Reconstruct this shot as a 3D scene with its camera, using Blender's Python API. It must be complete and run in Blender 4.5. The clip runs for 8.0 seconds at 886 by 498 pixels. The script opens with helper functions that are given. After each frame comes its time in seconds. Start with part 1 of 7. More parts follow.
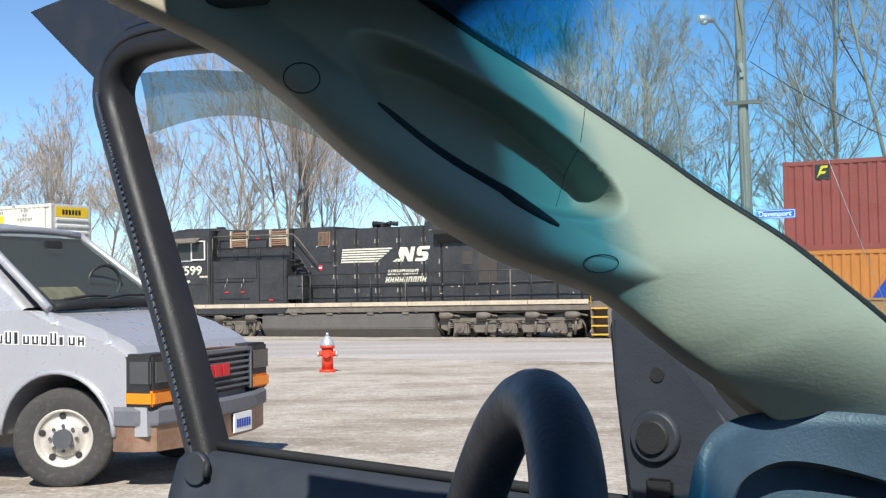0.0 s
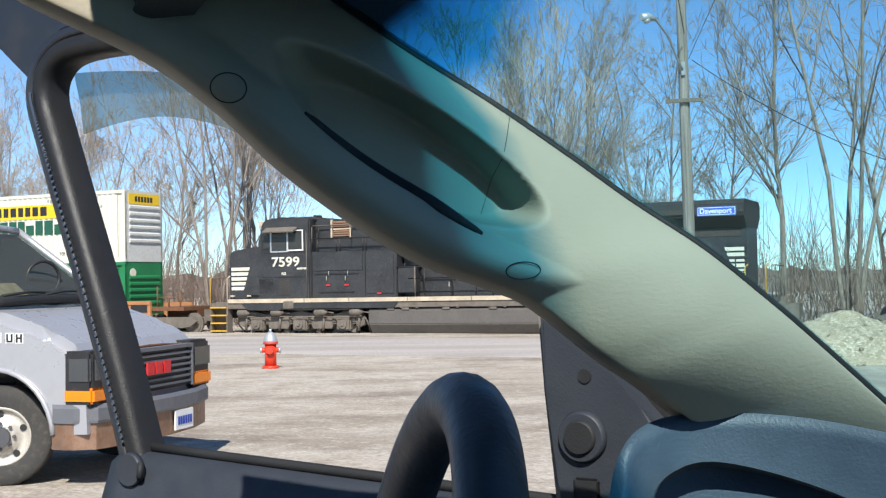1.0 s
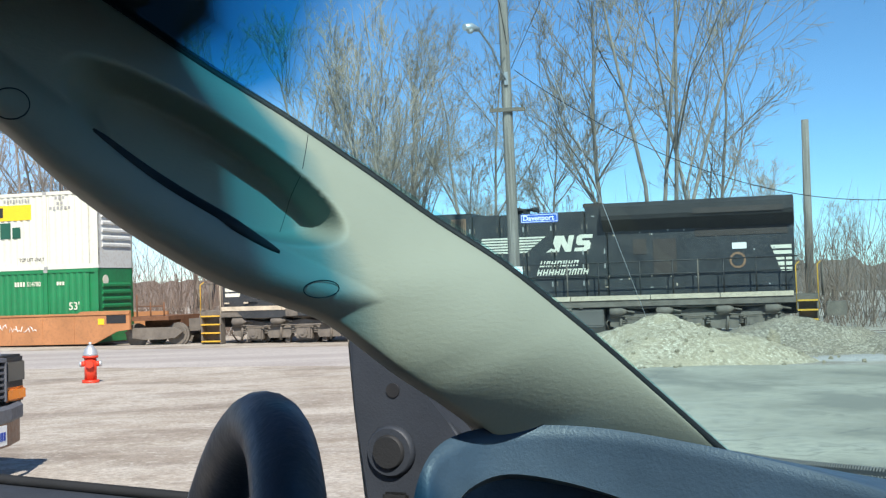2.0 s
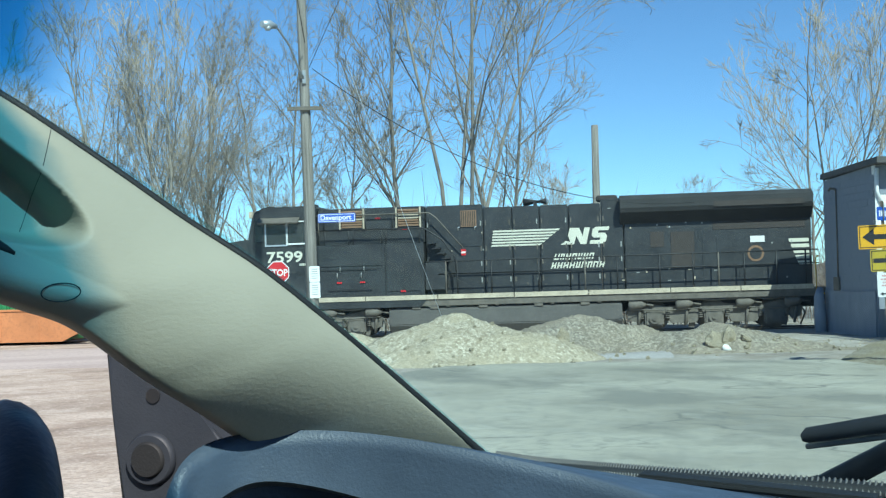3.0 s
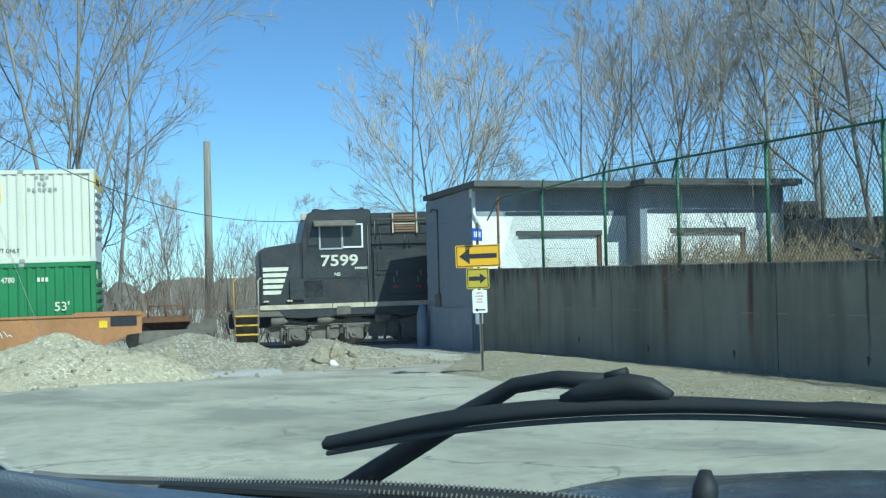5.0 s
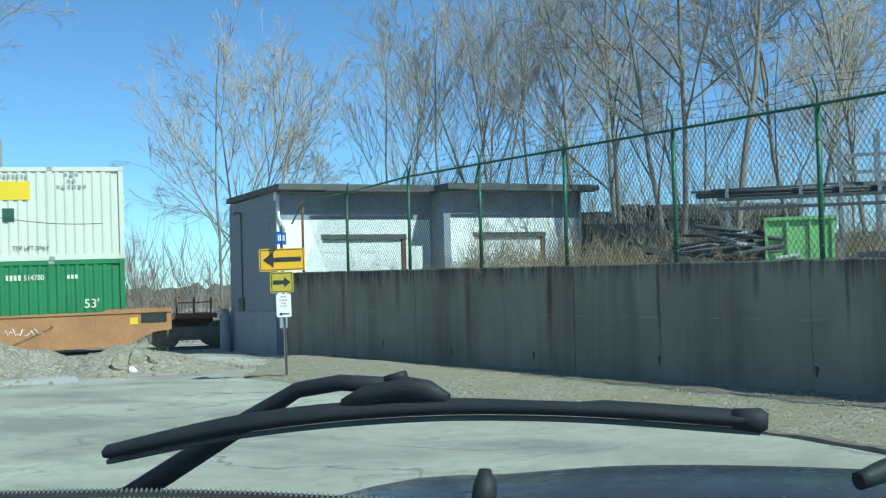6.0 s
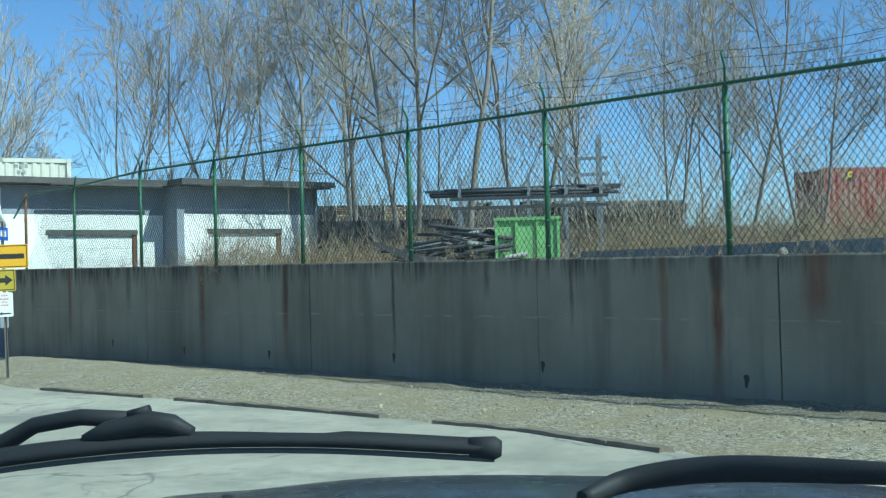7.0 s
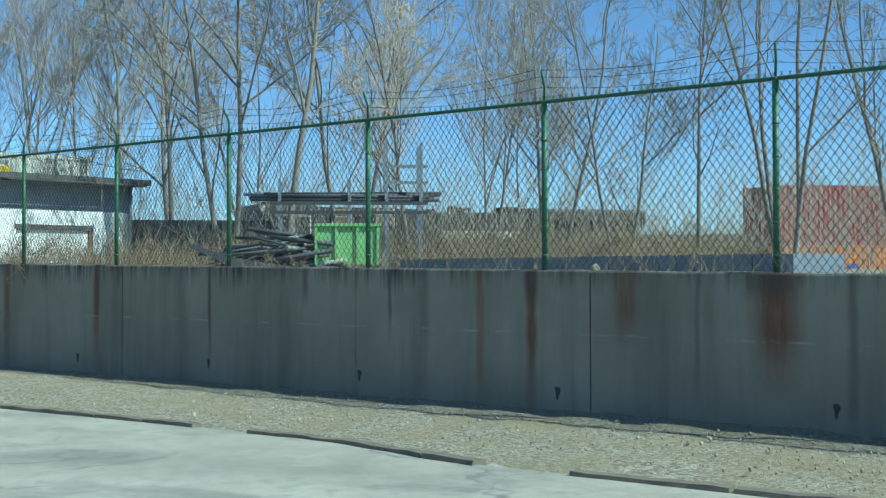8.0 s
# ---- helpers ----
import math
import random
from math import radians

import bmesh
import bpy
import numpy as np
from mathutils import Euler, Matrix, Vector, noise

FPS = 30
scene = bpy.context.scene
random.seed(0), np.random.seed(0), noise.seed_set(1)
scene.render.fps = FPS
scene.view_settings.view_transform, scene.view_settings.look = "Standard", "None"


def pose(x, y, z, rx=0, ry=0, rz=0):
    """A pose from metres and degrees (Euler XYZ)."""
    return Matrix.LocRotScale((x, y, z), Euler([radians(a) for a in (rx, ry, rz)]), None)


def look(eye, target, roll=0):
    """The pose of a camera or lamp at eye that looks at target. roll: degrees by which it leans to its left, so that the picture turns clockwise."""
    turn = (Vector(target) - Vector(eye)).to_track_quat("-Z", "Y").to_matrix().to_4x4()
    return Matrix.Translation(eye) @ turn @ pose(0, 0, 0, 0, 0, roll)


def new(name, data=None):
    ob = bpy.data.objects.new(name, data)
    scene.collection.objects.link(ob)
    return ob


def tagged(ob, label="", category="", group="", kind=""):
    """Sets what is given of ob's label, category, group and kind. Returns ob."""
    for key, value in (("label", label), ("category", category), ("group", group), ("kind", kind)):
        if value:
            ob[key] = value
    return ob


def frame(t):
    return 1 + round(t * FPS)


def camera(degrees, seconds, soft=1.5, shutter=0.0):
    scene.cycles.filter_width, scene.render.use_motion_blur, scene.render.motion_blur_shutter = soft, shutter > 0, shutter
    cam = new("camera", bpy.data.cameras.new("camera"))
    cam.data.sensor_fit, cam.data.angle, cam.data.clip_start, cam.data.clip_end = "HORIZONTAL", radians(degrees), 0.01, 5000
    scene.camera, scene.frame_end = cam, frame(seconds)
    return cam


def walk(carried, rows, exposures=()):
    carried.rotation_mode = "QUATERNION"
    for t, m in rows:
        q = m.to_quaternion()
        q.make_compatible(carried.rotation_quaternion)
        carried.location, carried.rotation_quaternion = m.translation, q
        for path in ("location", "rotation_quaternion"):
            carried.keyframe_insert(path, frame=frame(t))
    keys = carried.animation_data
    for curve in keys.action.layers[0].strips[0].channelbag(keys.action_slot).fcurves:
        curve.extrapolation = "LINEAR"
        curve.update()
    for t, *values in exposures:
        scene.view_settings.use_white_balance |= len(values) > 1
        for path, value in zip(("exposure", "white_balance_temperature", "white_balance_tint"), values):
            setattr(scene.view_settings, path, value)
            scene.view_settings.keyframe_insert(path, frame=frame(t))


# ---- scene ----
# ---- camera ----
cam = camera(39.33, 8.0, soft=1.3)
PATH = [
    (0.0, pose(0.0, 0.0, 1.6, 91.525, 0.743, 0.0)),
    (0.5, pose(0.0014, -0.0081, 1.6035, 91.372, 0.363, -0.123)),
    (1.0, pose(0.0116, -0.015, 1.6065, 91.297, 0.7, -2.568)),
    (1.5, pose(0.0254, -0.0178, 1.6131, 91.395, 1.308, -6.461)),
    (2.8, pose(0.0457, -0.008, 1.6114, 91.396, 1.258, -17.755)),
    (3.0, pose(0.0602, -0.0093, 1.6141, 91.275, 1.289, -19.819)),
    (3.5, pose(0.0681, -0.0497, 1.6185, 91.082, 1.242, -24.454)),
    (4.0, pose(0.0829, -0.0563, 1.6194, 91.193, 1.253, -28.553)),
    (4.5, pose(0.0785, -0.1011, 1.6201, 91.444, 1.426, -32.87)),
    (5.8, pose(0.0861, -0.1522, 1.6193, 91.692, 1.391, -44.854)),
    (6.0, pose(0.0846, -0.1609, 1.6213, 91.596, 1.545, -46.513)),
    (6.5, pose(0.0841, -0.1734, 1.6271, 91.33, 1.794, -51.629)),
    (7.0, pose(0.057, -0.1721, 1.6567, 91.091, 1.517, -58.689)),
    (7.5, pose(0.0037, -0.1509, 1.6916, 91.079, 0.644, -63.014)),
    (8.0, pose(0.0148, -0.1721, 1.7631, 91.017, 0.151, -67.096)),
]
walk(cam, PATH, exposures=[(0.0, 0.46), (6.5, 0.53), (8.0, 0.63)])

# ---- world and sun ----
SUN_AZ, SUN_EL = 183.0, 44.0          # degrees clockwise from +y, and above the horizon
world = bpy.data.worlds.new("sky")
scene.world = world
world.use_nodes = True
wn = world.node_tree.nodes
wn.clear()
sky = wn.new("ShaderNodeTexSky")
sky.sky_type = "NISHITA"
sky.sun_disc = False
sky.sun_elevation = radians(SUN_EL)
sky.sun_rotation = radians(SUN_AZ)
sky.altitude = 0
sky.air_density, sky.dust_density, sky.ozone_density = 0.68, 0.0, 4.0
bg = wn.new("ShaderNodeBackground")
bg.inputs["Strength"].default_value = 0.112
wout = wn.new("ShaderNodeOutputWorld")
deep = wn.new("ShaderNodeMix")                  # clear, deep blue winter sky
deep.data_type, deep.blend_type = "RGBA", "MULTIPLY"
deep.inputs[0].default_value = 1.0
deep.inputs[7].default_value = (0.87, 0.98, 1.02, 1)
world.node_tree.links.new(sky.outputs[0], deep.inputs[6])
world.node_tree.links.new(deep.outputs[2], bg.inputs[0])
world.node_tree.links.new(bg.outputs[0], wout.inputs[0])
sun = new("sun", bpy.data.lights.new("sun", "SUN"))
sun.data.energy, sun.data.angle, sun.data.color = 5.0, radians(0.55), (1.0, 0.955, 0.88)
_az, _el = radians(SUN_AZ), radians(SUN_EL)
SUN_WAY = Vector((math.sin(_az) * math.cos(_el), math.cos(_az) * math.cos(_el), math.sin(_el)))
sun.matrix_world = look(SUN_WAY * 60, (0, 0, 0))


# ---- material helpers ----
class Mat:
    """A node material under construction."""

    def __init__(self, name, rough=0.6, metal=0.0, spec=0.5):
        self.m = bpy.data.materials.new(name)
        self.m.use_nodes = True
        self.t = self.m.node_tree
        self.b = self.t.nodes["Principled BSDF"]
        self.b.inputs["Roughness"].default_value = rough
        self.b.inputs["Metallic"].default_value = metal
        self.b.inputs["Specular IOR Level"].default_value = spec
        self.tc = self.t.nodes.new("ShaderNodeTexCoord")

    def link(self, a, b):
        self.t.links.new(a, b)

    def coords(self, scale=(1, 1, 1), which="Object"):
        n = self.t.nodes.new("ShaderNodeMapping")
        n.inputs["Scale"].default_value = scale
        self.link(self.tc.outputs[which], n.inputs[0])
        return n.outputs[0]

    def noise(self, size, detail=5, stretch=(1, 1, 1), rough=0.6, which="Object"):
        n = self.t.nodes.new("ShaderNodeTexNoise")
        n.inputs["Scale"].default_value = 1.0
        n.inputs["Detail"].default_value = detail
        n.inputs["Roughness"].default_value = rough
        self.link(self.coords([k / size for k in stretch], which), n.inputs["Vector"])
        return n.outputs["Fac"]

    def voronoi(self, size, feature="F1", stretch=(1, 1, 1), out="Distance"):
        n = self.t.nodes.new("ShaderNodeTexVoronoi")
        n.feature = feature
        n.inputs["Scale"].default_value = 1.0
        self.link(self.coords([k / size for k in stretch]), n.inputs["Vector"])
        return n.outputs[out]

    def warped(self, size, amount, feature="DISTANCE_TO_EDGE"):
        """Voronoi with wandering edges, for cracks."""
        n = self.t.nodes.new("ShaderNodeTexNoise")
        n.inputs["Scale"].default_value = 1.0
        n.inputs["Detail"].default_value = 5
        self.link(self.coords([1.6 / size] * 3), n.inputs["Vector"])
        mx = self.t.nodes.new("ShaderNodeMix")
        mx.data_type = "VECTOR"
        mx.inputs[0].default_value = amount
        self.link(self.coords([1 / size] * 3), mx.inputs[4])
        self.link(n.outputs["Color"], mx.inputs[5])
        v = self.t.nodes.new("ShaderNodeTexVoronoi")
        v.feature = feature
        v.inputs["Scale"].default_value = 1.0
        self.link(mx.outputs[1], v.inputs["Vector"])
        return v.outputs["Distance"]

    def ramp(self, fac, *stops):
        n = self.t.nodes.new("ShaderNodeValToRGB")
        e = n.color_ramp.elements
        while len(e) < len(stops):
            e.new(0.5)
        for k, (p, c) in zip(e, stops):
            k.position = p
            k.color = (c, c, c, 1) if isinstance(c, (int, float)) else (*c, 1)
        self.link(fac, n.inputs[0])
        return n.outputs[0]

    def mix(self, fac, a, b, mode="MIX"):
        n = self.t.nodes.new("ShaderNodeMix")
        n.data_type, n.blend_type = "RGBA", mode
        for s, v in ((n.inputs[0], fac), (n.inputs[6], a), (n.inputs[7], b)):
            if isinstance(v, (int, float)):
                s.default_value = v
            elif isinstance(v, tuple):
                s.default_value = (*v, 1)
            else:
                self.link(v, s)
        return n.outputs[2]

    def math(self, op, a, b=0.0):
        n = self.t.nodes.new("ShaderNodeMath")
        n.operation = op
        for s, v in zip(n.inputs, (a, b)):
            if isinstance(v, (int, float)):
                s.default_value = v
            else:
                self.link(v, s)
        return n.outputs[0]

    def axis(self, k, which="Object"):
        n = self.t.nodes.new("ShaderNodeSeparateXYZ")
        self.link(self.tc.outputs[which], n.inputs[0])
        return n.outputs[k]

    def random(self):
        n = self.t.nodes.new("ShaderNodeObjectInfo")
        return n.outputs["Random"]

    def colour(self, c):
        if isinstance(c, tuple):
            self.b.inputs["Base Color"].default_value = (*c, 1)
        else:
            self.link(c, self.b.inputs["Base Color"])
        return self

    def roughness(self, fac):
        self.link(fac, self.b.inputs["Roughness"])
        return self

    def bump(self, height, depth=0.01, strength=1.0):
        n = self.t.nodes.new("ShaderNodeBump")
        n.inputs["Distance"].default_value = depth
        n.inputs["Strength"].default_value = strength
        self.link(height, n.inputs["Height"])
        self.link(n.outputs[0], self.b.inputs["Normal"])
        return self


def shade(c, k):
    return tuple(min(1.0, v * k) for v in c)


def worn(name, c, rough=0.55, metal=0.0, size=0.4, amount=0.35, grime=(0.10, 0.085, 0.07), grime_amount=0.25, bump=0.002, spec=0.5):
    """Paint or plastic with patches, fine grain and grime."""
    m = Mat(name, rough, metal, spec)
    a = m.noise(size, 6)
    b = m.noise(size / 9, 4)
    col = m.mix(m.ramp(a, (0.3, 0.0), (0.72, 1.0)), shade(c, 1 - amount * 0.5), shade(c, 1 + amount * 0.3))
    col = m.mix(m.math("MULTIPLY", m.ramp(b, (0.5, 0.0), (0.8, 1.0)), grime_amount), col, grime)
    m.colour(col)
    m.roughness(m.ramp(b, (0.2, max(0.05, rough - 0.12)), (0.8, min(1.0, rough + 0.15))))
    if bump:
        m.bump(b, bump)
    return m.m


# ---- materials ----
m = Mat("ground_gravel", 0.95, spec=0.2)
big = m.noise(6.0, 6)
patch = m.noise(1.3, 6)
fine = m.noise(0.05, 3)
stones = m.voronoi(0.045)
band = m.noise(2.2, 6, stretch=(0.45, 1.1, 1))
lot = m.mix(m.ramp(big, (0.35, 0.0), (0.65, 1.0)), (0.40, 0.345, 0.28), (0.55, 0.50, 0.43))
lot = m.mix(m.ramp(band, (0.48, 0.0), (0.66, 1.0)), lot, (0.22, 0.18, 0.145))
lot = m.mix(m.ramp(patch, (0.45, 0.0), (0.7, 0.7)), lot, (0.60, 0.565, 0.50))
lot = m.mix(m.ramp(m.noise(0.35, 5), (0.3, 0.6), (0.5, 0.0)), lot, (0.29, 0.24, 0.19))
lot = m.mix(m.ramp(stones, (0.0, 0.35), (0.45, 0.0)), lot, (0.55, 0.52, 0.47))
lot = m.mix(m.ramp(m.noise(0.7, 7, rough=0.7), (0.52, 0.0), (0.64, 0.65)), lot, (0.27, 0.225, 0.175))
lot = m.mix(m.ramp(m.noise(0.14, 4), (0.56, 0.0), (0.68, 0.6)), lot, (0.64, 0.60, 0.53))
lot = m.mix(m.ramp(fine, (0.35, 0.45), (0.6, 0.0)), lot, (0.17, 0.145, 0.12))
m.colour(lot)
m.bump(m.mix(0.5, stones, fine), 0.02)
GRAVEL = m.m

m = Mat("bleached_asphalt", 0.9, spec=0.25)
big = m.noise(3.5, 6)
mid = m.noise(0.5, 6)
fine = m.noise(0.02, 3)
crack = m.warped(2.6, 0.45)
wob = m.noise(0.35, 4)
col = m.mix(m.ramp(big, (0.32, 0.0), (0.62, 1.0)), (0.30, 0.275, 0.215), (0.475, 0.44, 0.35))
col = m.mix(m.ramp(mid, (0.5, 0.0), (0.75, 0.6)), col, (0.46, 0.44, 0.375))
gate = m.ramp(m.noise(2.0, 3), (0.38, 0.0), (0.52, 1.0))
col = m.mix(m.ramp(m.noise(0.16, 5), (0.50, 0.0), (0.68, 0.55)), col, (0.26, 0.25, 0.215))
col = m.mix(m.math("MULTIPLY", m.ramp(m.noise(1.4, 3), (0.46, 0.0), (0.6, 1.0)), m.ramp(m.warped(0.55, 0.5), (0.004, 0.5), (0.02, 0.0))), col, (0.14, 0.135, 0.12))
col = m.mix(m.math("MULTIPLY", gate, m.ramp(crack, (0.002, 0.7), (0.008, 0.0))), col, (0.11, 0.11, 0.10))
col = m.mix(m.ramp(m.noise(2.3, 7, stretch=(1, 0.5, 1), rough=0.65), (0.50, 0.0), (0.60, 0.75)), col, (0.23, 0.22, 0.185))
col = m.mix(m.ramp(fine, (0.3, 0.4), (0.55, 0.0)), col, (0.17, 0.17, 0.16))
m.colour(col)
m.bump(m.mix(0.6, mid, fine), 0.008)
ASPHALT = m.m

m = Mat("crossing_asphalt", 0.9, spec=0.25)
fine = m.noise(0.08, 4)
big = m.noise(4.0, 5, stretch=(0.3, 2, 1))
col = m.mix(m.ramp(big, (0.35, 0.0), (0.65, 1.0)), (0.38, 0.345, 0.32), (0.50, 0.465, 0.43))
m.colour(m.mix(m.ramp(fine, (0.3, 0.5), (0.6, 0.0)), col, (0.2, 0.185, 0.175)))
m.bump(fine, 0.01)
ROAD = m.m


def stony(name, dark, light, tint, size=0.06):
    m = Mat(name, 0.95, spec=0.2)
    cell = m.voronoi(size, out="Color")
    edge = m.voronoi(size, "DISTANCE_TO_EDGE")
    big = m.noise(0.9, 5)
    col = m.mix(m.ramp(cell, (0.2, 0.0), (0.85, 1.0)), dark, light)
    col = m.mix(m.ramp(big, (0.4, 0.0), (0.65, 0.8)), col, tint)
    m.colour(m.mix(m.ramp(edge, (0.0, 0.55), (0.12, 0.0)), col, shade(dark, 0.45)))
    m.bump(m.mix(0.5, edge, m.noise(size / 3, 3)), 0.03)
    return m.m


PILE = stony("pale_gravel", (0.33, 0.275, 0.19), (0.62, 0.545, 0.42), (0.47, 0.395, 0.275))
PILE_DARK = stony("grey_rubble", (0.22, 0.185, 0.14), (0.48, 0.425, 0.335), (0.32, 0.265, 0.195))
BALLAST = stony("ballast", (0.16, 0.155, 0.15), (0.42, 0.41, 0.40), (0.25, 0.235, 0.22), 0.09)
VERGE = stony("verge_gravel", (0.22, 0.185, 0.125), (0.56, 0.50, 0.39), (0.36, 0.295, 0.175), 0.032)

m = Mat("stained_concrete", 0.9, spec=0.25)
big = m.noise(1.6, 6)
fine = m.noise(0.03, 4)
streak = m.noise(0.9, 7, stretch=(1, 1, 0.10), rough=0.65)
thin = m.noise(0.06, 5, stretch=(1, 1, 0.05))
zz = m.axis(2)
run = m.mix(0.55, m.noise(0.11, 5, stretch=(1, 1, 0.0), rough=0.75), m.noise(0.85, 3, stretch=(1, 1, 0.0)))
toplen = m.math("ADD", m.math("MULTIPLY", run, 2.0), 0.56)          # streaks hang down from the coping by uneven lengths
topmask = m.ramp(m.math("SUBTRACT", zz, toplen), (0.0, 0.0), (0.38, 1.0))
col = m.mix(m.ramp(big, (0.33, 0.0), (0.66, 1.0)), (0.235, 0.21, 0.155), (0.33, 0.30, 0.23))
col = m.mix(m.ramp(streak, (0.47, 0.0), (0.70, 0.7)), col, (0.12, 0.105, 0.082))
col = m.mix(m.math("MULTIPLY", topmask, m.ramp(thin, (0.40, 0.10), (0.56, 1.0))), col, (0.055, 0.05, 0.045))
# single runs of rust and dirt: place along the wall, half width, lowest and highest point, strength, colour
RUSTY, SOOTY = (0.17, 0.072, 0.036), (0.075, 0.062, 0.05)
along = m.math("ADD", m.axis(0), m.math("MULTIPLY", m.math("SUBTRACT", m.noise(0.16, 4, stretch=(1, 1, 0.35)), 0.5), 0.10))
rag = m.ramp(m.noise(0.07, 5, stretch=(1, 1, 0.15), rough=0.75), (0.30, 0.6), (0.55, 1.0))
for s0, half, lo, hi, k, c in ((3.17, 0.11, -0.2, 1.9, 1.0, RUSTY), (3.17, 0.14, 1.25, 1.75, 0.9, SOOTY), (-0.05, 0.36, 0.35, 1.7, 1.0, RUSTY), (0.02, 0.40, 1.4, 1.75, 0.8, SOOTY), (1.80, 0.26, 0.85, 1.7, 0.75, RUSTY), (3.98, 0.10, 0.0, 1.0, 0.6, RUSTY), (4.95, 0.14, 0.1, 1.7, 0.5, SOOTY), (5.57, 0.05, 0.7, 1.8, 0.8, SOOTY), (0.88, 0.05, 0.2, 1.3, 0.5, SOOTY), (-0.88, 0.08, 0.0, 0.8, 0.5, SOOTY),
                               (9.48, 0.055, 0.1, 1.9, 0.9, SOOTY), (11.85, 0.022, -0.2, 2.0, 0.7, SOOTY), (6.22, 0.02, -0.1, 1.1, 0.5, SOOTY), (12.62, 0.13, -0.1, 2.0, 0.9, RUSTY), (12.60, 0.10, 0.9, 1.9, 0.8, SOOTY), (15.65, 0.16, -0.1, 2.0, 0.8, RUSTY), (18.87, 0.16, 0.9, 2.0, 0.7, SOOTY), (21.98, 0.13, 0.0, 2.0, 0.8, RUSTY), (24.25, 0.15, 0.8, 2.0, 0.6, SOOTY), (7.26, 0.10, 1.2, 1.8, 0.7, SOOTY)):
    side = m.ramp(m.math("DIVIDE", m.math("ABSOLUTE", m.math("SUBTRACT", along, s0)), half), (0.25, 1.0), (1.0, 0.0))
    fall = m.ramp(m.math("DIVIDE", m.math("SUBTRACT", zz, lo), hi - lo), (0.0, 0.0), (0.55, 1.0))
    col = m.mix(m.math("MULTIPLY", m.math("MULTIPLY", side, fall), m.math("MULTIPLY", rag, k)), col, c)
# pale line of the casting joint
pale = m.ramp(m.math("ABSOLUTE", m.math("SUBTRACT", zz, m.math("ADD", m.math("MULTIPLY", m.noise(0.3, 4), 0.05), 0.985))), (0.006, 1.0), (0.014, 0.0))
col = m.mix(m.math("MULTIPLY", pale, m.ramp(m.noise(0.5, 5), (0.48, 0.0), (0.60, 0.6))), col, (0.42, 0.41, 0.37))
col = m.mix(m.ramp(fine, (0.3, 0.25), (0.5, 0.0)), col, (0.12, 0.12, 0.11))
m.colour(col)
m.bump(m.mix(0.5, fine, m.noise(0.25, 5)), 0.006)
CONCRETE = m.m

m = Mat("painted_block", 0.85, spec=0.3)
big = m.noise(0.7, 6)
fine = m.noise(0.04, 4)
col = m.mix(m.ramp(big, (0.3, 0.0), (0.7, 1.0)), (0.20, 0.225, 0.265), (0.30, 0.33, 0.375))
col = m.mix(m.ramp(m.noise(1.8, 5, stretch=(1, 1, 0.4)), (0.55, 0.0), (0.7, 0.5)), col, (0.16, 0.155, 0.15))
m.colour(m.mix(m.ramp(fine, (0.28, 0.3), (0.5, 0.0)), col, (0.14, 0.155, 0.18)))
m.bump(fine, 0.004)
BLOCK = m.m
KERB = worn("broken_asphalt_kerb", (0.19, 0.155, 0.115), 0.95, amount=0.6, size=0.25, grime=(0.26, 0.22, 0.16), grime_amount=0.4, bump=0.01)
WHITE_BLOCK = worn("white_painted_block", (0.83, 0.83, 0.79), 0.8, amount=0.14, grime_amount=0.2, size=0.8)
DOOR_WHITE = worn("white_garage_door", (0.84, 0.85, 0.81), 0.6, amount=0.08, grime_amount=0.12, size=0.8)
ROOF_EDGE = worn("roof_edge", (0.10, 0.095, 0.09), 0.8)
GREEN_POST = worn("green_post_paint", (0.015, 0.13, 0.06), 0.45, amount=0.4)
GALV = worn("galvanised", (0.33, 0.34, 0.35), 0.45, 0.6)
WIRE = worn("fence_wire", (0.03, 0.055, 0.045), 0.5, 0.3, bump=0)
RUST = worn("rust", (0.17, 0.075, 0.035), 0.9, amount=0.6, size=0.15)
STEEL_DARK = worn("grimy_steel", (0.15, 0.13, 0.108), 0.8, 0.0, amount=0.7, size=0.3, grime=(0.25, 0.205, 0.155), grime_amount=0.6)
RAIL = worn("rail_steel", (0.20, 0.15, 0.12), 0.5, 0.5)
LOCO = worn("black_locomotive_paint", (0.034, 0.036, 0.038), 0.42, amount=0.75, size=0.6, grime=(0.115, 0.10, 0.083), grime_amount=0.5, bump=0.0004)
LOCO_ROOF = worn("sooty_roof", (0.035, 0.035, 0.035), 0.75, amount=0.5, size=0.6)
LOCO_GRILLE = worn("radiator_grille", (0.055, 0.045, 0.04), 0.8, amount=0.5, size=0.2)
LOCO_WHITE = worn("loco_white_paint", (0.68, 0.65, 0.53), 0.6, amount=0.2, grime_amount=0.2)
SILL_STRIPE = worn("dirty_white_stripe", (0.55, 0.46, 0.34), 0.7, amount=0.5, size=0.5, grime_amount=0.5)
YELLOW = worn("safety_yellow", (0.62, 0.36, 0.035), 0.6, amount=0.3)
TAN_GRILLE = worn("rusty_grille", (0.26, 0.15, 0.09), 0.8, amount=0.5, size=0.1)
TANK = worn("fuel_tank_grime", (0.115, 0.105, 0.095), 0.6, amount=0.4, size=0.8, grime=(0.05, 0.045, 0.04), grime_amount=0.4)
CONT_WHITE = worn("white_container", (0.64, 0.63, 0.53), 0.55, amount=0.12, size=1.2, grime=(0.33, 0.27, 0.18), grime_amount=0.22)
CONT_GREY = worn("pale_container_end", (0.60, 0.61, 0.58), 0.55, amount=0.15, size=1.0, grime=(0.33, 0.2, 0.1), grime_amount=0.4)
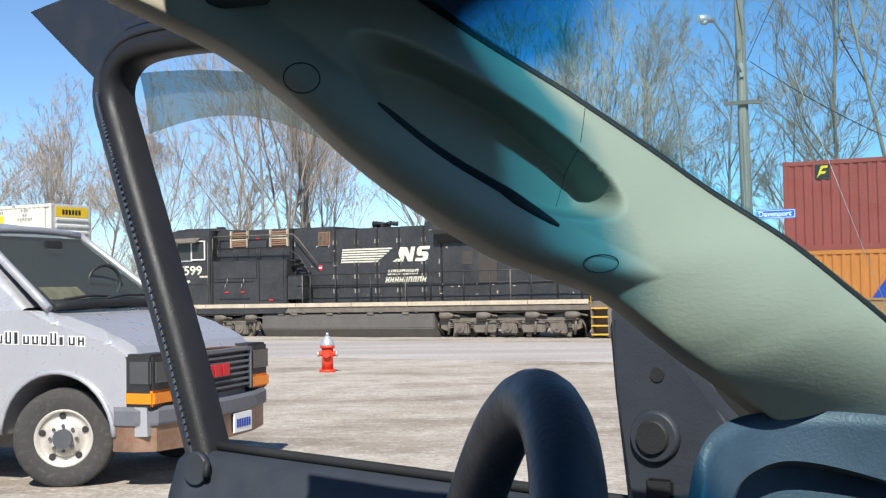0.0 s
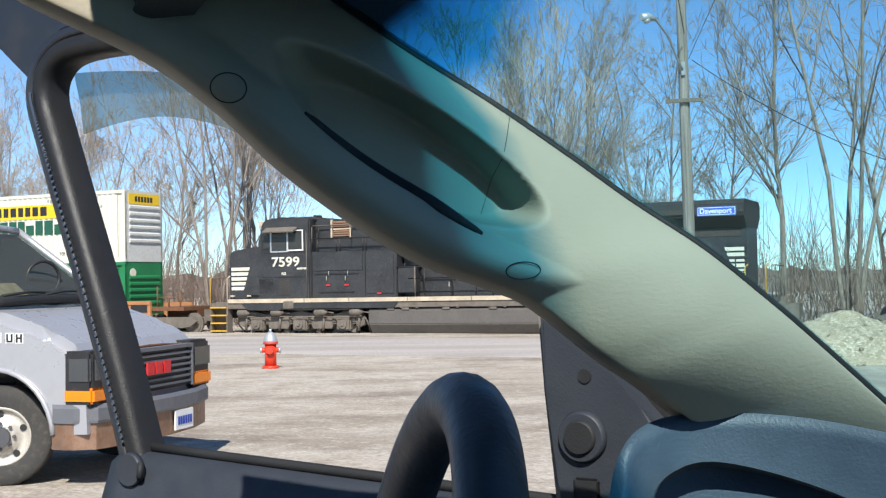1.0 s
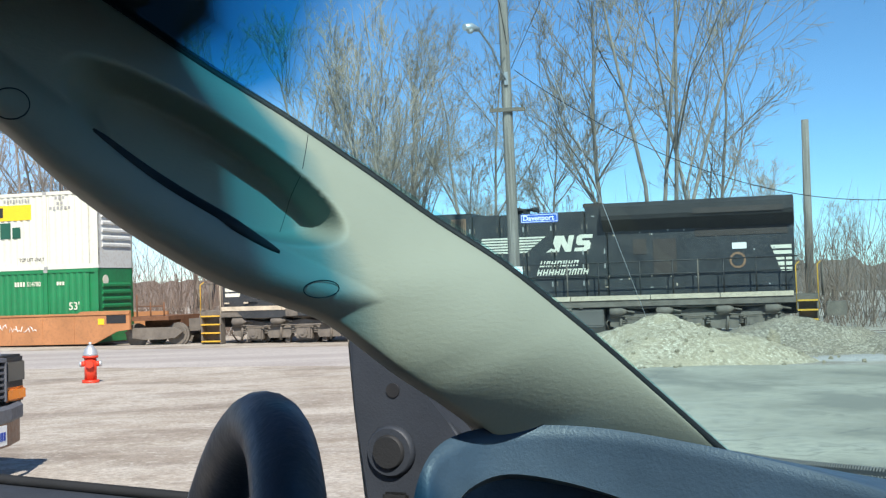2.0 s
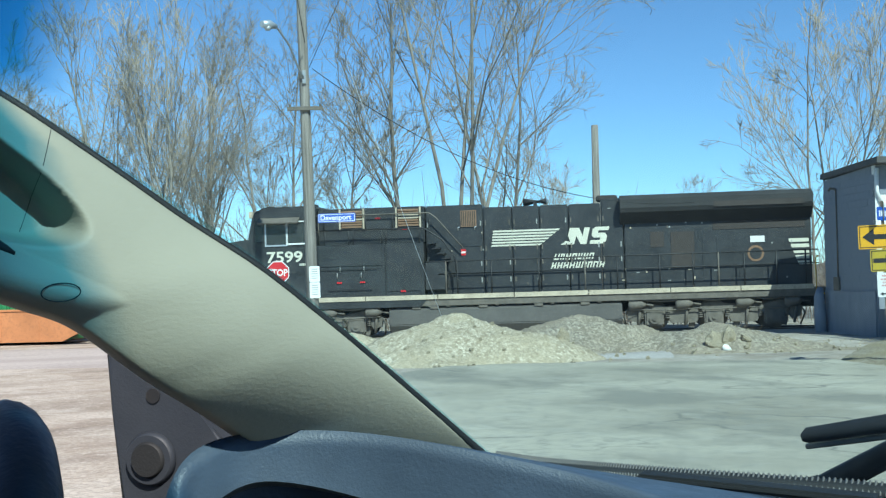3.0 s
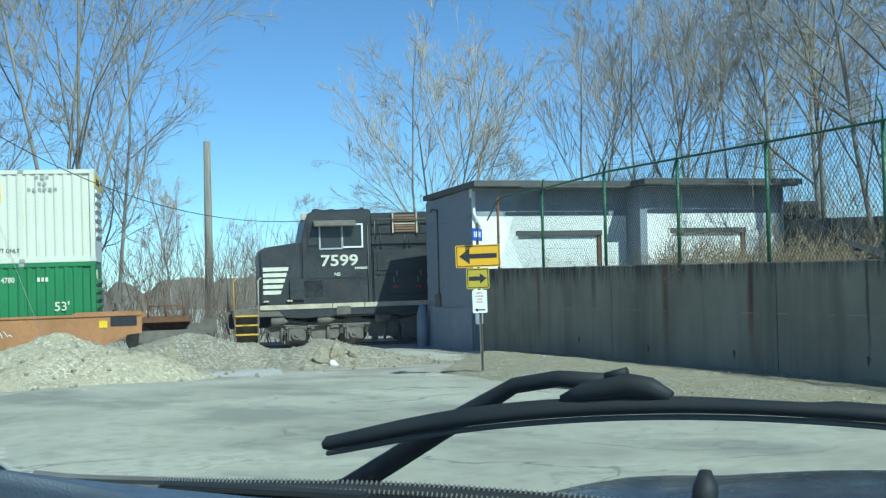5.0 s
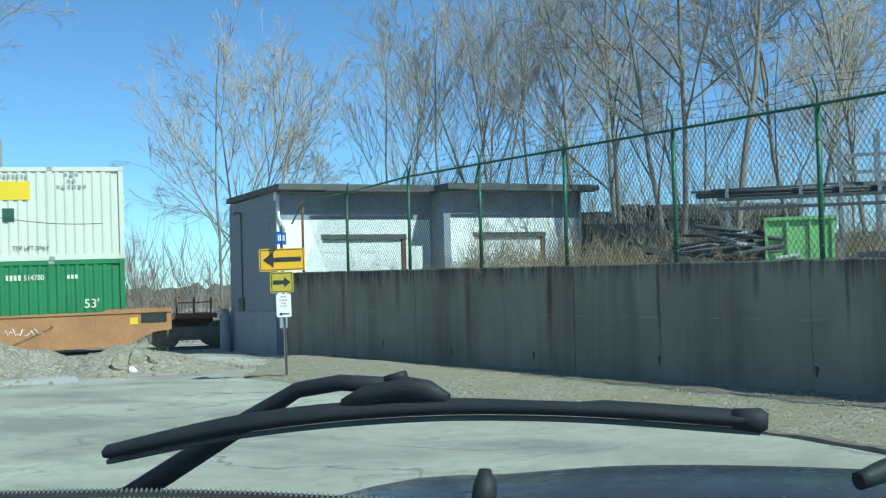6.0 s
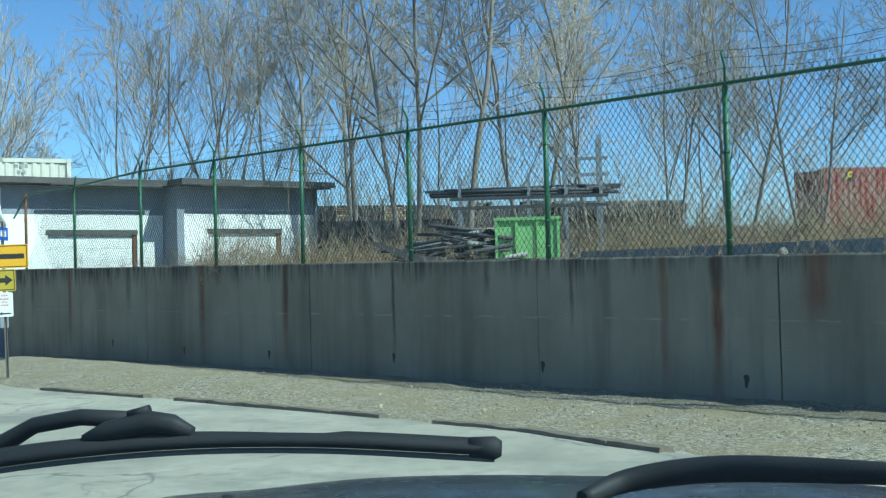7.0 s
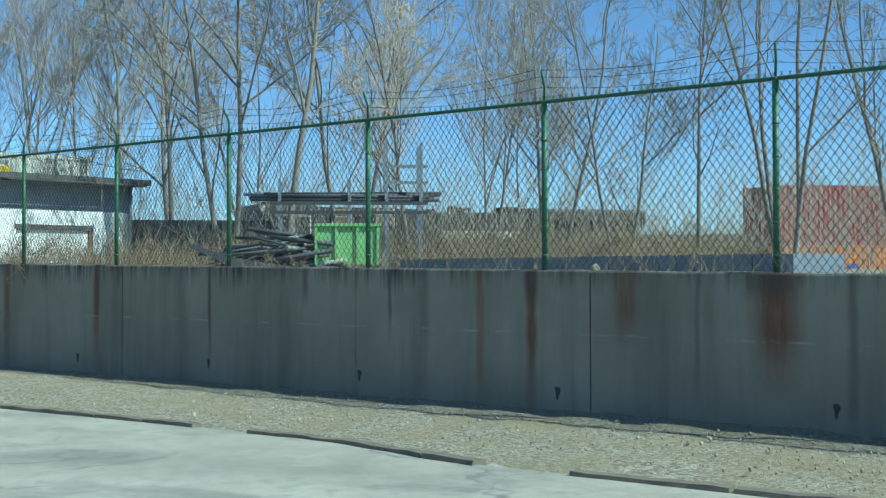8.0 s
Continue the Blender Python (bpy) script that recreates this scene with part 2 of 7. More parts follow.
CONT_GREEN = worn("green_container", (0.012, 0.19, 0.065), 0.5, amount=0.25, size=1.0)
CONT_RED = worn("red_container", (0.33, 0.056, 0.042), 0.6, amount=0.25, size=1.0)
CONT_ORANGE = worn("orange_container", (0.66, 0.19, 0.035), 0.55, amount=0.2, size=1.0)
WELL = worn("well_car_orange_brown", (0.42, 0.185, 0.075), 0.75, amount=0.4, size=0.8, grime=(0.16, 0.1, 0.065), grime_amount=0.5)
SIGN_YELLOW = worn("sign_yellow", (0.80, 0.40, 0.015), 0.45, amount=0.08, grime_amount=0.05, bump=0)
SIGN_YELLOW_OLD = worn("faded_sign_yellow", (0.50, 0.36, 0.03), 0.5, amount=0.2, grime_amount=0.2, bump=0)
SIGN_WHITE = worn("sign_white", (0.78, 0.78, 0.76), 0.5, amount=0.06, grime_amount=0.05, bump=0)
SIGN_RED = worn("sign_red", (0.60, 0.02, 0.025), 0.45, amount=0.1, grime_amount=0.05, bump=0)
FADED_RED = worn("faded_red_print", (0.62, 0.30, 0.28), 0.6, amount=0.2, bump=0)
SIGN_BLUE = worn("sign_blue", (0.012, 0.10, 0.50), 0.45, amount=0.1, grime_amount=0.05, bump=0)
BLACK = worn("black_paint", (0.02, 0.02, 0.021), 0.5, bump=0)
DARK_GREEN_PRINT = worn("dark_green_print", (0.012, 0.09, 0.055), 0.5, bump=0)
GREY_PRINT = worn("grey_print", (0.33, 0.33, 0.31), 0.6, bump=0)
LOGO_YELLOW = worn("yellow_print", (0.80, 0.53, 0.02), 0.5, amount=0.1, bump=0)
LOGO_BLUE = worn("blue_print", (0.02, 0.06, 0.36), 0.5, amount=0.1, bump=0)
HYDRANT_RED = worn("hydrant_red", (0.72, 0.05, 0.02), 0.4, amount=0.15, grime_amount=0.1)
ALU = worn("aluminium_paint", (0.52, 0.55, 0.57), 0.4, 0.5, amount=0.2)
m = Mat("weathered_pole", 0.9, spec=0.2)
g = m.noise(0.05, 6, stretch=(1, 1, 0.03))
m.colour(m.mix(m.ramp(g, (0.3, 0.0), (0.7, 1.0)), (0.13, 0.115, 0.10), (0.34, 0.31, 0.275)))
m.bump(g, 0.01)
POLE = m.m


def bark(name, a, b):
    m = Mat(name, 0.95, spec=0.15)
    k = m.noise(0.08, 5, stretch=(1, 1, 0.25))
    r = m.random()
    col = m.mix(m.ramp(k, (0.3, 0.0), (0.7, 1.0)), a, b)
    m.colour(m.mix(m.math("MULTIPLY", r, 0.35), col, (0.20, 0.165, 0.14)))
    m.bump(k, 0.01)
    return m.m


BARK = bark("grey_bark", (0.17, 0.15, 0.128), (0.37, 0.33, 0.28))
TWIG = bark("bare_twigs", (0.28, 0.245, 0.20), (0.47, 0.415, 0.345))
TWIG_PALE = bark("pale_twigs", (0.38, 0.31, 0.24), (0.60, 0.51, 0.41))
BRUSH = bark("dry_brush", (0.17, 0.12, 0.095), (0.33, 0.25, 0.20))
STRAW = bark("dry_stalks", (0.24, 0.165, 0.09), (0.42, 0.31, 0.19))
FAR_WOODS = bark("far_woods", (0.115, 0.095, 0.085), (0.21, 0.18, 0.16))
DUMPSTER = worn("light_green_box", (0.22, 0.50, 0.19), 0.55, amount=0.3, size=0.6)
TARP = worn("dark_metal_stock", (0.07, 0.07, 0.075), 0.7, amount=0.4)
BLUE_ROOF = worn("grey_blue_metal", (0.17, 0.21, 0.25), 0.5, amount=0.2)

# camera car
m = Mat("grey_vinyl_trim", 0.62, spec=0.35)
leather = m.noise(0.004, 4, stretch=(0.8, 0.8, 1.5))
m.colour(m.mix(m.ramp(m.noise(0.15, 4), (0.3, 0.0), (0.7, 1.0)), (0.335, 0.305, 0.235), (0.375, 0.34, 0.265)))
m.bump(leather, 0.0004, 0.8)
TRIM = m.m


def plastic(name, c, rough=0.5, grain=0.0025, depth=0.0004, spec=0.4):
    m = Mat(name, rough, spec=spec)
    k = m.noise(grain, 3)
    m.colour(m.mix(m.ramp(m.noise(0.07, 4), (0.3, 0.0), (0.75, 1.0)), shade(c, 0.85), shade(c, 1.2)))
    m.roughness(m.ramp(m.noise(0.03, 4), (0.3, rough - 0.08), (0.7, rough + 0.1)))
    m.bump(k, depth)
    return m.m


DASH = plastic("dark_blue_grey_dash", (0.058, 0.078, 0.112), 0.46)
DOOR_DARK = plastic("charcoal_door_plastic", (0.033, 0.039, 0.049), 0.5)
RUBBER = plastic("black_rubber", (0.018, 0.019, 0.02), 0.65)
SEAL = plastic("weather_seal", (0.016, 0.016, 0.017), 0.45)
LEATHER = plastic("wheel_leather", (0.036, 0.046, 0.062), 0.42, 0.005, 0.0006)
CAR_PAINT = worn("dark_car_paint", (0.010, 0.014, 0.022), 0.2, amount=0.2, grime=(0.10, 0.095, 0.085), grime_amount=0.1, bump=0, spec=0.35)
CAR_FRAME = worn("dark_frame_paint", (0.018, 0.022, 0.030), 0.42, amount=0.25, grime=(0.06, 0.057, 0.053), grime_amount=0.3, bump=0.0004)
HEADLINER = plastic("dark_headliner", (0.10, 0.10, 0.095), 0.9, 0.002, 0.0004, 0.1)
GAUGE = plastic("gauge_bezel", (0.16, 0.15, 0.14), 0.4)
GLASS_RUN = plastic("dusty_glass_run", (0.22, 0.195, 0.16), 0.8)


def glass(name, tint, dust, gloss=0.03):
    """A pane: tinted see-through, a faint film of dust, mirror gloss."""
    m = bpy.data.materials.new(name)
    m.use_nodes = True
    t = m.node_tree
    t.nodes.clear()
    out = t.nodes.new("ShaderNodeOutputMaterial")
    tr = t.nodes.new("ShaderNodeBsdfTransparent")
    tr.inputs[0].default_value = (*tint, 1)
    df = t.nodes.new("ShaderNodeBsdfDiffuse")
    df.inputs[0].default_value = (0.75, 0.78, 0.75, 1)
    gl = t.nodes.new("ShaderNodeBsdfGlossy")
    gl.inputs["Roughness"].default_value = 0.02
    a, b = t.nodes.new("ShaderNodeMixShader"), t.nodes.new("ShaderNodeMixShader")
    a.inputs[0].default_value = dust
    t.links.new(tr.outputs[0], a.inputs[1])
    t.links.new(df.outputs[0], a.inputs[2])
    b.inputs[0].default_value = gloss
    t.links.new(a.outputs[0], b.inputs[1])
    t.links.new(gl.outputs[0], b.inputs[2])
    t.links.new(b.outputs[0], out.inputs[0])
    return m, t, tr, a


m, t, tr, dustmix = glass("windshield_glass", (0.64, 0.89, 0.93), 0.040)
# blue shade band at the pane's top; its black end paints the roof's shadow
uv = t.nodes.new("ShaderNodeUVMap")
sep = t.nodes.new("ShaderNodeSeparateXYZ")
rp = t.nodes.new("ShaderNodeValToRGB")
for _ in range(2):
    rp.color_ramp.elements.new(0.5)
for el, (pos, rgb) in zip(rp.color_ramp.elements, ((0.646, (0.64, 0.89, 0.93)), (0.684, (0.045, 0.36, 0.56)), (0.728, (0.02, 0.20, 0.34)), (0.748, (0.002, 0.006, 0.009)))):
    el.position, el.color = pos, (*rgb, 1)
t.links.new(uv.outputs[0], sep.inputs[0])
# band shifted down near the pillar so its black end shades the trim
dip = t.nodes.new("ShaderNodeMapRange")
dip.inputs["From Min"].default_value, dip.inputs["From Max"].default_value = 0.10, 0.21
dip.inputs["To Min"].default_value, dip.inputs["To Max"].default_value = 0.048, -0.055
t.links.new(sep.outputs[0], dip.inputs["Value"])
low_edge = t.nodes.new("ShaderNodeMath")
low_edge.operation = "ADD"
t.links.new(sep.outputs[1], low_edge.inputs[0])
t.links.new(dip.outputs[0], low_edge.inputs[1])
t.links.new(low_edge.outputs[0], rp.inputs[0])
t.links.new(rp.outputs[0], tr.inputs[0])
WINDSHIELD = m
SMOKED = glass("smoked_deflector", (0.33, 0.40, 0.37), 0.09)[0]
VAN_GLASS = glass("van_window", (0.62, 0.72, 0.70), 0.05)[0]
LOCO_GLASS = glass("cab_window", (0.25, 0.28, 0.28), 0.05)[0]

VAN_SILVER = worn("silver_van_paint", (0.43, 0.43, 0.45), 0.32, 0.35, amount=0.1, size=1.0, grime=(0.28, 0.25, 0.22), grime_amount=0.2, bump=0)
VAN_GREY = worn("grey_bumper", (0.13, 0.135, 0.15), 0.55, amount=0.25)
CHROME_RUST = worn("rusting_bumper_chrome", (0.30, 0.19, 0.13), 0.45, 0.4, amount=0.9, size=0.35, grime=(0.28, 0.095, 0.03), grime_amount=0.9)
TYRE = worn("tyre", (0.045, 0.043, 0.040), 0.85, amount=0.3, grime=(0.16, 0.14, 0.12), grime_amount=0.4)
RIM = worn("steel_rim", (0.55, 0.52, 0.46), 0.45, 0.3, amount=0.2, size=0.12, grime=(0.20, 0.08, 0.025), grime_amount=0.5)
HUB = worn("hub_cap", (0.13, 0.13, 0.14), 0.4, 0.6)
LAMP_LENS = worn("headlamp_lens", (0.06, 0.065, 0.07), 0.12, amount=0.2, bump=0)
AMBER = worn("amber_lens", (0.85, 0.24, 0.01), 0.2, amount=0.15, bump=0)


# ---- mesh helpers ----
def B():
    return bmesh.new()


def box(bm, lo, hi, m=None, bevel=0.0):
    """An axis-aligned box from lo to hi, moved by m."""
    r = bmesh.ops.create_cube(bm, size=1.0)["verts"]
    for v in r:
        v.co = Vector([lo[k] + (v.co[k] + 0.5) * (hi[k] - lo[k]) for k in range(3)])
    if bevel:
        es = list({e for v in r for e in v.link_edges})
        g = bmesh.ops.bevel(bm, geom=es, offset=bevel, segments=2, affect="EDGES", clamp_overlap=True)
        r = list({v for f in g["faces"] for v in f.verts} | {v for v in r if v.is_valid})
    if m:
        for v in r:
            v.co = m @ v.co
    return r


def tube(bm, pts, radii, n=8, closed=False, cap=True):
    """A round bar along pts."""
    pts = [Vector(p) for p in pts]
    if isinstance(radii, (int, float)):
        radii = [radii] * len(pts)
    rings = []
    side = None
    for k, p in enumerate(pts):
        if closed:
            d = pts[(k + 1) % len(pts)] - pts[k - 1]
        else:
            d = pts[min(k + 1, len(pts) - 1)] - pts[max(k - 1, 0)]
        d.normalize()
        if side is None:
            side = d.orthogonal().normalized()
        side = (side - d * side.dot(d)).normalized()
        up = d.cross(side)
        rings.append([bm.verts.new(p + (side * math.cos(a) + up * math.sin(a)) * radii[k]) for a in [2 * math.pi * j / n for j in range(n)]])
    pairs = list(zip(rings, rings[1:])) + ([(rings[-1], rings[0])] if closed else [])
    for a, b in pairs:
        for j in range(n):
            f = bm.faces.new((a[j], a[(j + 1) % n], b[(j + 1) % n], b[j]))
            f.smooth = True
    if cap and not closed:
        bm.faces.new(rings[0][::-1])
        bm.faces.new(rings[-1])


def prism(bm, outline, place, depth):
    """A slab: outline in 2D, place(a, b, d) gives the point, d from 0 to depth."""
    a = [bm.verts.new(place(x, y, 0)) for x, y in outline]
    b = [bm.verts.new(place(x, y, depth)) for x, y in outline]
    bm.faces.new(a)
    bm.faces.new(b[::-1])
    for k in range(len(a)):
        j = (k + 1) % len(a)
        bm.faces.new((a[j], a[k], b[k], b[j]))


def sheet(bm, rows, smooth=True, uv=False):
    """A grid of points as a surface."""
    vs = [[bm.verts.new(p) for p in r] for r in rows]
    lay = bm.loops.layers.uv.new("UVMap") if uv else None
    for i in range(len(vs) - 1):
        for j in range(len(vs[0]) - 1):
            f = bm.faces.new((vs[i][j], vs[i][j + 1], vs[i + 1][j + 1], vs[i + 1][j]))
            f.smooth = smooth
            if uv:
                for lp, (a, b) in zip(f.loops, ((i, j), (i, j + 1), (i + 1, j + 1), (i + 1, j))):
                    lp[lay].uv = (a / (len(vs) - 1), b / (len(vs[0]) - 1))
    return vs


def disc(bm, centre, axis, r0, r1, half, n=24):
    """A short cylinder, or a cone, about axis."""
    axis = Vector(axis).normalized()
    c = Vector(centre)
    tube(bm, [c - axis * half, c + axis * half], [r0, r1], n)


def link_mesh(name, bm, material, fix=True):
    me = bpy.data.meshes.new(name)
    if fix:
        bmesh.ops.recalc_face_normals(bm, faces=bm.faces)
    bm.to_mesh(me)
    bm.free()
    me.materials.append(material)
    return new(name, me)


def part(name, bm, material, parent, label="", fix=True):
    """One mesh under a thing or a part."""
    ob = link_mesh(name, bm, material, fix)
    ob.parent = parent
    if label:
        ob["label"] = label
    return ob


def thing(name, label, category, m=None, group="", kind=""):
    """An Empty that carries a thing's parts."""
    ob = tagged(new(name), label, category, group, kind)
    if m is not None:
        ob.matrix_world = m
    return ob


def solid(name, bm, material, label, category="", kind="", group="", m=None):
    ob = tagged(link_mesh(name, bm, material), label, category, group, kind)
    if m is not None:
        ob.matrix_world = m
    return ob


def lettering(name, text, size, material, parent, m, bold=0.0, stretch=1.0, shear=0.0, align="LEFT"):
    """Letters as a thin mesh; m places the baseline's start, x along the text, z out of it."""
    cu = bpy.data.curves.new(name, "FONT")
    cu.body, cu.size, cu.extrude, cu.offset, cu.shear, cu.align_x = text, size, 0.002, bold, shear, align
    cu.resolution_u = 3
    tmp = new(name + "_tmp", cu)
    bpy.context.view_layer.update()
    me = bpy.data.meshes.new_from_object(tmp)
    bpy.data.objects.remove(tmp)
    me.transform(Matrix.Diagonal((stretch, 1, 1, 1)))
    me.materials.clear()
    me.materials.append(material)
    ob = new(name, me)
    ob.parent = parent
    ob.matrix_local = m
    return ob


def face_m(x, y, z, dx, dy):
    """A frame on an upright face: text runs along (dx, dy), up is z, out of the face to the right-hand side."""
    a = Vector((dx, dy, 0)).normalized()
    up = Vector((0, 0, 1))
    out = a.cross(up)
    return Matrix(((a.x, up.x, out.x, x), (a.y, up.y, out.y, y), (a.z, up.z, out.z, z), (0, 0, 0, 1)))


def spline(pts, n):
    """Catmull-Rom through pts, n steps."""
    p = [Vector(q) for q in pts]
    p = [2 * p[0] - p[1]] + p + [2 * p[-1] - p[-2]]
    out = []
    for k in range(n + 1):
        s = k / n * (len(p) - 3)
        i = min(int(s), len(p) - 4)
        u = s - i
        a, b, c, d = p[i:i + 4]
        out.append(0.5 * ((2 * b) + (c - a) * u + (2 * a - 5 * b + 4 * c - d) * u * u + (3 * b - a - 3 * c + d) * u ** 3))
    return out


def ground_z(x, y):
    return -0.010 * max(0.0, y - 3.0)


# ---- ground ----
def build_ground():
    bm = B()
    xs = [-3000, -800, -250, -120, -70] + list(np.linspace(-45, 55, 41)) + [80, 130, 260, 800, 3000]
    ys = [-3000, -600, -150, -60, -30] + list(np.linspace(-15, 60, 38)) + [75, 100, 140, 260, 800, 3000]
    rows = []
    for y in ys:
        yy = min(y, 60)
        rows.append([(x, y, ground_z(x, yy) + (0.03 * noise.noise((x * 0.25, y * 0.25, 0)) if abs(x) < 60 and abs(y) < 62 else 0)) for x in xs])
    sheet(bm, rows)
    solid("ground", bm, GRAVEL, "dusty beige gravel lot with tyre-worn bands", kind="structure")
    # bleached asphalt yard in front of the car
    bm = B()
    edge = [(2.4, -14), (2.5, 3), (3.1, 9), (4.6, 15), (6.0, 21.0), (8.5, 24.2)]
    left = spline([(x, y, 0) for x, y in edge], 40)
    right = spline([(7.4, -14, 0), (9.75, 1.5, 0), (11.45, 6.2, 0), (12.9, 11.4, 0), (14.0, 16.0, 0), (15.2, 20.2, 0)], 40)
    rows = []
    for k, (a, b) in enumerate(zip(left, right)):
        row = []
        wa, wb = 0.25 * noise.noise((k * 0.7, 3, 0)), 0.12 * noise.noise((k * 0.9, 9, 0))
        for j in range(13):
            p = a.lerp(b, j / 12)
            x = p.x + (wa if j == 0 else wb if j == 12 else 0)
            lift = 0.045 if 0 < j < 13 and k < 40 else -0.04
            if j == 0:
                lift = -0.04
            row.append((x, p.y, ground_z(x, p.y) + lift + 0.012 * noise.noise((x * 0.6, p.y * 0.6, 5))))
        rows.append(row)
    sheet(bm, rows)
    solid("pavement", bm, ASPHALT, "sun-bleached cracked asphalt yard", kind="structure")
    # road along the track
    bm = B()
    rows = []
    for k in range(29):
        s = -60 + k * 2.6
        row = []
        for o in (-14.2, -13.2, -10, -6, -4.4, -3.9):
            o2 = o + (0.35 * noise.noise((s * 0.35, o, 2)) if o in (-14.2, -3.9) else 0)
            p = TRACK0 + TRACK_U * s + TRACK_N * o2
            row.append((p.x, p.y, ground_z(p.x, p.y) + (-0.05 if o in (-14.2, -3.9) else 0.05)))
        rows.append(row)
    sheet(bm, rows)
    solid("road", bm, ROAD, "pale worn asphalt road beside the railway", kind="structure")


TRACK_ANG = radians(-26.77)
TRACK_U = Vector((math.cos(TRACK_ANG), math.sin(TRACK_ANG), 0))
TRACK_N = Vector((-math.sin(TRACK_ANG), math.cos(TRACK_ANG), 0))      # away from the lot
TRACK0 = Vector((8.2, 40.92, 0))          # on the near face of the train
RAIL_Z = -0.42
GRADE = 0.0085                           # the line climbs gently towards the shed
SPEED, GAIN = 7.19, 0.017


def track_m(s, z=RAIL_Z):
    """The pose of a vehicle whose near side runs on the line, s metres along it."""
    p = TRACK0 + TRACK_U * s + TRACK_N * (1.5 - bend(s))
    return pose(p.x, p.y, z + GRADE * s, 0, -math.degrees(math.atan(GRADE)), math.degrees(TRACK_ANG - math.atan(0.0084 * max(0.0, s + 7 - 22))))


def bend(s):
    """How far the line has curved towards the yard, s metres along it."""
    return 0.0042 * max(0.0, s - 22.0) ** 2


def build_track():
    bm = B()
    rows = []
    for k in range(241):
        s = -90 + k * 0.75
        row = []
        for o, z in ((-2.6, -0.62), (-1.7, -0.24), (-0.7, -0.20), (0.7, -0.20), (1.7, -0.24), (2.8, -0.65)):
            p = TRACK0 + TRACK_U * s + TRACK_N * (1.5 - bend(s) + o + 0.18 * noise.noise((s, o, 1)))
            row.append((p.x, p.y, RAIL_Z + GRADE * s + z + 0.05 * noise.noise((s * 2, o * 2, 4))))
        rows.append(row)
    sheet(bm, rows)
    solid("ballast", bm, BALLAST, "grey crushed-stone railway ballast", "ballast", kind="stuff")
    track = thing("railway_track", "rusty steel rails on dark wooden sleepers", "railway track", track_m(0))
    for o in (-0.75, 0.75):
        bm = B()
        box(bm, (-95, o - 0.035, -0.045), (26, o + 0.035, 0))
        box(bm, (-95, o - 0.012, -0.14), (26, o + 0.012, -0.045))
        box(bm, (-95, o - 0.07, -0.165), (26, o + 0.07, -0.14))
        part("rail", bm, RAIL, track)
    src = None
    for k in range(121):
        if src is None:
            bm = B()
            box(bm, (-0.11, -1.3, -0.30), (0.11, 1.3, -0.167))
            src = part("sleeper", bm, POLE, track, "dark weathered wooden sleeper").data
            ob = bpy.data.objects["sleeper"]
        else:
            ob = new("sleeper", src)
            ob.parent = track
        ob.location = (-45 + k * 0.6, 0, 0)


build_ground()
build_track()

# ---- concrete wall and fence ----
WALL_A = Vector((13.40, 1.67, 0))
WALL_D = Vector((0.3243, 0.9459, 0))                  # along the wall, towards the shed
WALL_N = Vector((0.9459, -0.3243, 0))                 # into the bank
WALL_TOP = 1.80


def wall_m(s, n, z=0.0):
    p = WALL_A + WALL_D * s + WALL_N * n
    m = Matrix.Identity(4)
    m.col[0].xyz, m.col[1].xyz, m.col[2].xyz = WALL_D, -WALL_N, Vector((0, 0, 1))
    m.translation = (p.x, p.y, z)
    return m


def top_of(s):
    return 1.735 + 0.0115 * s


def build_wall():
    wall = thing("retaining_wall", "stained grey concrete retaining wall with rust and black streaks", "wall", wall_m(0, -0.12), kind="structure")
    joints = [-16.5, -7.2, 2.30, 11.85, 18.0, 25.9]
    for a, b in zip(joints, joints[1:]):
        bm = B()
        n = max(2, int((b - a) / 0.35))
        rows = []
        top = []
        for k in range(n + 1):
            s = a + 0.012 + (b - a - 0.024) * k / n
            zt = top_of(s) + 0.012 * noise.noise((s * 1.3, 0, 0))
            rows.append([(s, 0.0, -0.9), (s, 0.0, 0.4), (s, 0.006 * noise.noise((s, 1, 0)), 1.1), (s, 0.0, zt - 0.02), (s, -0.02, zt), (s, -0.28, zt + 0.005), (s, -0.30, -0.9)])
        vs = sheet(bm, rows, False)
        bm.faces.new(vs[0])
        bm.faces.new(vs[-1][::-1])
        part("panel", bm, CONCRETE, wall)
    for s, z in ((-0.7, 0.37), (2.78, 0.33), (6.15, 0.36), (9.5, 0.36), (13.2, 0.29), (16.4, 0.26), (19.7, 0.32)):
        bm = B()
        pts = [(s + 0.045 * math.cos(a) * (1 if math.sin(a) > 0 else 0.5), z + 0.05 * math.sin(a) * (1 if math.sin(a) > 0 else 2.2)) for a in np.linspace(0, 2 * math.pi, 15)[:-1]]
        prism(bm, pts, lambda x, y, d: (x, 0.004 + d * 0.5, y), 0.01)
        part("weep_hole", bm, BLACK, wall, "dark round weep hole")
    bm = B()
    tube(bm, [(2.30, -0.13, 1.76), (2.30, -0.10, 1.79), (2.31, -0.05, 1.775)], [0.05, 0.06, 0.03], 8)
    part("mortar_lump", bm, VERGE, wall)


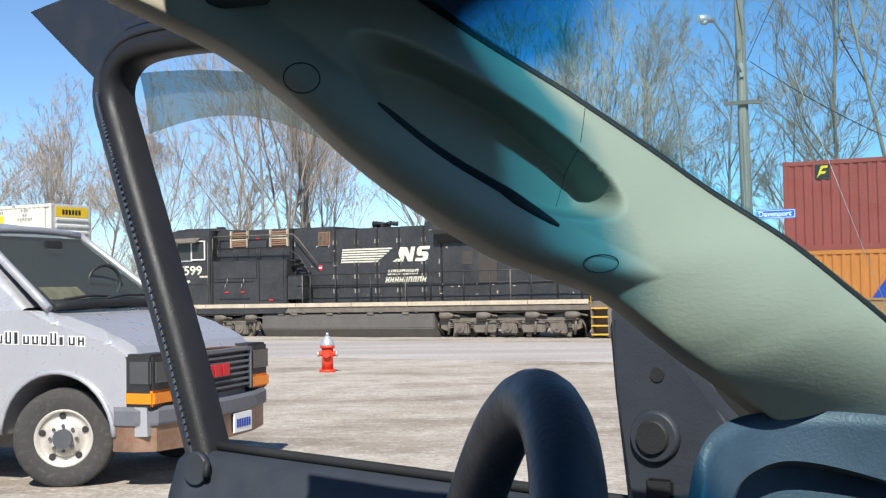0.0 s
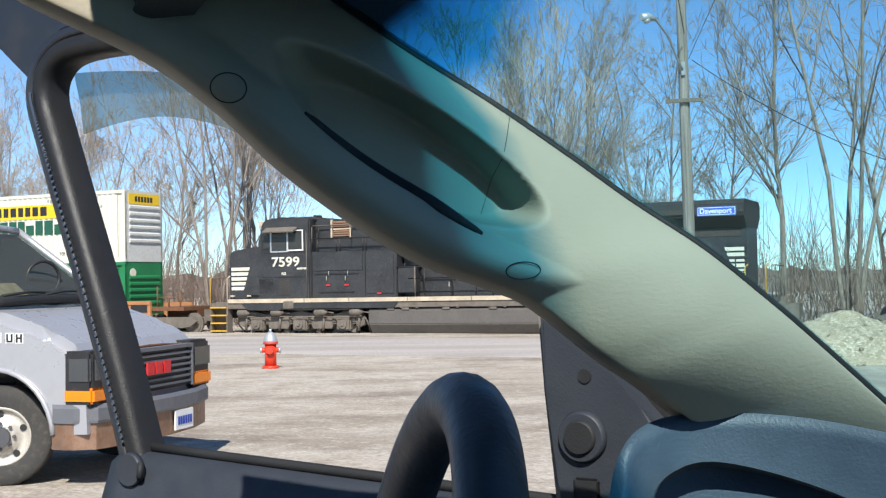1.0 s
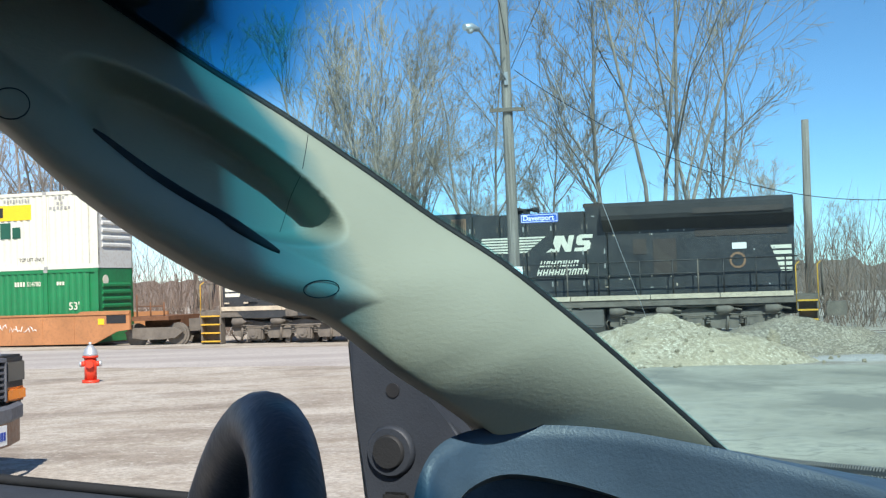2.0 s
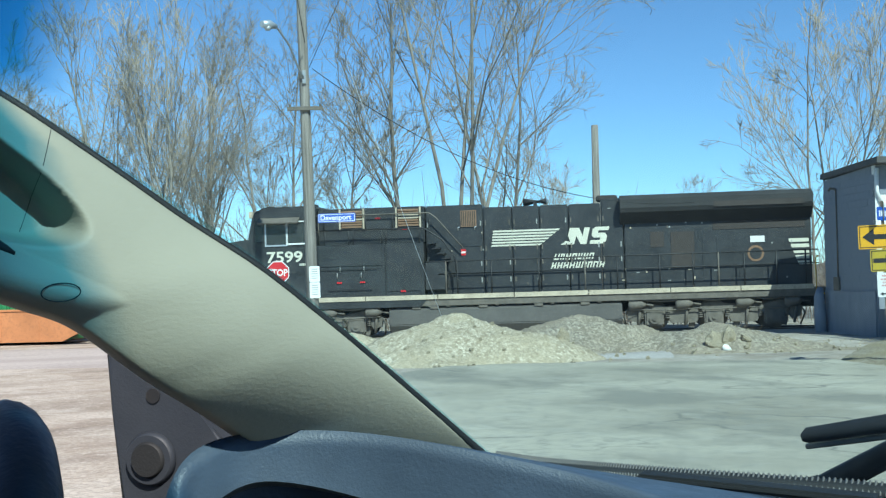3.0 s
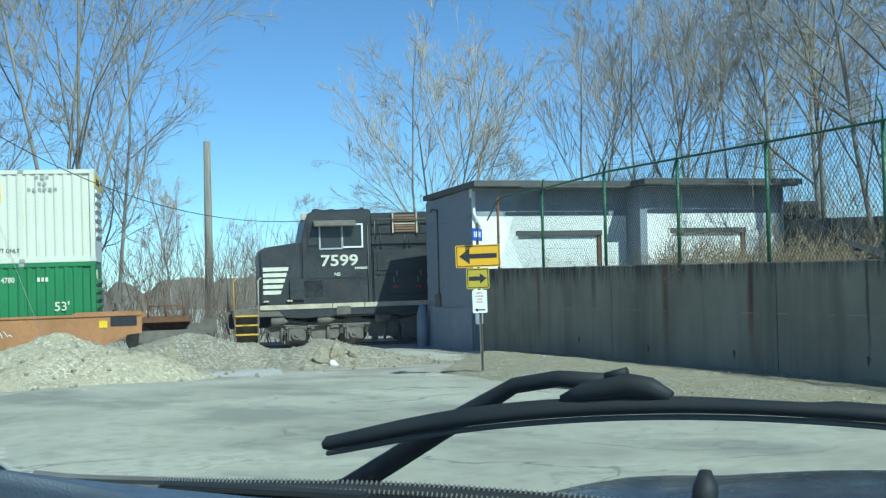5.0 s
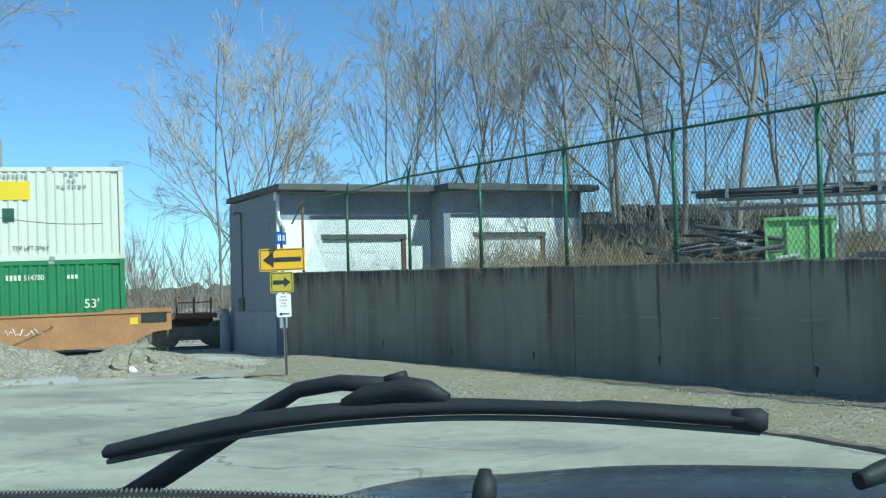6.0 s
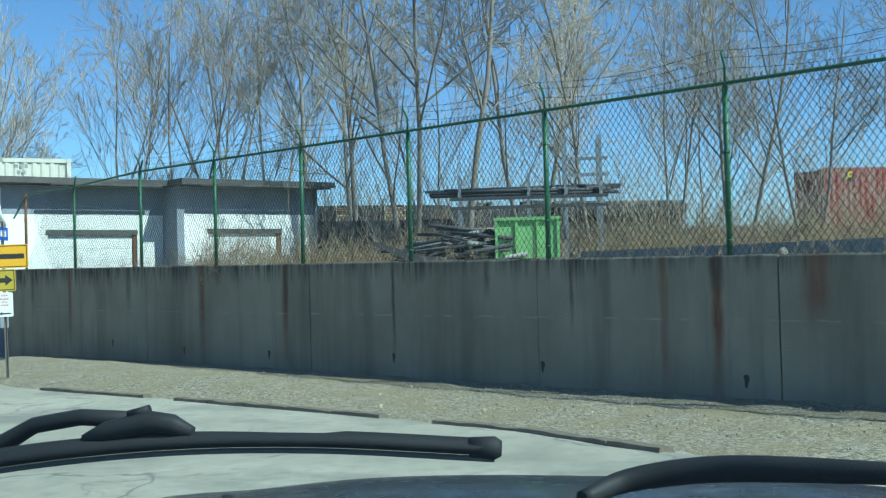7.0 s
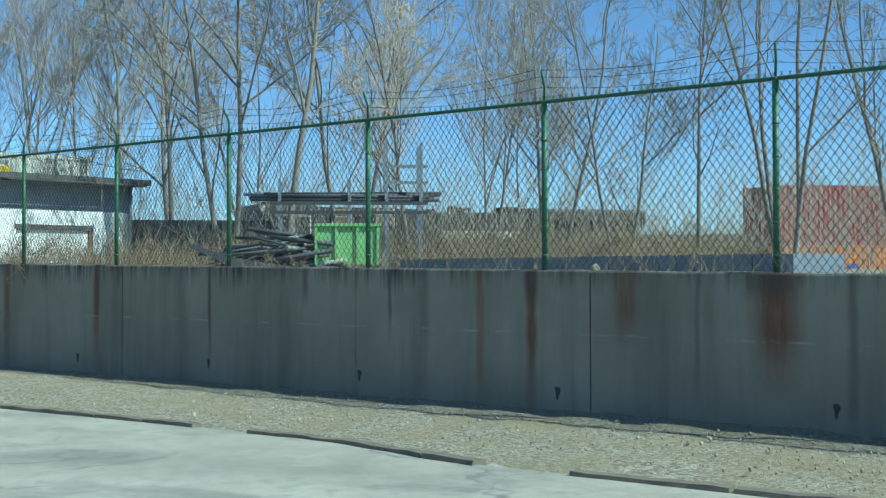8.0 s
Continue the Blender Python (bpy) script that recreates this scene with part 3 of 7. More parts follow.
def build_fence():
    fence = thing("chain_link_fence", "green-posted chain-link fence on top of the concrete wall", "fence", wall_m(0, 0.0))
    posts = [-12.2, -9.15, -6.1, -3.05, 0.0, 3.05, 6.1, 9.15, 12.2, 15.25, 18.45, 21.9, 24.9]
    h = 2.06

    def base(s):
        return top_of(s) - 0.02

    for k, s in enumerate(posts):
        bm = B()
        hh = h - (0.0 if s < 20 else 0.13)
        tube(bm, [(s, 0, base(s)), (s, 0, base(s) + hh)], 0.036, 10)
        tube(bm, [(s, 0, base(s) + hh), (s, 0, base(s) + hh + 0.03)], [0.045, 0.03], 10)
        if -4 < s < 19:
            tube(bm, [(s, 0, base(s) + hh), (s - 0.02, 0.02, base(s) + hh + 0.2), (s - 0.08, 0.16, base(s) + hh + 0.36)], 0.016, 6)
        if s in (18.45, 21.9):
            tube(bm, [(s, 0, base(s) + hh), (s - 0.35, 0.1, base(s) + hh + 0.22)], 0.022, 6)
        for z in np.arange(0.2, 1.95, 0.35):
            disc(bm, (s, 0, base(s) + z), (0, 0, 1), 0.041, 0.041, 0.012, 10)
        part("post", bm, GREEN_POST if s < 23 else RUST, fence)
    bm = B()
    pts = [(s, 0, base(s) + h + 0.01) for s in np.linspace(-13, 18.45, 40)]
    pts += [(21.9, 0, base(21.9) + h - 0.12), (24.4, 0, base(24.4) + h - 0.14), (24.9, 0, base(24.9) + h - 0.22), (25.7, 0, base(25.7) + 1.35)]
    tube(bm, pts, 0.024, 8)
    part("top_rail", bm, GREEN_POST, fence)
    # mesh of diagonal wires
    bm = B()
    pitch, r = 0.096, 0.0038
    for direction in (1, -1):
        s = -13.0 - 1.7
        while s < 23.2:
            a, b = s, s + 1.66
            if direction < 0:
                a, b = b, a
            y = 0.045 + 0.004 * direction
            za, zb = base(max(a, -13)), base(b) + h + 0.07      # twisted ends stand above the rail
            lim = max(a, b)
            if lim > 18.5:
                zb = min(zb, base(b) + h - 0.14)
            tube(bm, [(a, y, za), (b, y, zb)], r, 3, cap=False)
            s += pitch
    part("wire_mesh", bm, WIRE, fence, "grey woven chain-link wire", fix=False)["kind"] = "stuff"
    for o, z in ((0.06, 0.18), (0.12, 0.30), (0.18, 0.38)):
        bm = B()
        for a, b in zip(posts[:-2], posts[1:-2]):
            pp = []
            for k in range(9):
                u = k / 8
                s = a + (b - a) * u
                pp.append((s, o, base(s) + h + z - 0.10 * math.sin(math.pi * u) * (1 if s > 0 else 1.3)))
            tube(bm, pp, 0.0035, 4)
            for k in range(14):
                s = a + (b - a) * (k + 0.5) / 14
                zz = base(s) + h + z - 0.10 * math.sin(math.pi * (k + 0.5) / 14)
                tube(bm, [(s - 0.015, o, zz - 0.02), (s + 0.015, o, zz + 0.02)], 0.0025, 3)
        part("barbed_wire", bm, WIRE, fence, "thin sagging barbed wire", fix=False)


def build_verge():
    bm = B()
    rows = []
    outer = spline([(7.4, -14, 0), (9.75, 1.5, 0), (11.45, 6.2, 0), (12.9, 11.4, 0), (14.0, 16.0, 0), (15.0, 19.6, 0)], 90)
    for k, a in enumerate(outer):
        s = (a - WALL_A).dot(WALL_D)
        s = min(s + max(0, k - 72) * 0.30, 25.4)
        b = WALL_A + WALL_D * s - WALL_N * 0.10
        row = []
        for j in range(17):
            u = j / 16
            p = a.lerp(b, u)
            berm = max(0.0, min(1.0, (p.y - 8) / 10))
            z = ground_z(p.x, p.y) + 0.02 + 0.10 * u + berm * 0.22 * math.sin(math.pi * min(1, u * 1.15)) + 0.035 * noise.noise((p.x * 1.7, p.y * 1.7, 0)) + 0.02 * noise.noise((p.x * 6, p.y * 6, 0))
            row.append((p.x + 0.12 * noise.noise((p.y * 1.2, u * 3, 7)) * (u < 0.01), p.y, z if u > 0.01 else z - 0.03))
        rows.append(row)
    sheet(bm, rows)
    solid("verge", bm, VERGE, "strip of gravel and dry dirt below the wall", kind="structure")
    kerb = thing("kerb", "low broken asphalt kerb along the yard", "kerb", kind="structure")
    line = spline([(7.4, -14, 0), (9.75, 1.5, 0), (11.45, 6.2, 0), (12.9, 11.4, 0), (14.0, 16.0, 0)], 24)
    for k, (a, b) in enumerate(zip(line, line[1:])):
        if k in (7, 13, 19):
            continue
        bm = B()
        d = (b - a)
        nn = 8
        rows = []
        for i in range(nn + 1):
            p = a + d * (0.01 + 0.98 * i / nn)
            w = 0.10 + 0.03 * noise.noise((p.x * 3, p.y * 3, 0))
            n2 = Vector((d.y, -d.x, 0)).normalized()
            h = 0.085 + 0.02 * noise.noise((p.x * 4, p.y * 4, 3))
            g = ground_z(p.x, p.y)
            rows.append([tuple(p - n2 * w + Vector((0, 0, g - 0.05))), tuple(p - n2 * w * 0.7 + Vector((0, 0, g + h))), tuple(p + n2 * w * 0.6 + Vector((0, 0, g + h))), tuple(p + n2 * w + Vector((0, 0, g - 0.05)))])
        vs = sheet(bm, rows, False)
        bm.faces.new(vs[0])
        bm.faces.new(vs[-1][::-1])
        part("kerb_piece", bm, KERB, kerb)
    # loose stones
    rnd = random.Random(5)
    bm = B()
    for _ in range(1900):
        k = rnd.random() ** 1.3
        s = -6 + 30 * k
        o = rnd.uniform(0.1, 3.0)
        p = WALL_A + WALL_D * s - WALL_N * (0.1 + o)
        r = rnd.uniform(0.007, 0.022) * (1.6 if rnd.random() < 0.1 else 1)
        m = Matrix.Translation((p.x, p.y, ground_z(p.x, p.y) + 0.11 + 0.0 * o)) @ Euler((rnd.random() * 3, rnd.random() * 3, 0)).to_matrix().to_4x4() @ Matrix.Diagonal((r, r * 0.8, r * 0.6, 1))
        bmesh.ops.create_icosphere(bm, subdivisions=1, radius=1, matrix=m)
    solid("loose_stones", bm, PILE, "loose pale stones on the verge", "stones", kind="stuff")


def build_bank():
    """The higher ground behind the wall."""
    bm = B()
    rows = []
    for k in range(30):
        s = -40 + k * 2.25
        row = []
        for o in (0.18, 1, 3, 6, 10, 16, 26, 45, 80):
            p = WALL_A + WALL_D * s + WALL_N * o
            z = top_of(max(-16, s)) - 0.10 + 0.12 * noise.noise((p.x * 0.4, p.y * 0.4, 0)) * min(1, o)
            row.append((p.x, p.y, z))
        rows.append(row)
    sheet(bm, rows)
    solid("bank", bm, VERGE, "raised yard ground of dirt and dead grass", kind="structure")


build_wall()
build_fence()
build_verge()
build_bank()

# ---- shed ----
def build_shed():
    shed = thing("block_shed", "low painted block garage, grey-blue side wall and white front", "shed")
    c = Vector((21.95, 26.9, 0))                      # corner of side wall and front
    fd = Vector((0.94, -0.342, 0)).normalized()       # along the front
    sd = Vector((0.342, 0.94, 0)).normalized()        # along the side wall, away
    z0, zt, SD = -0.6, 4.32, 4.5

    def fm(a, b, z):
        p = c + fd * a + sd * b
        return Vector((p.x, p.y, z))

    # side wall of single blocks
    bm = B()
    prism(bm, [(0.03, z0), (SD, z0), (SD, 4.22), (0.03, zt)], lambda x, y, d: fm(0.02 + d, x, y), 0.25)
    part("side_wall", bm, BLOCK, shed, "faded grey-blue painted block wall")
    src = {}
    for r in range(24):
        z = z0 + r * 0.203
        if z + 0.195 > 4.2:
            break
        off = 0.2 if r % 2 else 0.0
        for k in range(18):
            a, b = max(0.03, k * 0.406 - off), min(SD, k * 0.406 - off + 0.398)
            if b - a < 0.08:
                continue
            key = round(b - a, 3)
            if key not in src:
                bm = B()
                box(bm, (0, 0, 0), (0.02, key, 0.197))
                src[key] = part("block", bm, BLOCK, shed)
                ob = src[key]
            else:
                ob = new("block", src[key].data)
                ob.parent = shed
            m = Matrix.Identity(4)
            m.col[0].xyz, m.col[1].xyz = -fd, sd
            m.translation = fm(0.02 - 0.0015 * ((r * 7 + k * 3) % 4), a, z)
            ob.matrix_local = m
    # front, two bays, the second one forward
    def slab(name, a0, a1, y0, z1, z2, mat, label="", th=0.22):
        bm = B()
        prism(bm, [(a0, z1), (a1, z1), (a1, z2), (a0, z2)], lambda x, y, d: fm(x, y0 + d, y), th)
        return part(name, bm, mat, shed, label)

    slab("front_wall", 0.0, 1.35, 0.0, 1.4, zt - 0.02, WHITE_BLOCK)
    slab("painted_band", 0.02, 4.75, -0.006, 3.52, zt - 0.03, BLOCK, "grey-blue painted band under the eaves", th=0.006)
    slab("painted_band", 4.97, 9.36, -0.906, 3.52, zt - 0.03, BLOCK, "grey-blue painted band under the eaves", th=0.006)
    slab("front_wall", 3.95, 4.75, 0.0, 1.4, zt - 0.02, WHITE_BLOCK)
    slab("front_wall", 1.35, 3.95, 0.0, 3.0, zt - 0.02, WHITE_BLOCK)
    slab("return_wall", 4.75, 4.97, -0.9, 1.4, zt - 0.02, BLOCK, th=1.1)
    slab("front_wall", 4.97, 5.75, -0.9, 1.4, zt - 0.02, WHITE_BLOCK)
    slab("front_wall", 8.15, 9.15, -0.9, 1.4, zt - 0.02, WHITE_BLOCK)
    slab("front_wall", 5.75, 8.15, -0.9, 3.0, zt - 0.02, WHITE_BLOCK)
    slab("end_wall", 9.15, 9.37, -0.9, 1.4, zt - 0.02, WHITE_BLOCK, th=6)
    for a0, a1, y0 in ((1.35, 3.95, 0.0), (5.75, 8.15, -0.9)):
        door = slab("garage_door", a0 + 0.02, a1 - 0.02, y0 + 0.11, 1.4, 2.98, DOOR_WHITE, th=0.05)
        for k in range(4):
            bm = B()
            z = 1.42 + k * 0.39
            prism(bm, [(a0 + 0.03, z), (a1 - 0.03, z), (a1 - 0.03, z + 0.375), (a0 + 0.03, z + 0.375)], lambda x, y, d: fm(x, y0 + 0.09 + d, y), 0.025)
            part("door_panel", bm, DOOR_WHITE, door)
        slab("door_jamb", a1 - 0.11, a1 - 0.02, y0 + 0.03, 1.4, 2.98, RUST, th=0.06)
        slab("lintel", a0 - 0.05, a1 + 0.02, y0 - 0.01, 2.96, 3.10, ROOF_EDGE, th=0.12)
    # roof with fascia and gutter
    bm = B()
    prism(bm, [(-0.15, -0.66), (4.6, -0.66), (4.6, -1.56), (9.7, -1.56), (9.7, SD), (-0.08, SD)], lambda x, y, d: fm(x, y, zt + d - 0.012 * max(0, y)), 0.16)
    part("roof", bm, ROOF_EDGE, shed, "flat dark felt roof with overhang")
    bm = B()
    tube(bm, [fm(1.2, -0.70, zt - 0.03), fm(4.4, -0.70, zt - 0.03)], 0.04, 6)
    tube(bm, [fm(5.2, -1.60, zt - 0.03), fm(9.5, -1.60, zt - 0.03)], 0.04, 6)
    part("gutter", bm, ROOF_EDGE, shed)
    bm = B()
    tube(bm, [fm(9.3, -1.05, zt), fm(9.3, -1.0, 1.6)], 0.06, 8)
    part("downpipe", bm, GALV, shed)
    bm = B()
    tube(bm, [fm(-0.03, 3.2, 3.85), fm(-0.05, 3.2, 3.9), fm(-0.2, 3.2, 3.92), fm(-0.24, 3.2, 3.84)], 0.035, 8)
    tube(bm, [fm(-0.03, 3.2, 3.85), fm(-0.03, 3.2, 1.35)], 0.022, 6)
    box(bm, (-0.08, -0.12, -0.3), (0.05, 0.12, 0.1), Matrix.Translation(fm(-0.03, 3.2, 1.25)))
    part("meter_pipe", bm, STEEL_DARK, shed, "grey service pipe with meter box")
    bm = B()
    tube(bm, [fm(-0.25, 4.3, -0.7), fm(-0.25, 4.3, 0.15), fm(-0.3, 4.2, 0.75), fm(-0.22, 4.35, 1.0)], [0.17, 0.18, 0.15, 0.1], 8)
    bm2 = B()
    prism(bm2, [(0.1, z0), (4.45, z0), (4.45, 0.95), (3.6, 0.98), (2.2, 0.93), (0.1, 0.97)], lambda x, y, d: fm(-0.02 - d, x, y), 0.02)
    part("base_render", bm2, BLOCK, shed, "worn painted render band at the foot")
    part("guard_post", bm, BLOCK, shed, "dented grey-blue metal corner guard")
    bm = B()
    tube(bm, [fm(0.05, -0.05, zt - 0.1), fm(0.03, -0.06, 3.6), fm(0.2, -0.05, 3.2)], 0.05, 6)
    part("corner_flashing", bm, SIGN_WHITE, shed)


build_shed()


# ---- train ----
def wheelset(name, bm_target, x, r, parent, y=-0.75):
    bm = B()
    for yy in (y, -y):
        disc(bm, (x, yy, r), (0, 1, 0), r, r, 0.06, 28)
        disc(bm, (x, yy + (0.05 if yy > 0 else -0.05) * 1.4, r), (0, 1, 0), r * 0.86, r * 0.86, 0.03, 28)
        disc(bm, (x, yy * 1.12, r), (0, 1, 0), r * 0.25, r * 0.25, 0.06, 14)
    tube(bm, [(x, -0.8, r), (x, 0.8, r)], 0.09, 10)
    return part(name, bm, STEEL_DARK, parent)


def build_loco():
    """x runs along the track, 0 at the cab's windscreen, the near side at y = -1.5, z from the rail."""
    L = thing("locomotive", "black diesel freight locomotive, grimy, white road number on the cab", "locomotive", track_m(-21.82))
    Y = 1.5
    sill0, sill1 = 1.20, 1.33
    # frame
    bm = B()
    box(bm, (-2.3, -Y + 0.03, 1.02), (18.95, Y - 0.03, 1.26), bevel=0.02)
    box(bm, (-3.3, -0.4, 0.55), (-2.8, 0.4, 1.0))
    box(bm, (19.2, -0.4, 0.55), (19.8, 0.4, 1.0))
    part("underframe", bm, STEEL_DARK, L)
    x = -1.42
    for w in (2.35, 1.05, 1.9, 2.4, 2.5, 2.4, 2.6, 2.2, 2.27):
        bm = B()
        box(bm, (x, -Y - 0.015, 1.25), (x + w - 0.03, -Y + 0.05, 1.40))
        part("sill_stripe", bm, SILL_STRIPE, L, "dirty cream sill stripe")
        x += w
    # dark skirt below the cab
    bm = B()
    prism(bm, [(-0.85, 1.24), (-0.55, 0.98), (0.95, 0.98), (0.95, 1.02), (5.7, 1.02), (5.9, 1.24)], lambda a, b, d: (a, -Y + 0.01 + d, b), 0.06)
    part("side_skirt", bm, LOCO, L)
    bm = B()
    box(bm, (1.05, -Y - 0.03, 1.02), (1.5, -Y + 0.02, 1.30), bevel=0.01)
    for xx in (1.16, 1.38):
        disc(bm, (xx, -Y - 0.03, 1.14), (0, 1, 0), 0.05, 0.05, 0.02, 10)
    part("jacking_pad", bm, STEEL_DARK, L)
    # nose and cab
    bm = B()
    prism(bm, [(-1.42, 1.33), (-1.42, 3.14), (-1.28, 3.26), (-0.20, 3.40), (0.0, 3.40), (0.0, 1.33)], lambda a, b, d: (a, -1.42 + d, b), 2.84)
    bmesh.ops.bevel(bm, geom=list(bm.edges), offset=0.06, segments=2, affect="EDGES")
    part("nose", bm, LOCO, L)
    bm = B()
    prism(bm, [(-0.06, 1.33), (-0.06, 3.40), (0.12, 4.24), (0.32, 4.40), (2.24, 4.40), (2.24, 1.33)], lambda a, b, d: (a, -Y + d, b), 2 * Y)
    bmesh.ops.bevel(bm, geom=list(bm.edges), offset=0.05, segments=2, affect="EDGES")
    part("cab", bm, LOCO, L)
    bm = B()
    prism(bm, [(0.20, 4.34), (0.45, 4.46), (2.2, 4.46), (2.3, 4.36)], lambda a, b, d: (a, -1.3 + d, b), 2.6)
    for x0, x1, z1 in ((0.42, 0.62, 4.53), (0.95, 1.12, 4.52), (1.35, 1.95, 4.50), (2.0, 2.12, 4.55)):
        box(bm, (x0, -0.8, 4.42), (x1, -0.3, z1), bevel=0.015)
    part("cab_roof", bm, LOCO_ROOF, L)
    bm = B()
    box(bm, (-0.02, -1.45, 4.12), (0.16, -1.28, 4.34), bevel=0.02)
    part("marker_lamp", bm, SILL_STRIPE, L, "pale marker lamp box")
    bm = B()
    box(bm, (0.12, -Y - 0.008, 3.12), (2.02, -Y + 0.01, 4.02))
    part("window_recess", bm, BLACK, L)
    for a, b, z0, z1, fm_ in ((0.20, 0.48, 3.33, 3.84, BLACK), (0.58, 1.25, 3.20, 3.94, ALU), (1.31, 1.92, 3.24, 3.94, SIGN_WHITE)):
        w = B()
        box(w, (a, -Y - 0.012, z0), (b, -Y + 0.02, z1))
        wo = part("window", w, LOCO_GLASS, L)
        fr = B()
        for lo, hi in (((a - 0.05, -Y - 0.03, z0 - 0.05), (a, -Y + 0.01, z1 + 0.04)), ((b, -Y - 0.03, z0 - 0.05), (b + 0.05, -Y + 0.01, z1 + 0.04)), ((a, -Y - 0.03, z0 - 0.05), (b, -Y + 0.01, z0)), ((a, -Y - 0.03, z1), (b, -Y + 0.01, z1 + 0.04))):
            box(fr, lo, hi)
        part("window_frame", fr, fm_, wo)
    bm = B()
    prism(bm, [(-Y - 0.02, 4.10), (-Y - 0.36, 3.92), (-Y - 0.34, 3.88), (-Y - 0.02, 4.05)], lambda a, b, d: (0.36 + d, a, b), 1.37)
    part("sunshade", bm, STEEL_DARK, L, "faded grey sunshade over the cab window")
    bm = B()
    tube(bm, [(2.12, -Y - 0.05, 1.5), (2.12, -Y - 0.05, 3.9)], 0.014, 6)
    tube(bm, [(2.36, -Y - 0.03, 3.45), (2.36, -Y - 0.03, 4.05)], 0.018, 6)
    part("grab_rail", bm, STEEL_DARK, L)
    for a, b, z0, z1, mt in ((-0.45, 0.70, 1.55, 2.22, LOCO), (0.0, 0.62, 1.60, 2.15, LOCO), (0.87, 1.35, 1.52, 2.09, LOCO_GRILLE), (0.0, 1.98, 2.20, 2.23, BLACK), (2.39, 4.27, 2.28, 2.32, BLACK), (2.62, 4.10, 1.60, 1.64, BLACK), (4.55, 4.57, 1.45, 3.1, BLACK), (2.30, 2.33, 1.42, 3.1, BLACK), (4.62, 5.72, 1.55, 3.05, LOCO), (2.42, 4.45, 2.42, 3.05, LOCO)):
        bm = B()
        box(bm, (a, -Y - 0.012, z0), (b, -Y + 0.03, z1), bevel=0.004)
        part("access_panel", bm, mt, L)
    for k in range(9):
        bm = B()
        box(bm, (0.90 + k * 0.05, -Y - 0.022, 1.55), (0.92 + k * 0.05, -Y - 0.01, 2.06))
        part("hatch_louvre", bm, LOCO, L)
    for a, z in ((3.05, 2.30), (3.85, 2.30), (2.95, 2.10), (3.75, 2.10)):
        bm = B()
        tube(bm, [(a, -Y - 0.02, z - 0.08), (a, -Y - 0.04, z), (a, -Y - 0.02, z + 0.10)], 0.014, 5)
        part("door_handle", bm, GREY_PRINT, L)
    for a, z in ((2.92, 1.85), (3.70, 1.85), (5.05, 1.52), (4.2, 3.95), (5.1, 3.58), (-1.30, 1.50), (-0.55, 1.50)):
        bm = B()
        box(bm, (a, (-Y if z < 3 else -1.12) - 0.016, z), (a + 0.17, (-Y if z < 3 else -1.12) + 0.05, z + 0.055))
        part("marker_plate", bm, SIGN_RED if a > 0 else SILL_STRIPE, L)
    lettering("number", "7599", 0.50, LOCO_WHITE, L, face_m(0.56, -Y - 0.006, 2.62, 1, 0), bold=0.010, stretch=1.24)
    lettering("number_small", "NS", 0.15, LOCO_WHITE, L, face_m(1.0, -Y - 0.006, 2.29, 1, 0), bold=0.005, stretch=1.1)
    for k in range(7):
        bm = B()
        box(bm, (1.68 + k * 0.06, -Y - 0.008, 2.49), (1.725 + k * 0.06, -Y - 0.002, 2.56))
        part("print_bar", bm, LOCO_WHITE, L)
    # white stripes at both ends
    for k in range(5):
        z = 2.62 - k * 0.187
        bm = B()
        prism(bm, [(-1.30, z), (-0.46 - k * 0.062, z), (-0.50 - k * 0.062, z - 0.125), (-1.30, z - 0.125)], lambda a, b, d: (a, -1.424 - d, b), 0.004)
        part("nose_stripe", bm, LOCO_WHITE, L)
        bm = B()
        z = 2.86 - k * 0.18
        prism(bm, [(17.56 + k * 0.065, z), (18.2, z), (18.2, z - 0.115), (17.60 + k * 0.065, z - 0.115)], lambda a, b, d: (a, -0.985 - d, b), 0.004)
        part("hood_stripe", bm, LOCO_WHITE, L)
    # wide body behind the cab, walkway on its top
    bm = B()
    box(bm, (2.26, -Y + 0.02, 1.33), (5.84, Y - 0.02, 3.13), bevel=0.03)
    part("equipment_body", bm, LOCO, L)
    bm = B()
    box(bm, (2.26, -1.12, 3.1), (5.84, 1.12, 4.34), bevel=0.05)
    part("blower_housing", bm, LOCO, L)
    for a in (2.42, 4.0, 4.5):
        bm = B()
        box(bm, (a, -1.135, 3.2), (a + (1.4 if a < 3 else 0.4 if a < 4.2 else 1.25), -1.1, 3.55), bevel=0.004)
        part("lower_panel", bm, LOCO, L)
    for a in (3.03, 4.93):
        g = B()
        box(g, (a, -1.14, 3.69), (a + 0.77, -1.08, 4.29))
        go = part("vent", g, BLACK, L, "rusty slatted vent")
        for k in range(7):
            bm = B()
            prism(bm, [(-1.14, 3.71 + k * 0.083), (-1.20, 3.69 + k * 0.083), (-1.20, 3.735 + k * 0.083), (-1.14, 3.76 + k * 0.083)], lambda p, q, d: (a + 0.04 + d, p, q), 0.69)
            part("slat", bm, SILL_STRIPE if k in (3, 4) and a > 4 or k == 3 else TAN_GRILLE, go)
        for xx in (a - 0.04, a + 0.76):
            bm = B()
            box(bm, (xx, -1.22, 3.64), (xx + 0.05, -1.1, 4.32))
            part("vent_frame", bm, SILL_STRIPE, go)
    # long hood with door seams
    hy = 0.98
    x = 5.86
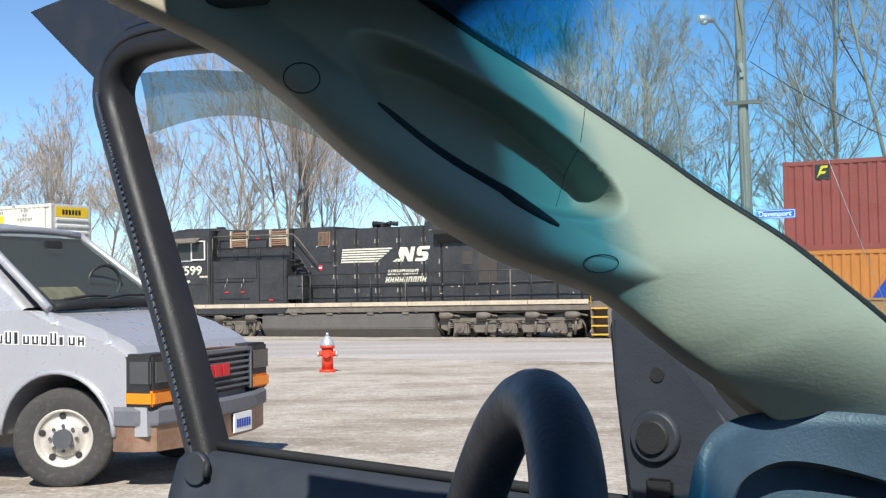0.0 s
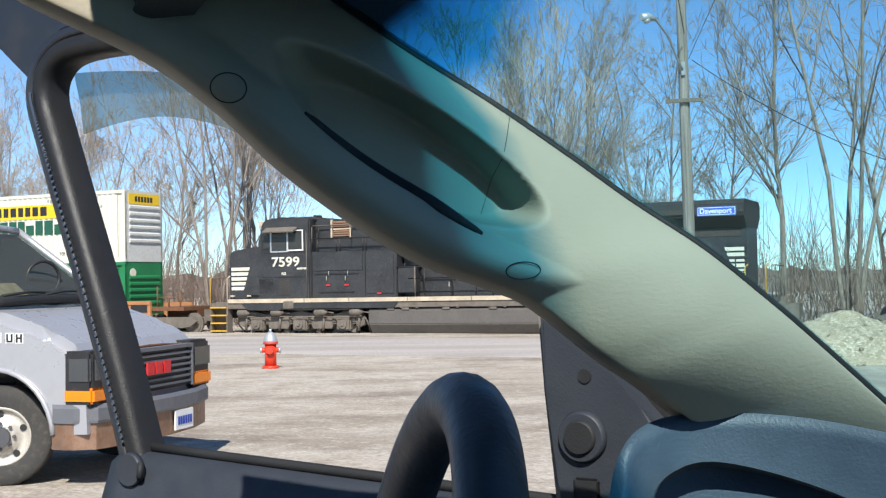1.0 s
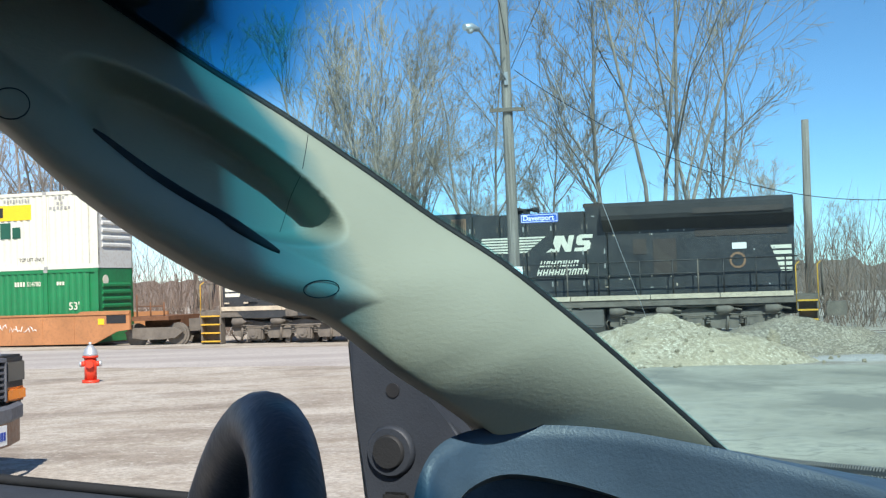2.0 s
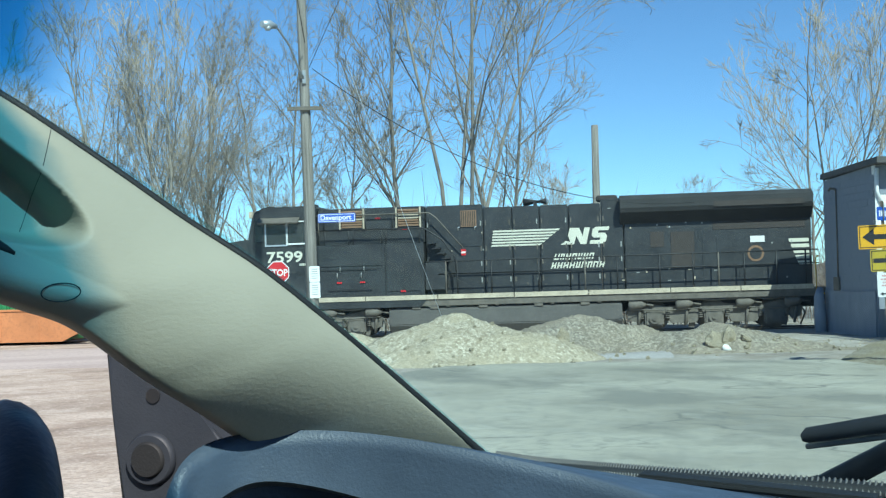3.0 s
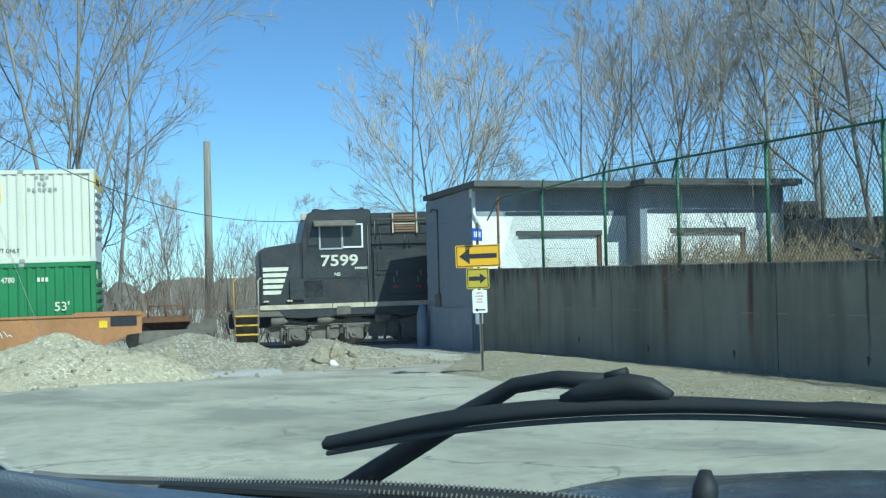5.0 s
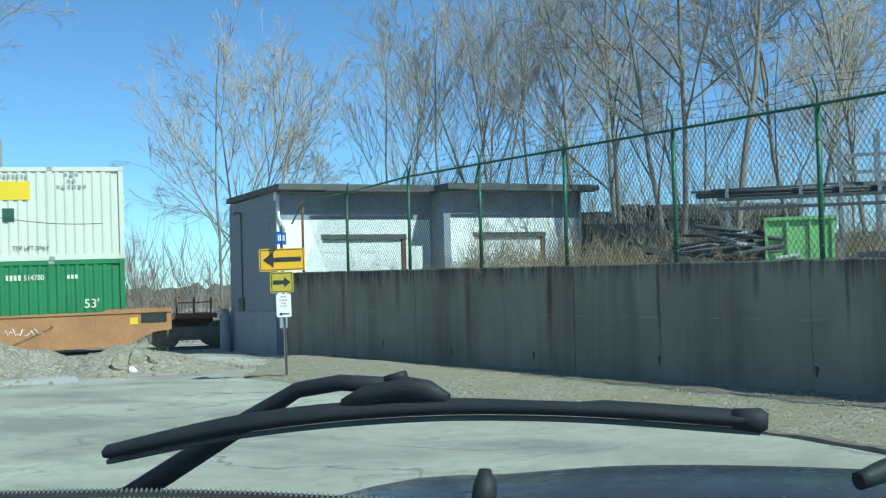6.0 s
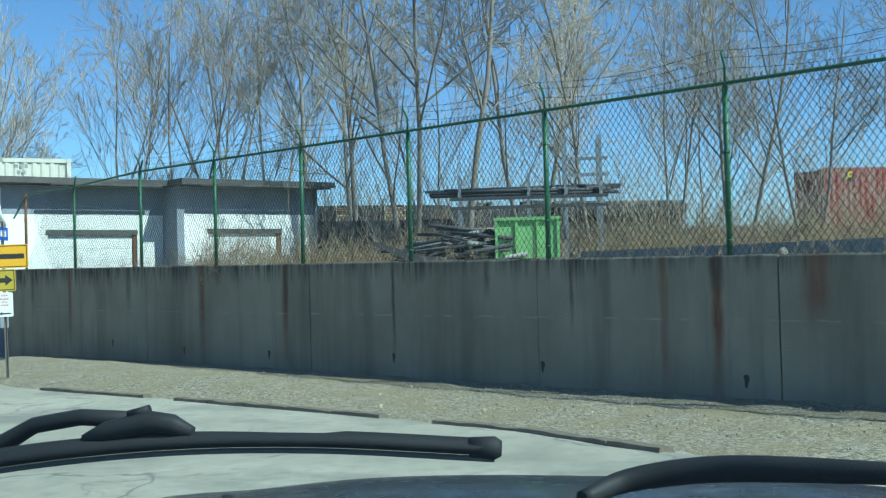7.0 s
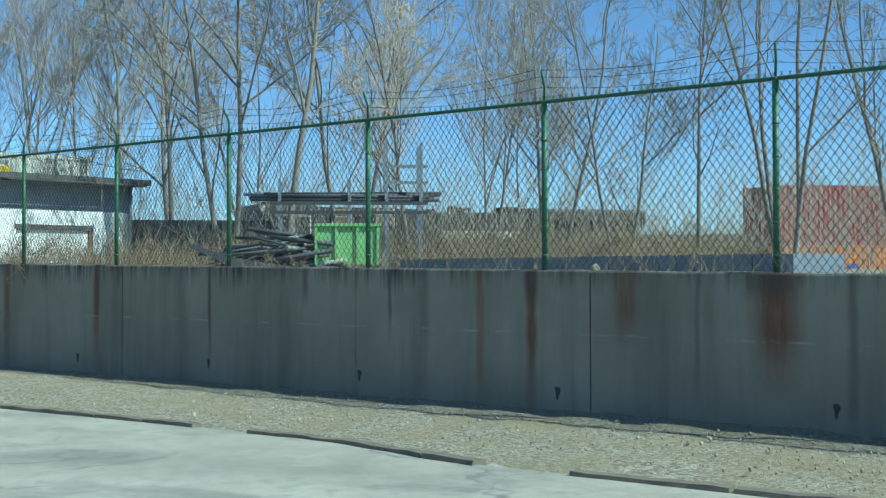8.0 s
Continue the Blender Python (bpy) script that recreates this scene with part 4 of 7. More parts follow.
    for w, top in ((1.92, 4.33), (0.95, 4.22), (0.90, 4.22), (0.95, 4.22), (1.05, 4.22), (0.72, 4.36)):
        bm = B()
        box(bm, (x + 0.012, -hy, 1.33), (x + w - 0.012, hy, top), bevel=0.03)
        part("hood_section", bm, LOCO, L)
        for dx in (0.05, w - 0.11):
            for zz in (1.75, 2.3, 2.78, 3.62):
                bm = B()
                box(bm, (x + dx, -hy - 0.025, zz), (x + dx + 0.045, -hy, zz + 0.17), bevel=0.006)
                part("latch", bm, GREY_PRINT if int(x * 3 + zz * 5 + dx * 9) % 3 == 0 else STEEL_DARK, L)
        x += w
    bm = B()
    box(bm, (7.04, -1.02, 3.60), (7.56, -0.97, 4.14))
    part("filter_grille", bm, TAN_GRILLE, L)
    for k in range(8):
        bm = B()
        box(bm, (7.07 + k * 0.06, -1.035, 3.63), (7.095 + k * 0.06, -1.015, 4.11))
        part("grille_bar", bm, LOCO_GRILLE, L)
    bm = B()
    box(bm, (6.83, -hy - 0.02, 2.95), (7.72, -hy + 0.01, 3.54), bevel=0.006)
    part("side_panel", bm, LOCO, L)
    for a in (6.95, 7.5):
        bm = B()
        tube(bm, [(a, -hy - 0.03, 3.48), (a, -hy - 0.05, 3.58), (a + 0.05, -hy - 0.03, 3.60)], 0.02, 5)
        part("latch", bm, ALU, L)
    bm = B()
    box(bm, (7.02, -hy - 0.02, 2.66), (7.18, -hy, 2.86))
    part("warning_plate", bm, SIGN_RED, L)
    bm = B()
    box(bm, (7.03, -hy - 0.024, 2.73), (7.17, -hy - 0.02, 2.79))
    part("warning_print", bm, SIGN_WHITE, L)
    for a, w, z0, z1, mt in ((13.2, 0.44, 2.72, 3.22, LOCO_GRILLE), (13.85, 0.75, 2.03, 3.20, LOCO_GRILLE), (14.85, 0.35, 1.55, 3.12, LOCO), (15.3, 0.5, 1.55, 3.12, LOCO), (16.0, 1.3, 1.60, 2.15, LOCO), (15.2, 2.9, 3.22, 3.50, LOCO_GRILLE)):
        bm = B()
        box(bm, (a, -hy - 0.018, z0), (a + w, -hy + 0.01, z1), bevel=0.005)
        part("radiator_panel", bm, mt, L, "dusty brown mesh panel" if mt is LOCO_GRILLE else "")
    # radiator section with overhanging wings
    bm = B()
    box(bm, (12.37, -hy, 1.33), (18.28, hy, 3.6), bevel=0.03)
    part("radiator_base", bm, LOCO, L)
    bm = B()
    prism(bm, [(-hy, 3.50), (-1.42, 3.86), (-1.48, 4.0), (-1.48, 4.28), (-1.25, 4.42), (1.25, 4.42), (1.48, 4.28), (1.48, 3.9), (hy, 3.5)], lambda a, b, d: (12.25 + d, a, b), 6.05)
    part("radiator_cab", bm, LOCO_ROOF, L, "overhanging radiator wings")
    bm = B()
    box(bm, (15.2, -1.495, 3.95), (18.0, -1.47, 4.12))
    part("radiator_intake", bm, LOCO_GRILLE, L)
    bm = B()
    box(bm, (11.5, -0.5, 4.33), (12.2, 0.5, 4.50), bevel=0.03)
    part("exhaust_stack", bm, LOCO_GRILLE, L)
    bm = B()
    for yy in (-0.25, 0.0, 0.25):
        tube(bm, [(9.08, yy, 4.38), (9.4, yy, 4.40), (9.6, yy, 4.40)], [0.14, 0.05, 0.03], 8)
        tube(bm, [(9.6, yy, 4.40), (9.85, yy, 4.40)], [0.03, 0.1], 8)
    box(bm, (9.42, -0.32, 4.2), (9.52, 0.32, 4.42))
    part("horn", bm, BLACK, L)
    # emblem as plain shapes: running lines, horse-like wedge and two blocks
    Ye = -hy - 0.006
    for k in range(6):
        z = 3.44 - k * 0.094
        bm = B()
        prism(bm, [(8.10 - k * 0.012, z), (10.30 - k * 0.12, z), (10.24 - k * 0.12, z - 0.056), (8.09 - k * 0.012, z - 0.056)], lambda a, b, d: (a, Ye - d, b), 0.004)
        part("emblem_line", bm, LOCO_WHITE, L)
    for pts in ([(10.30, 2.90), (10.47, 3.02), (10.62, 2.99), (10.55, 3.20), (10.62, 3.44), (10.92, 3.44), (11.03, 3.16), (11.09, 3.44), (11.27, 3.44), (11.14, 2.90), (10.95, 2.90), (10.82, 3.17), (10.74, 2.90)],
                [(11.24, 2.90), (11.28, 3.02), (11.58, 3.02), (11.60, 3.10), (11.38, 3.10), (11.32, 3.18), (11.36, 3.38), (11.46, 3.45), (11.90, 3.45), (11.87, 3.33), (11.54, 3.33), (11.53, 3.25), (11.75, 3.25), (11.82, 3.16), (11.78, 2.98), (11.67, 2.90)]):
        bm = B()
        prism(bm, pts, lambda a, b, d: (a, Ye - d, b), 0.004)
        part("emblem_block", bm, LOCO_WHITE, L)
    rnd = random.Random(2)
    for z, a, b in ((2.41, 10.06, 11.44), (2.13, 9.96, 11.72)):
        x = a
        while x < b - 0.1:
            w = rnd.uniform(0.12, 0.16)
            # two stems and a crossbar for every unreadable letter
            bm = B()
            for p0, p1, q0, q1 in ((0, 0.045, 0, 0.20), (w - 0.045, w, 0, 0.20), (0.045, w - 0.045, *rnd.choice(((0.0, 0.05), (0.15, 0.20), (0.07, 0.12))))):
                prism(bm, [(x + p0 + q0 * 0.3, z + q0), (x + p1 + q0 * 0.3, z + q0), (x + p1 + q1 * 0.3, z + q1), (x + p0 + q1 * 0.3, z + q1)], lambda p, q, d: (p, Ye - d, q), 0.004)
            part("name_bar", bm, LOCO_WHITE, L)
            x += w + 0.045
    bm = B()
    disc(bm, (16.53, -hy - 0.012, 2.42), (0, 1, 0), 0.26, 0.26, 0.008, 24)
    part("round_emblem", bm, TAN_GRILLE, L)
    bm = B()
    disc(bm, (16.53, -hy - 0.022, 2.42), (0, 1, 0), 0.19, 0.19, 0.006, 20)
    part("emblem_centre", bm, LOCO, L)
    bm = B()
    box(bm, (16.37, -hy - 0.02, 2.78), (16.82, -hy, 2.98))
    part("data_plate", bm, SIGN_WHITE, L)
    # railings
    for z, r in ((2.48, 0.022), (2.06, 0.018)):
        bm = B()
        tube(bm, [(5.72 if z > 2.2 else 6.6, -Y + 0.05, z), (6.3, -Y + 0.05, z), (12.5, -Y + 0.05, z), (18.4, -Y + 0.05, z)], r, 6)
        part("handrail", bm, BLACK, L)
    for k, x in enumerate((6.55, 6.92, 8.04, 9.58, 11.07, 12.10, 13.45, 14.5, 15.3, 16.1, 17.1, 18.0)):
        bm = B()
        tube(bm, [(x, -Y + 0.05, 1.36), (x, -Y + 0.05, 2.49)], 0.026, 6)
        part("rail_post", bm, BLACK if k % 4 else STEEL_DARK, L)
    bm = B()
    tube(bm, [(2.24, -1.28, 4.11), (6.02, -1.28, 4.10), (6.25, -1.28, 3.93), (7.12, -1.22, 2.90)], 0.022, 6)
    part("upper_handrail", bm, STEEL_DARK, L)
    for x in (2.5, 3.9, 4.8, 6.0):
        bm = B()
        tube(bm, [(x, -1.28, 3.62), (x, -1.28, 4.12)], 0.016, 6)
        part("rail_post", bm, BLACK, L)
    bm = B()
    tube(bm, [(2.24, -Y + 0.04, 3.62), (5.85, -Y + 0.04, 3.60), (6.45, -Y + 0.04, 3.2), (6.86, -Y + 0.04, 2.6), (6.9, -Y + 0.04, 2.1)], 0.026, 6)
    part("stair_handrail", bm, BLACK, L)
    for x in (2.55, 3.35, 3.5, 4.45, 4.6, 5.7):
        bm = B()
        tube(bm, [(x, -Y + 0.04, 3.12), (x, -Y + 0.04, 3.62)], 0.022, 6)
        part("rail_post", bm, BLACK, L)
    bm = B()
    box(bm, (5.87, -Y + 0.05, 1.55), (6.55, -1.0, 2.5), bevel=0.02)
    part("box_step", bm, LOCO, L)
    for k in range(4):
        bm = B()
        box(bm, (5.95 + k * 0.16, -Y + 0.12, 2.55 + (3 - k) * 0.17), (6.2 + k * 0.16, -0.95, 2.60 + (3 - k) * 0.17))
        part("stair_tread", bm, BLACK, L)
    # steps and end rails
    for x0, x1 in ((-2.25, -1.47), (18.3, 18.95)):
        st = B()
        box(st, (x0, -Y + 0.30, 0.10), (x1, -Y + 0.36, 1.30))
        for xx in (x0, x1 - 0.05):
            box(st, (xx, -Y, 0.10), (xx + 0.05, -Y + 0.30, 1.30))
        bmesh.ops.remove_doubles(st, verts=st.verts, dist=0.0005)
        so = part("step_well", st, STEEL_DARK, L)
        for k in range(4):
            bm = B()
            box(bm, (x0 + 0.02, -Y - 0.04, 0.16 + k * 0.30), (x1 - 0.02, -Y + 0.3, 0.21 + k * 0.30))
            part("tread", bm, YELLOW, so, "worn yellow step edge")
        for xx in (x0, x1):
            bm = B()
            tube(bm, [(xx, -Y + 0.02, 0.8), (xx, -Y + 0.02, 2.2), (xx + 0.1, -Y + 0.1, 2.3)], 0.02, 6)
            part("grab_iron", bm, YELLOW if x0 > 0 or xx == x0 else SILL_STRIPE, L)
    for xx in (-2.4, 19.1):
        bm = B()
        for yy in (-1.2, -0.5, 0.5, 1.2):
            tube(bm, [(xx, yy, 1.22), (xx, yy, 2.25)], 0.02, 6)
        tube(bm, [(xx, -1.2, 2.25), (xx, 1.2, 2.25)], 0.02, 6)
        tube(bm, [(xx - 0.2 if xx < 0 else xx + 0.2, -0.9, 1.1), (xx, -0.9, 0.5)], 0.03, 6)
        part("end_rail", bm, STEEL_DARK, L)
    # fuel tank
    bm = B()
    prism(bm, [(-1.36, 0.99), (-1.42, 0.93), (-1.42, 0.42), (-1.15, 0.07), (1.15, 0.07), (1.42, 0.42), (1.42, 0.93), (1.36, 0.99)], lambda a, b, d: (4.62 + d, a, b), 7.6)
    bmesh.ops.bevel(bm, geom=list(bm.edges), offset=0.03, segments=2, affect="EDGES")
    part("fuel_tank", bm, TANK, L)
    for x in (5.4, 6.0, 7.6, 9.4, 10.9):
        bm = B()
        box(bm, (x, -1.45, 0.94), (x + 0.28, -1.2, 1.10))
        disc(bm, (x + 0.6, -1.42, 1.08), (0, 1, 0), 0.09, 0.09, 0.04, 10)
        part("air_fitting", bm, STEEL_DARK, L)
    bm = B()
    box(bm, (-2.4, -0.72, 0.66), (18.9, 0.72, 1.14), bevel=0.03)
    part("underframe", bm, LOCO_ROOF, L)
    # small paint chips, handles and data plates along the hood doors
    rnd = random.Random(12)
    for k in range(46):
        a, z = rnd.uniform(6.4, 17.9), rnd.choice((1.62, 1.95, 2.75, 3.32, 3.46, 4.02)) + rnd.uniform(-0.05, 0.05)
        if z > 3.5 and a > 12.4 or 7.9 < a < 12.1 and 2.3 < z < 3.7:
            continue
        bm = B()
        w, h = rnd.choice(((0.035, 0.10), (0.10, 0.03), (0.05, 0.05)))
        box(bm, (a, -hy - 0.016, z), (a + w, -hy + 0.01, z + h))
        part("door_handle", bm, rnd.choice((GREY_PRINT, SILL_STRIPE, STEEL_DARK)), L)
    # trucks
    for c in (1.62, 15.12):
        tr = B()
        prism(tr, [(-2.75, 0.66), (-2.55, 0.86), (-2.1, 0.92), (-1.5, 0.80), (-0.5, 0.84), (0.0, 0.92), (0.5, 0.84), (1.5, 0.80), (2.1, 0.92), (2.55, 0.86), (2.75, 0.66), (2.72, 0.40), (2.45, 0.30), (2.3, 0.52), (1.5, 0.54), (1.35, 0.26), (0.55, 0.26), (0.42, 0.54), (-0.42, 0.54), (-0.55, 0.26), (-1.35, 0.26), (-1.5, 0.54), (-2.3, 0.52), (-2.45, 0.30), (-2.72, 0.40)], lambda a, b, d: (c + a, -1.22 + d, b), 0.2)
        to = part("truck", tr, STEEL_DARK, L, "grimy three-axle truck frame")
        for dx in (-1.88, 0.0, 1.88):
            wheelset("wheelset", None, c + dx, 0.5, to)
            bm = B()
            box(bm, (c + dx - 0.30, -1.30, 0.18), (c + dx + 0.30, -1.02, 0.66), bevel=0.05)
            disc(bm, (c + dx, -1.33, 0.42), (0, 1, 0), 0.17, 0.15, 0.05, 16)
            disc(bm, (c + dx, -1.39, 0.42), (0, 1, 0), 0.07, 0.06, 0.03, 10)
            part("axle_box", bm, STEEL_DARK, to)
            for q in (-0.42, 0.42):
                bm = B()
                for n2 in range(5):
                    disc(bm, (c + dx + q, -1.2, 0.44 + n2 * 0.065), (0, 0, 1), 0.085, 0.085, 0.018, 10)
                part("spring", bm, STEEL_DARK, to)
        for dx in (-2.45, -0.95, 0.95, 2.45):
            bm = B()
            tube(bm, [(c + dx - 0.26, -1.34, 0.86), (c + dx - 0.2, -1.34, 0.86), (c + dx + 0.16, -1.34, 0.88), (c + dx + 0.3, -1.34, 0.88)], [0.09, 0.15, 0.14, 0.05], 12)
            tube(bm, [(c + dx + 0.3, -1.34, 0.88), (c + dx + 0.55, -1.32, 0.84)], 0.035, 6)
            tube(bm, [(c + dx + 0.05, -1.26, 0.18), (c + dx + 0.12, -1.28, 0.8)], 0.05, 6)
            part("brake_cylinder", bm, STEEL_DARK, to)
            bm = B()
            prism(bm, [(-0.1, 0.12), (0.08, 0.10), (0.14, 0.36), (-0.04, 0.42)], lambda a, b, d: (c + dx + (0.25 if dx < 0 else -0.25) + a, -1.1 + d, b), 0.16)
            part("brake_shoe", bm, STEEL_DARK, to)
        for z, r, w in ((0.99, 0.03, 0.02), (0.70, 0.022, 0.03)):
            bm = B()
            tube(bm, [(c - 2.7 + k * 0.54, -1.36, z + w * math.sin(k * 2.1)) for k in range(11)], r, 5)
            part("air_pipe", bm, STEEL_DARK, to)
        for dx in (-2.85, 2.85):
            bm = B()
            tube(bm, [(c + dx * 0.94, -1.2, 0.8), (c + dx, -1.2, 0.5), (c + dx * 0.97, -0.8, 0.12)], 0.03, 6)
            part("sand_pipe", bm, STEEL_DARK, to)
    return L


def container(name, label, length, height, mat, endmat, s, z, ridge=0.28):
    """A corrugated box; x from 0 (its leading end at +length), near side at y = -1.22."""
    C = thing(name, label, "container", track_m(s, z))
    hy = 1.22
    bm = B()
    box(bm, (0.05, -hy + 0.05, 0.12), (length - 0.05, hy - 0.05, height - 0.05))
    part("shell", bm, mat, C)
    # corrugated near wall
    bm = B()
    xs, ys = [0.1], [0]
    x, k = 0.1, 0
    while x < length - 0.1 - ridge:
        for dx, dy in ((ridge * 0.32, 0), (ridge * 0.18, 1), (ridge * 0.32, 1), (ridge * 0.18, 0)):
            x += dx
            xs.append(x)
            ys.append(dy)
    rows = [[(a, -hy - 0.005 + 0.035 * b, 0.16), (a, -hy - 0.005 + 0.035 * b, height - 0.12)] for a, b in zip(xs, ys)]
    sheet(bm, rows, False)
    part("corrugated_side", bm, mat, C)
    for lo, hi in (((0, -hy - 0.02, 0.0), (length, -hy + 0.08, 0.17)), ((0, -hy - 0.02, height - 0.13), (length, -hy + 0.08, height)), ((0, hy - 0.08, 0), (length, hy, 0.17)), ((0, hy - 0.08, height - 0.13), (length, hy, height))):
        bm = B()
        box(bm, lo, hi)
        part("side_rail", bm, mat, C)
    posts = [0.0, length - 0.14] + ([2.0, length - 2.3] if length > 14 else [])
    for x in posts:
        bm = B()
        box(bm, (x, -hy - 0.025, 0.0), (x + 0.14, -hy + 0.1, height + 0.01))
        part("corner_post", bm, mat, C)
        bm = B()
        box(bm, (x, hy - 0.1, 0.0), (x + 0.14, hy, height + 0.01))
        part("corner_post", bm, mat, C)
        for z in (-0.005, height - 0.12):
            bm = B()
            box(bm, (x - 0.01, -hy - 0.035, z), (x + 0.16, -hy + 0.1, z + 0.125), bevel=0.01)
            part("corner_casting", bm, endmat if x > length - 1 or x == 0 else GREY_PRINT, C)
    # leading end with ribs
    bm = B()
    box(bm, (length - 0.05, -hy, 0.0), (length, hy, height))
    eo = part("end_wall", bm, endmat, C)
    for k in range(6):
        bm = B()
        z = height * (0.26 + 0.095 * k)
        prism(bm, [(z, 0), (z + 0.05, 0.06), (z + 0.13, 0.06), (z + 0.18, 0)], lambda a, b, d: (length + b, -hy + 0.25 + d, a), 2 * hy - 0.5)
        part("end_rib", bm, endmat, eo)
    return C


def build_cars():
    made = []
    W = container("container", "white corrugated container, dirt-streaked, stacked on a green one", 16.15, 2.92, CONT_WHITE, CONT_GREY, -28.36 - 16.15, 2.57)
    hy = -1.225
    L = 16.15
    bm = B()
    box(bm, (L - 9.97, hy - 0.012, 1.90), (L - 2.82, hy - 0.004, 2.48))
    part("yellow_panel", bm, LOGO_YELLOW, W, "yellow printed panel")
    rnd = random.Random(7)
    x = L - 9.7
    while x < L - 4.0:
        w = rnd.uniform(0.26, 0.36)
        bm = B()
        box(bm, (x, hy - 0.018, 2.02), (x + w, hy - 0.013, 2.40))
        part("print_bar", bm, BLACK, W)
        x += w + 0.12
    x = L - 10.2
    while x < L - 3.5:
        w = rnd.uniform(0.34, 0.5)
        bm = B()
        box(bm, (x, hy - 0.012, 1.22), (x + w, hy - 0.004, 1.22 + rnd.choice((0.42, 0.42, 0.6))), bevel=0.0)
        part("print_bar", bm, DARK_GREEN_PRINT, W)
        x += w + 0.08
    lettering("print", "TOP LIFT ONLY", 0.19, BLACK, W, face_m(L - 3.38, hy - 0.012, 0.33, 1, 0), stretch=0.82)
    for dz, w in ((2.62, 1.9), ):
        for k in range(9):
            bm = B()
            box(bm, (L - 4.0 + k * 0.13, hy - 0.012, dz - 0.05), (L - 3.92 + k * 0.13, hy - 0.004, dz + 0.07))
            part("print_bar", bm, GREY_PRINT, W)
    for r, n in ((2.62, 3), (2.42, 2), (2.24, 6)):
        for k in range(n):
            bm = B()
            box(bm, (L - 1.55 + (k - n / 2) * 0.16, hy - 0.012, r), (L - 1.45 + (k - n / 2) * 0.16, hy - 0.004, r + 0.11))
            part("print_bar", bm, GREY_PRINT, W)
    bm = B()
    box(bm, (L + 0.002, -1.0, 2.36), (L + 0.014, 1.0, 2.80))
    part("end_panel", bm, LOGO_YELLOW, W)
    for k in range(6):
        bm = B()
        box(bm, (L + 0.014, -0.6 + k * 0.2, 2.46), (L + 0.02, -0.46 + k * 0.2, 2.68))
        part("print_bar", bm, BLACK, W)
    made.append((W, -28.36 - 16.15, 2.57))
    G = container("container", "green corrugated container set low in an orange well car", 16.15, 2.75, CONT_GREEN, CONT_GREEN, -28.36 - 16.15, -0.19)
    lettering("print", "514780", 0.24, LOCO_WHITE, G, face_m(L - 3.06, hy - 0.012, 2.15, 1, 0), bold=0.004, stretch=0.86)
    for k in range(4):
        bm = B()
        box(bm, (L - 3.58 + k * 0.12, hy - 0.012, 2.15), (L - 3.50 + k * 0.12, hy - 0.004, 2.32))
        part("print_bar", bm, LOCO_WHITE, G)
    for k in range(3):
        bm = B()
        box(bm, (L - 1.76 + k * 0.12, hy - 0.012, 2.16), (L - 1.68 + k * 0.12, hy - 0.004, 2.29))
        part("print_bar", bm, LOCO_WHITE, G)
    lettering("print", "53'", 0.40, LOCO_WHITE, G, face_m(L - 1.27, hy - 0.012, 1.23, 1, 0), bold=0.004)
    bm = B()
    disc(bm, (L + 0.02, -0.75, 2.3), (1, 0, 0), 0.2, 0.2, 0.01, 8)
    part("emblem", bm, LOCO_WHITE, G)
    made.append((G, -28.36 - 16.15, -0.19))
    s0 = 3.0
    R = container("container", "dull red corrugated container stacked on an orange one", 12.19, 2.85, CONT_RED, CONT_RED, s0, 2.42)
    bm = B()
    box(bm, (1.0, hy - 0.012, 2.25), (1.45, hy - 0.004, 2.72))
    lo = part("label_plate", bm, BLACK, R)
    bm = B()
    prism(bm, [(1.06, 2.3), (1.2, 2.68), (1.4, 2.68), (1.4, 2.6), (1.26, 2.6), (1.2, 2.5), (1.36, 2.5), (1.3, 2.42), (1.18, 2.42)], lambda a, b, d: (a, hy - 0.013 - d, b), 0.004)
    part("label_print", bm, LOGO_YELLOW, lo)
    made.append((R, s0, 2.42))
    O = container("container", "orange corrugated container with a slanted blue emblem", 12.19, 2.85, CONT_ORANGE, CONT_ORANGE, s0, -0.44)
    for pts in ([(2.45, 1.05), (3.1, 1.95), (3.55, 1.95), (3.55, 1.05)], [(3.7, 1.05), (3.85, 1.5), (4.3, 1.95), (4.8, 1.95), (4.8, 1.05)]):
        bm = B()
        prism(bm, pts, lambda a, b, d: (a, hy - 0.004 - d, b), 0.008)
        part("emblem", bm, LOGO_BLUE, O)
    made.append((O, s0, -0.44))
    # well cars
    for s, length, name in ((-28.36 - 17.6, 20.5, "orange-brown steel well car with scribbled sides"), (0.9, 17.0, "weathered orange steel well car")):
        C = thing("well_car", name, "railway wagon", track_m(s))
        a, b = (1.0, 19.0) if s < 0 else (1.6, 15.4)
        bm = B()
        prism(bm, [(a + 0.9, 0.18), (a, 0.68), (a, 1.28), (b - 2.2, 1.28), (b - 2.0, 1.38), (b, 1.38), (b, 0.68), (b - 0.55, 0.62), (b - 1.5, 0.18)], lambda x, y, d: (x, -1.46 + d, y), 0.12)
        part("side_sill", bm, WELL, C)
        bm = B()
        prism(bm, [(a + 0.9, 0.18), (a, 0.68), (a, 1.28), (b, 1.28), (b, 0.68), (b - 1.5, 0.18)], lambda x, y, d: (x, 1.34 + d, y), 0.12)
        part("side_sill", bm, WELL, C)
        bm = B()
        box(bm, (a, -1.5, 1.24), (b, -1.40, 1.31))
        part("top_flange", bm, WELL, C)
        for x in np.arange(a + 0.8, b - 2, 1.35):
            bm = B()
            box(bm, (x, -1.475, 0.24), (x + 0.05, -1.46, 1.24))
            part("rib", bm, WELL, C)
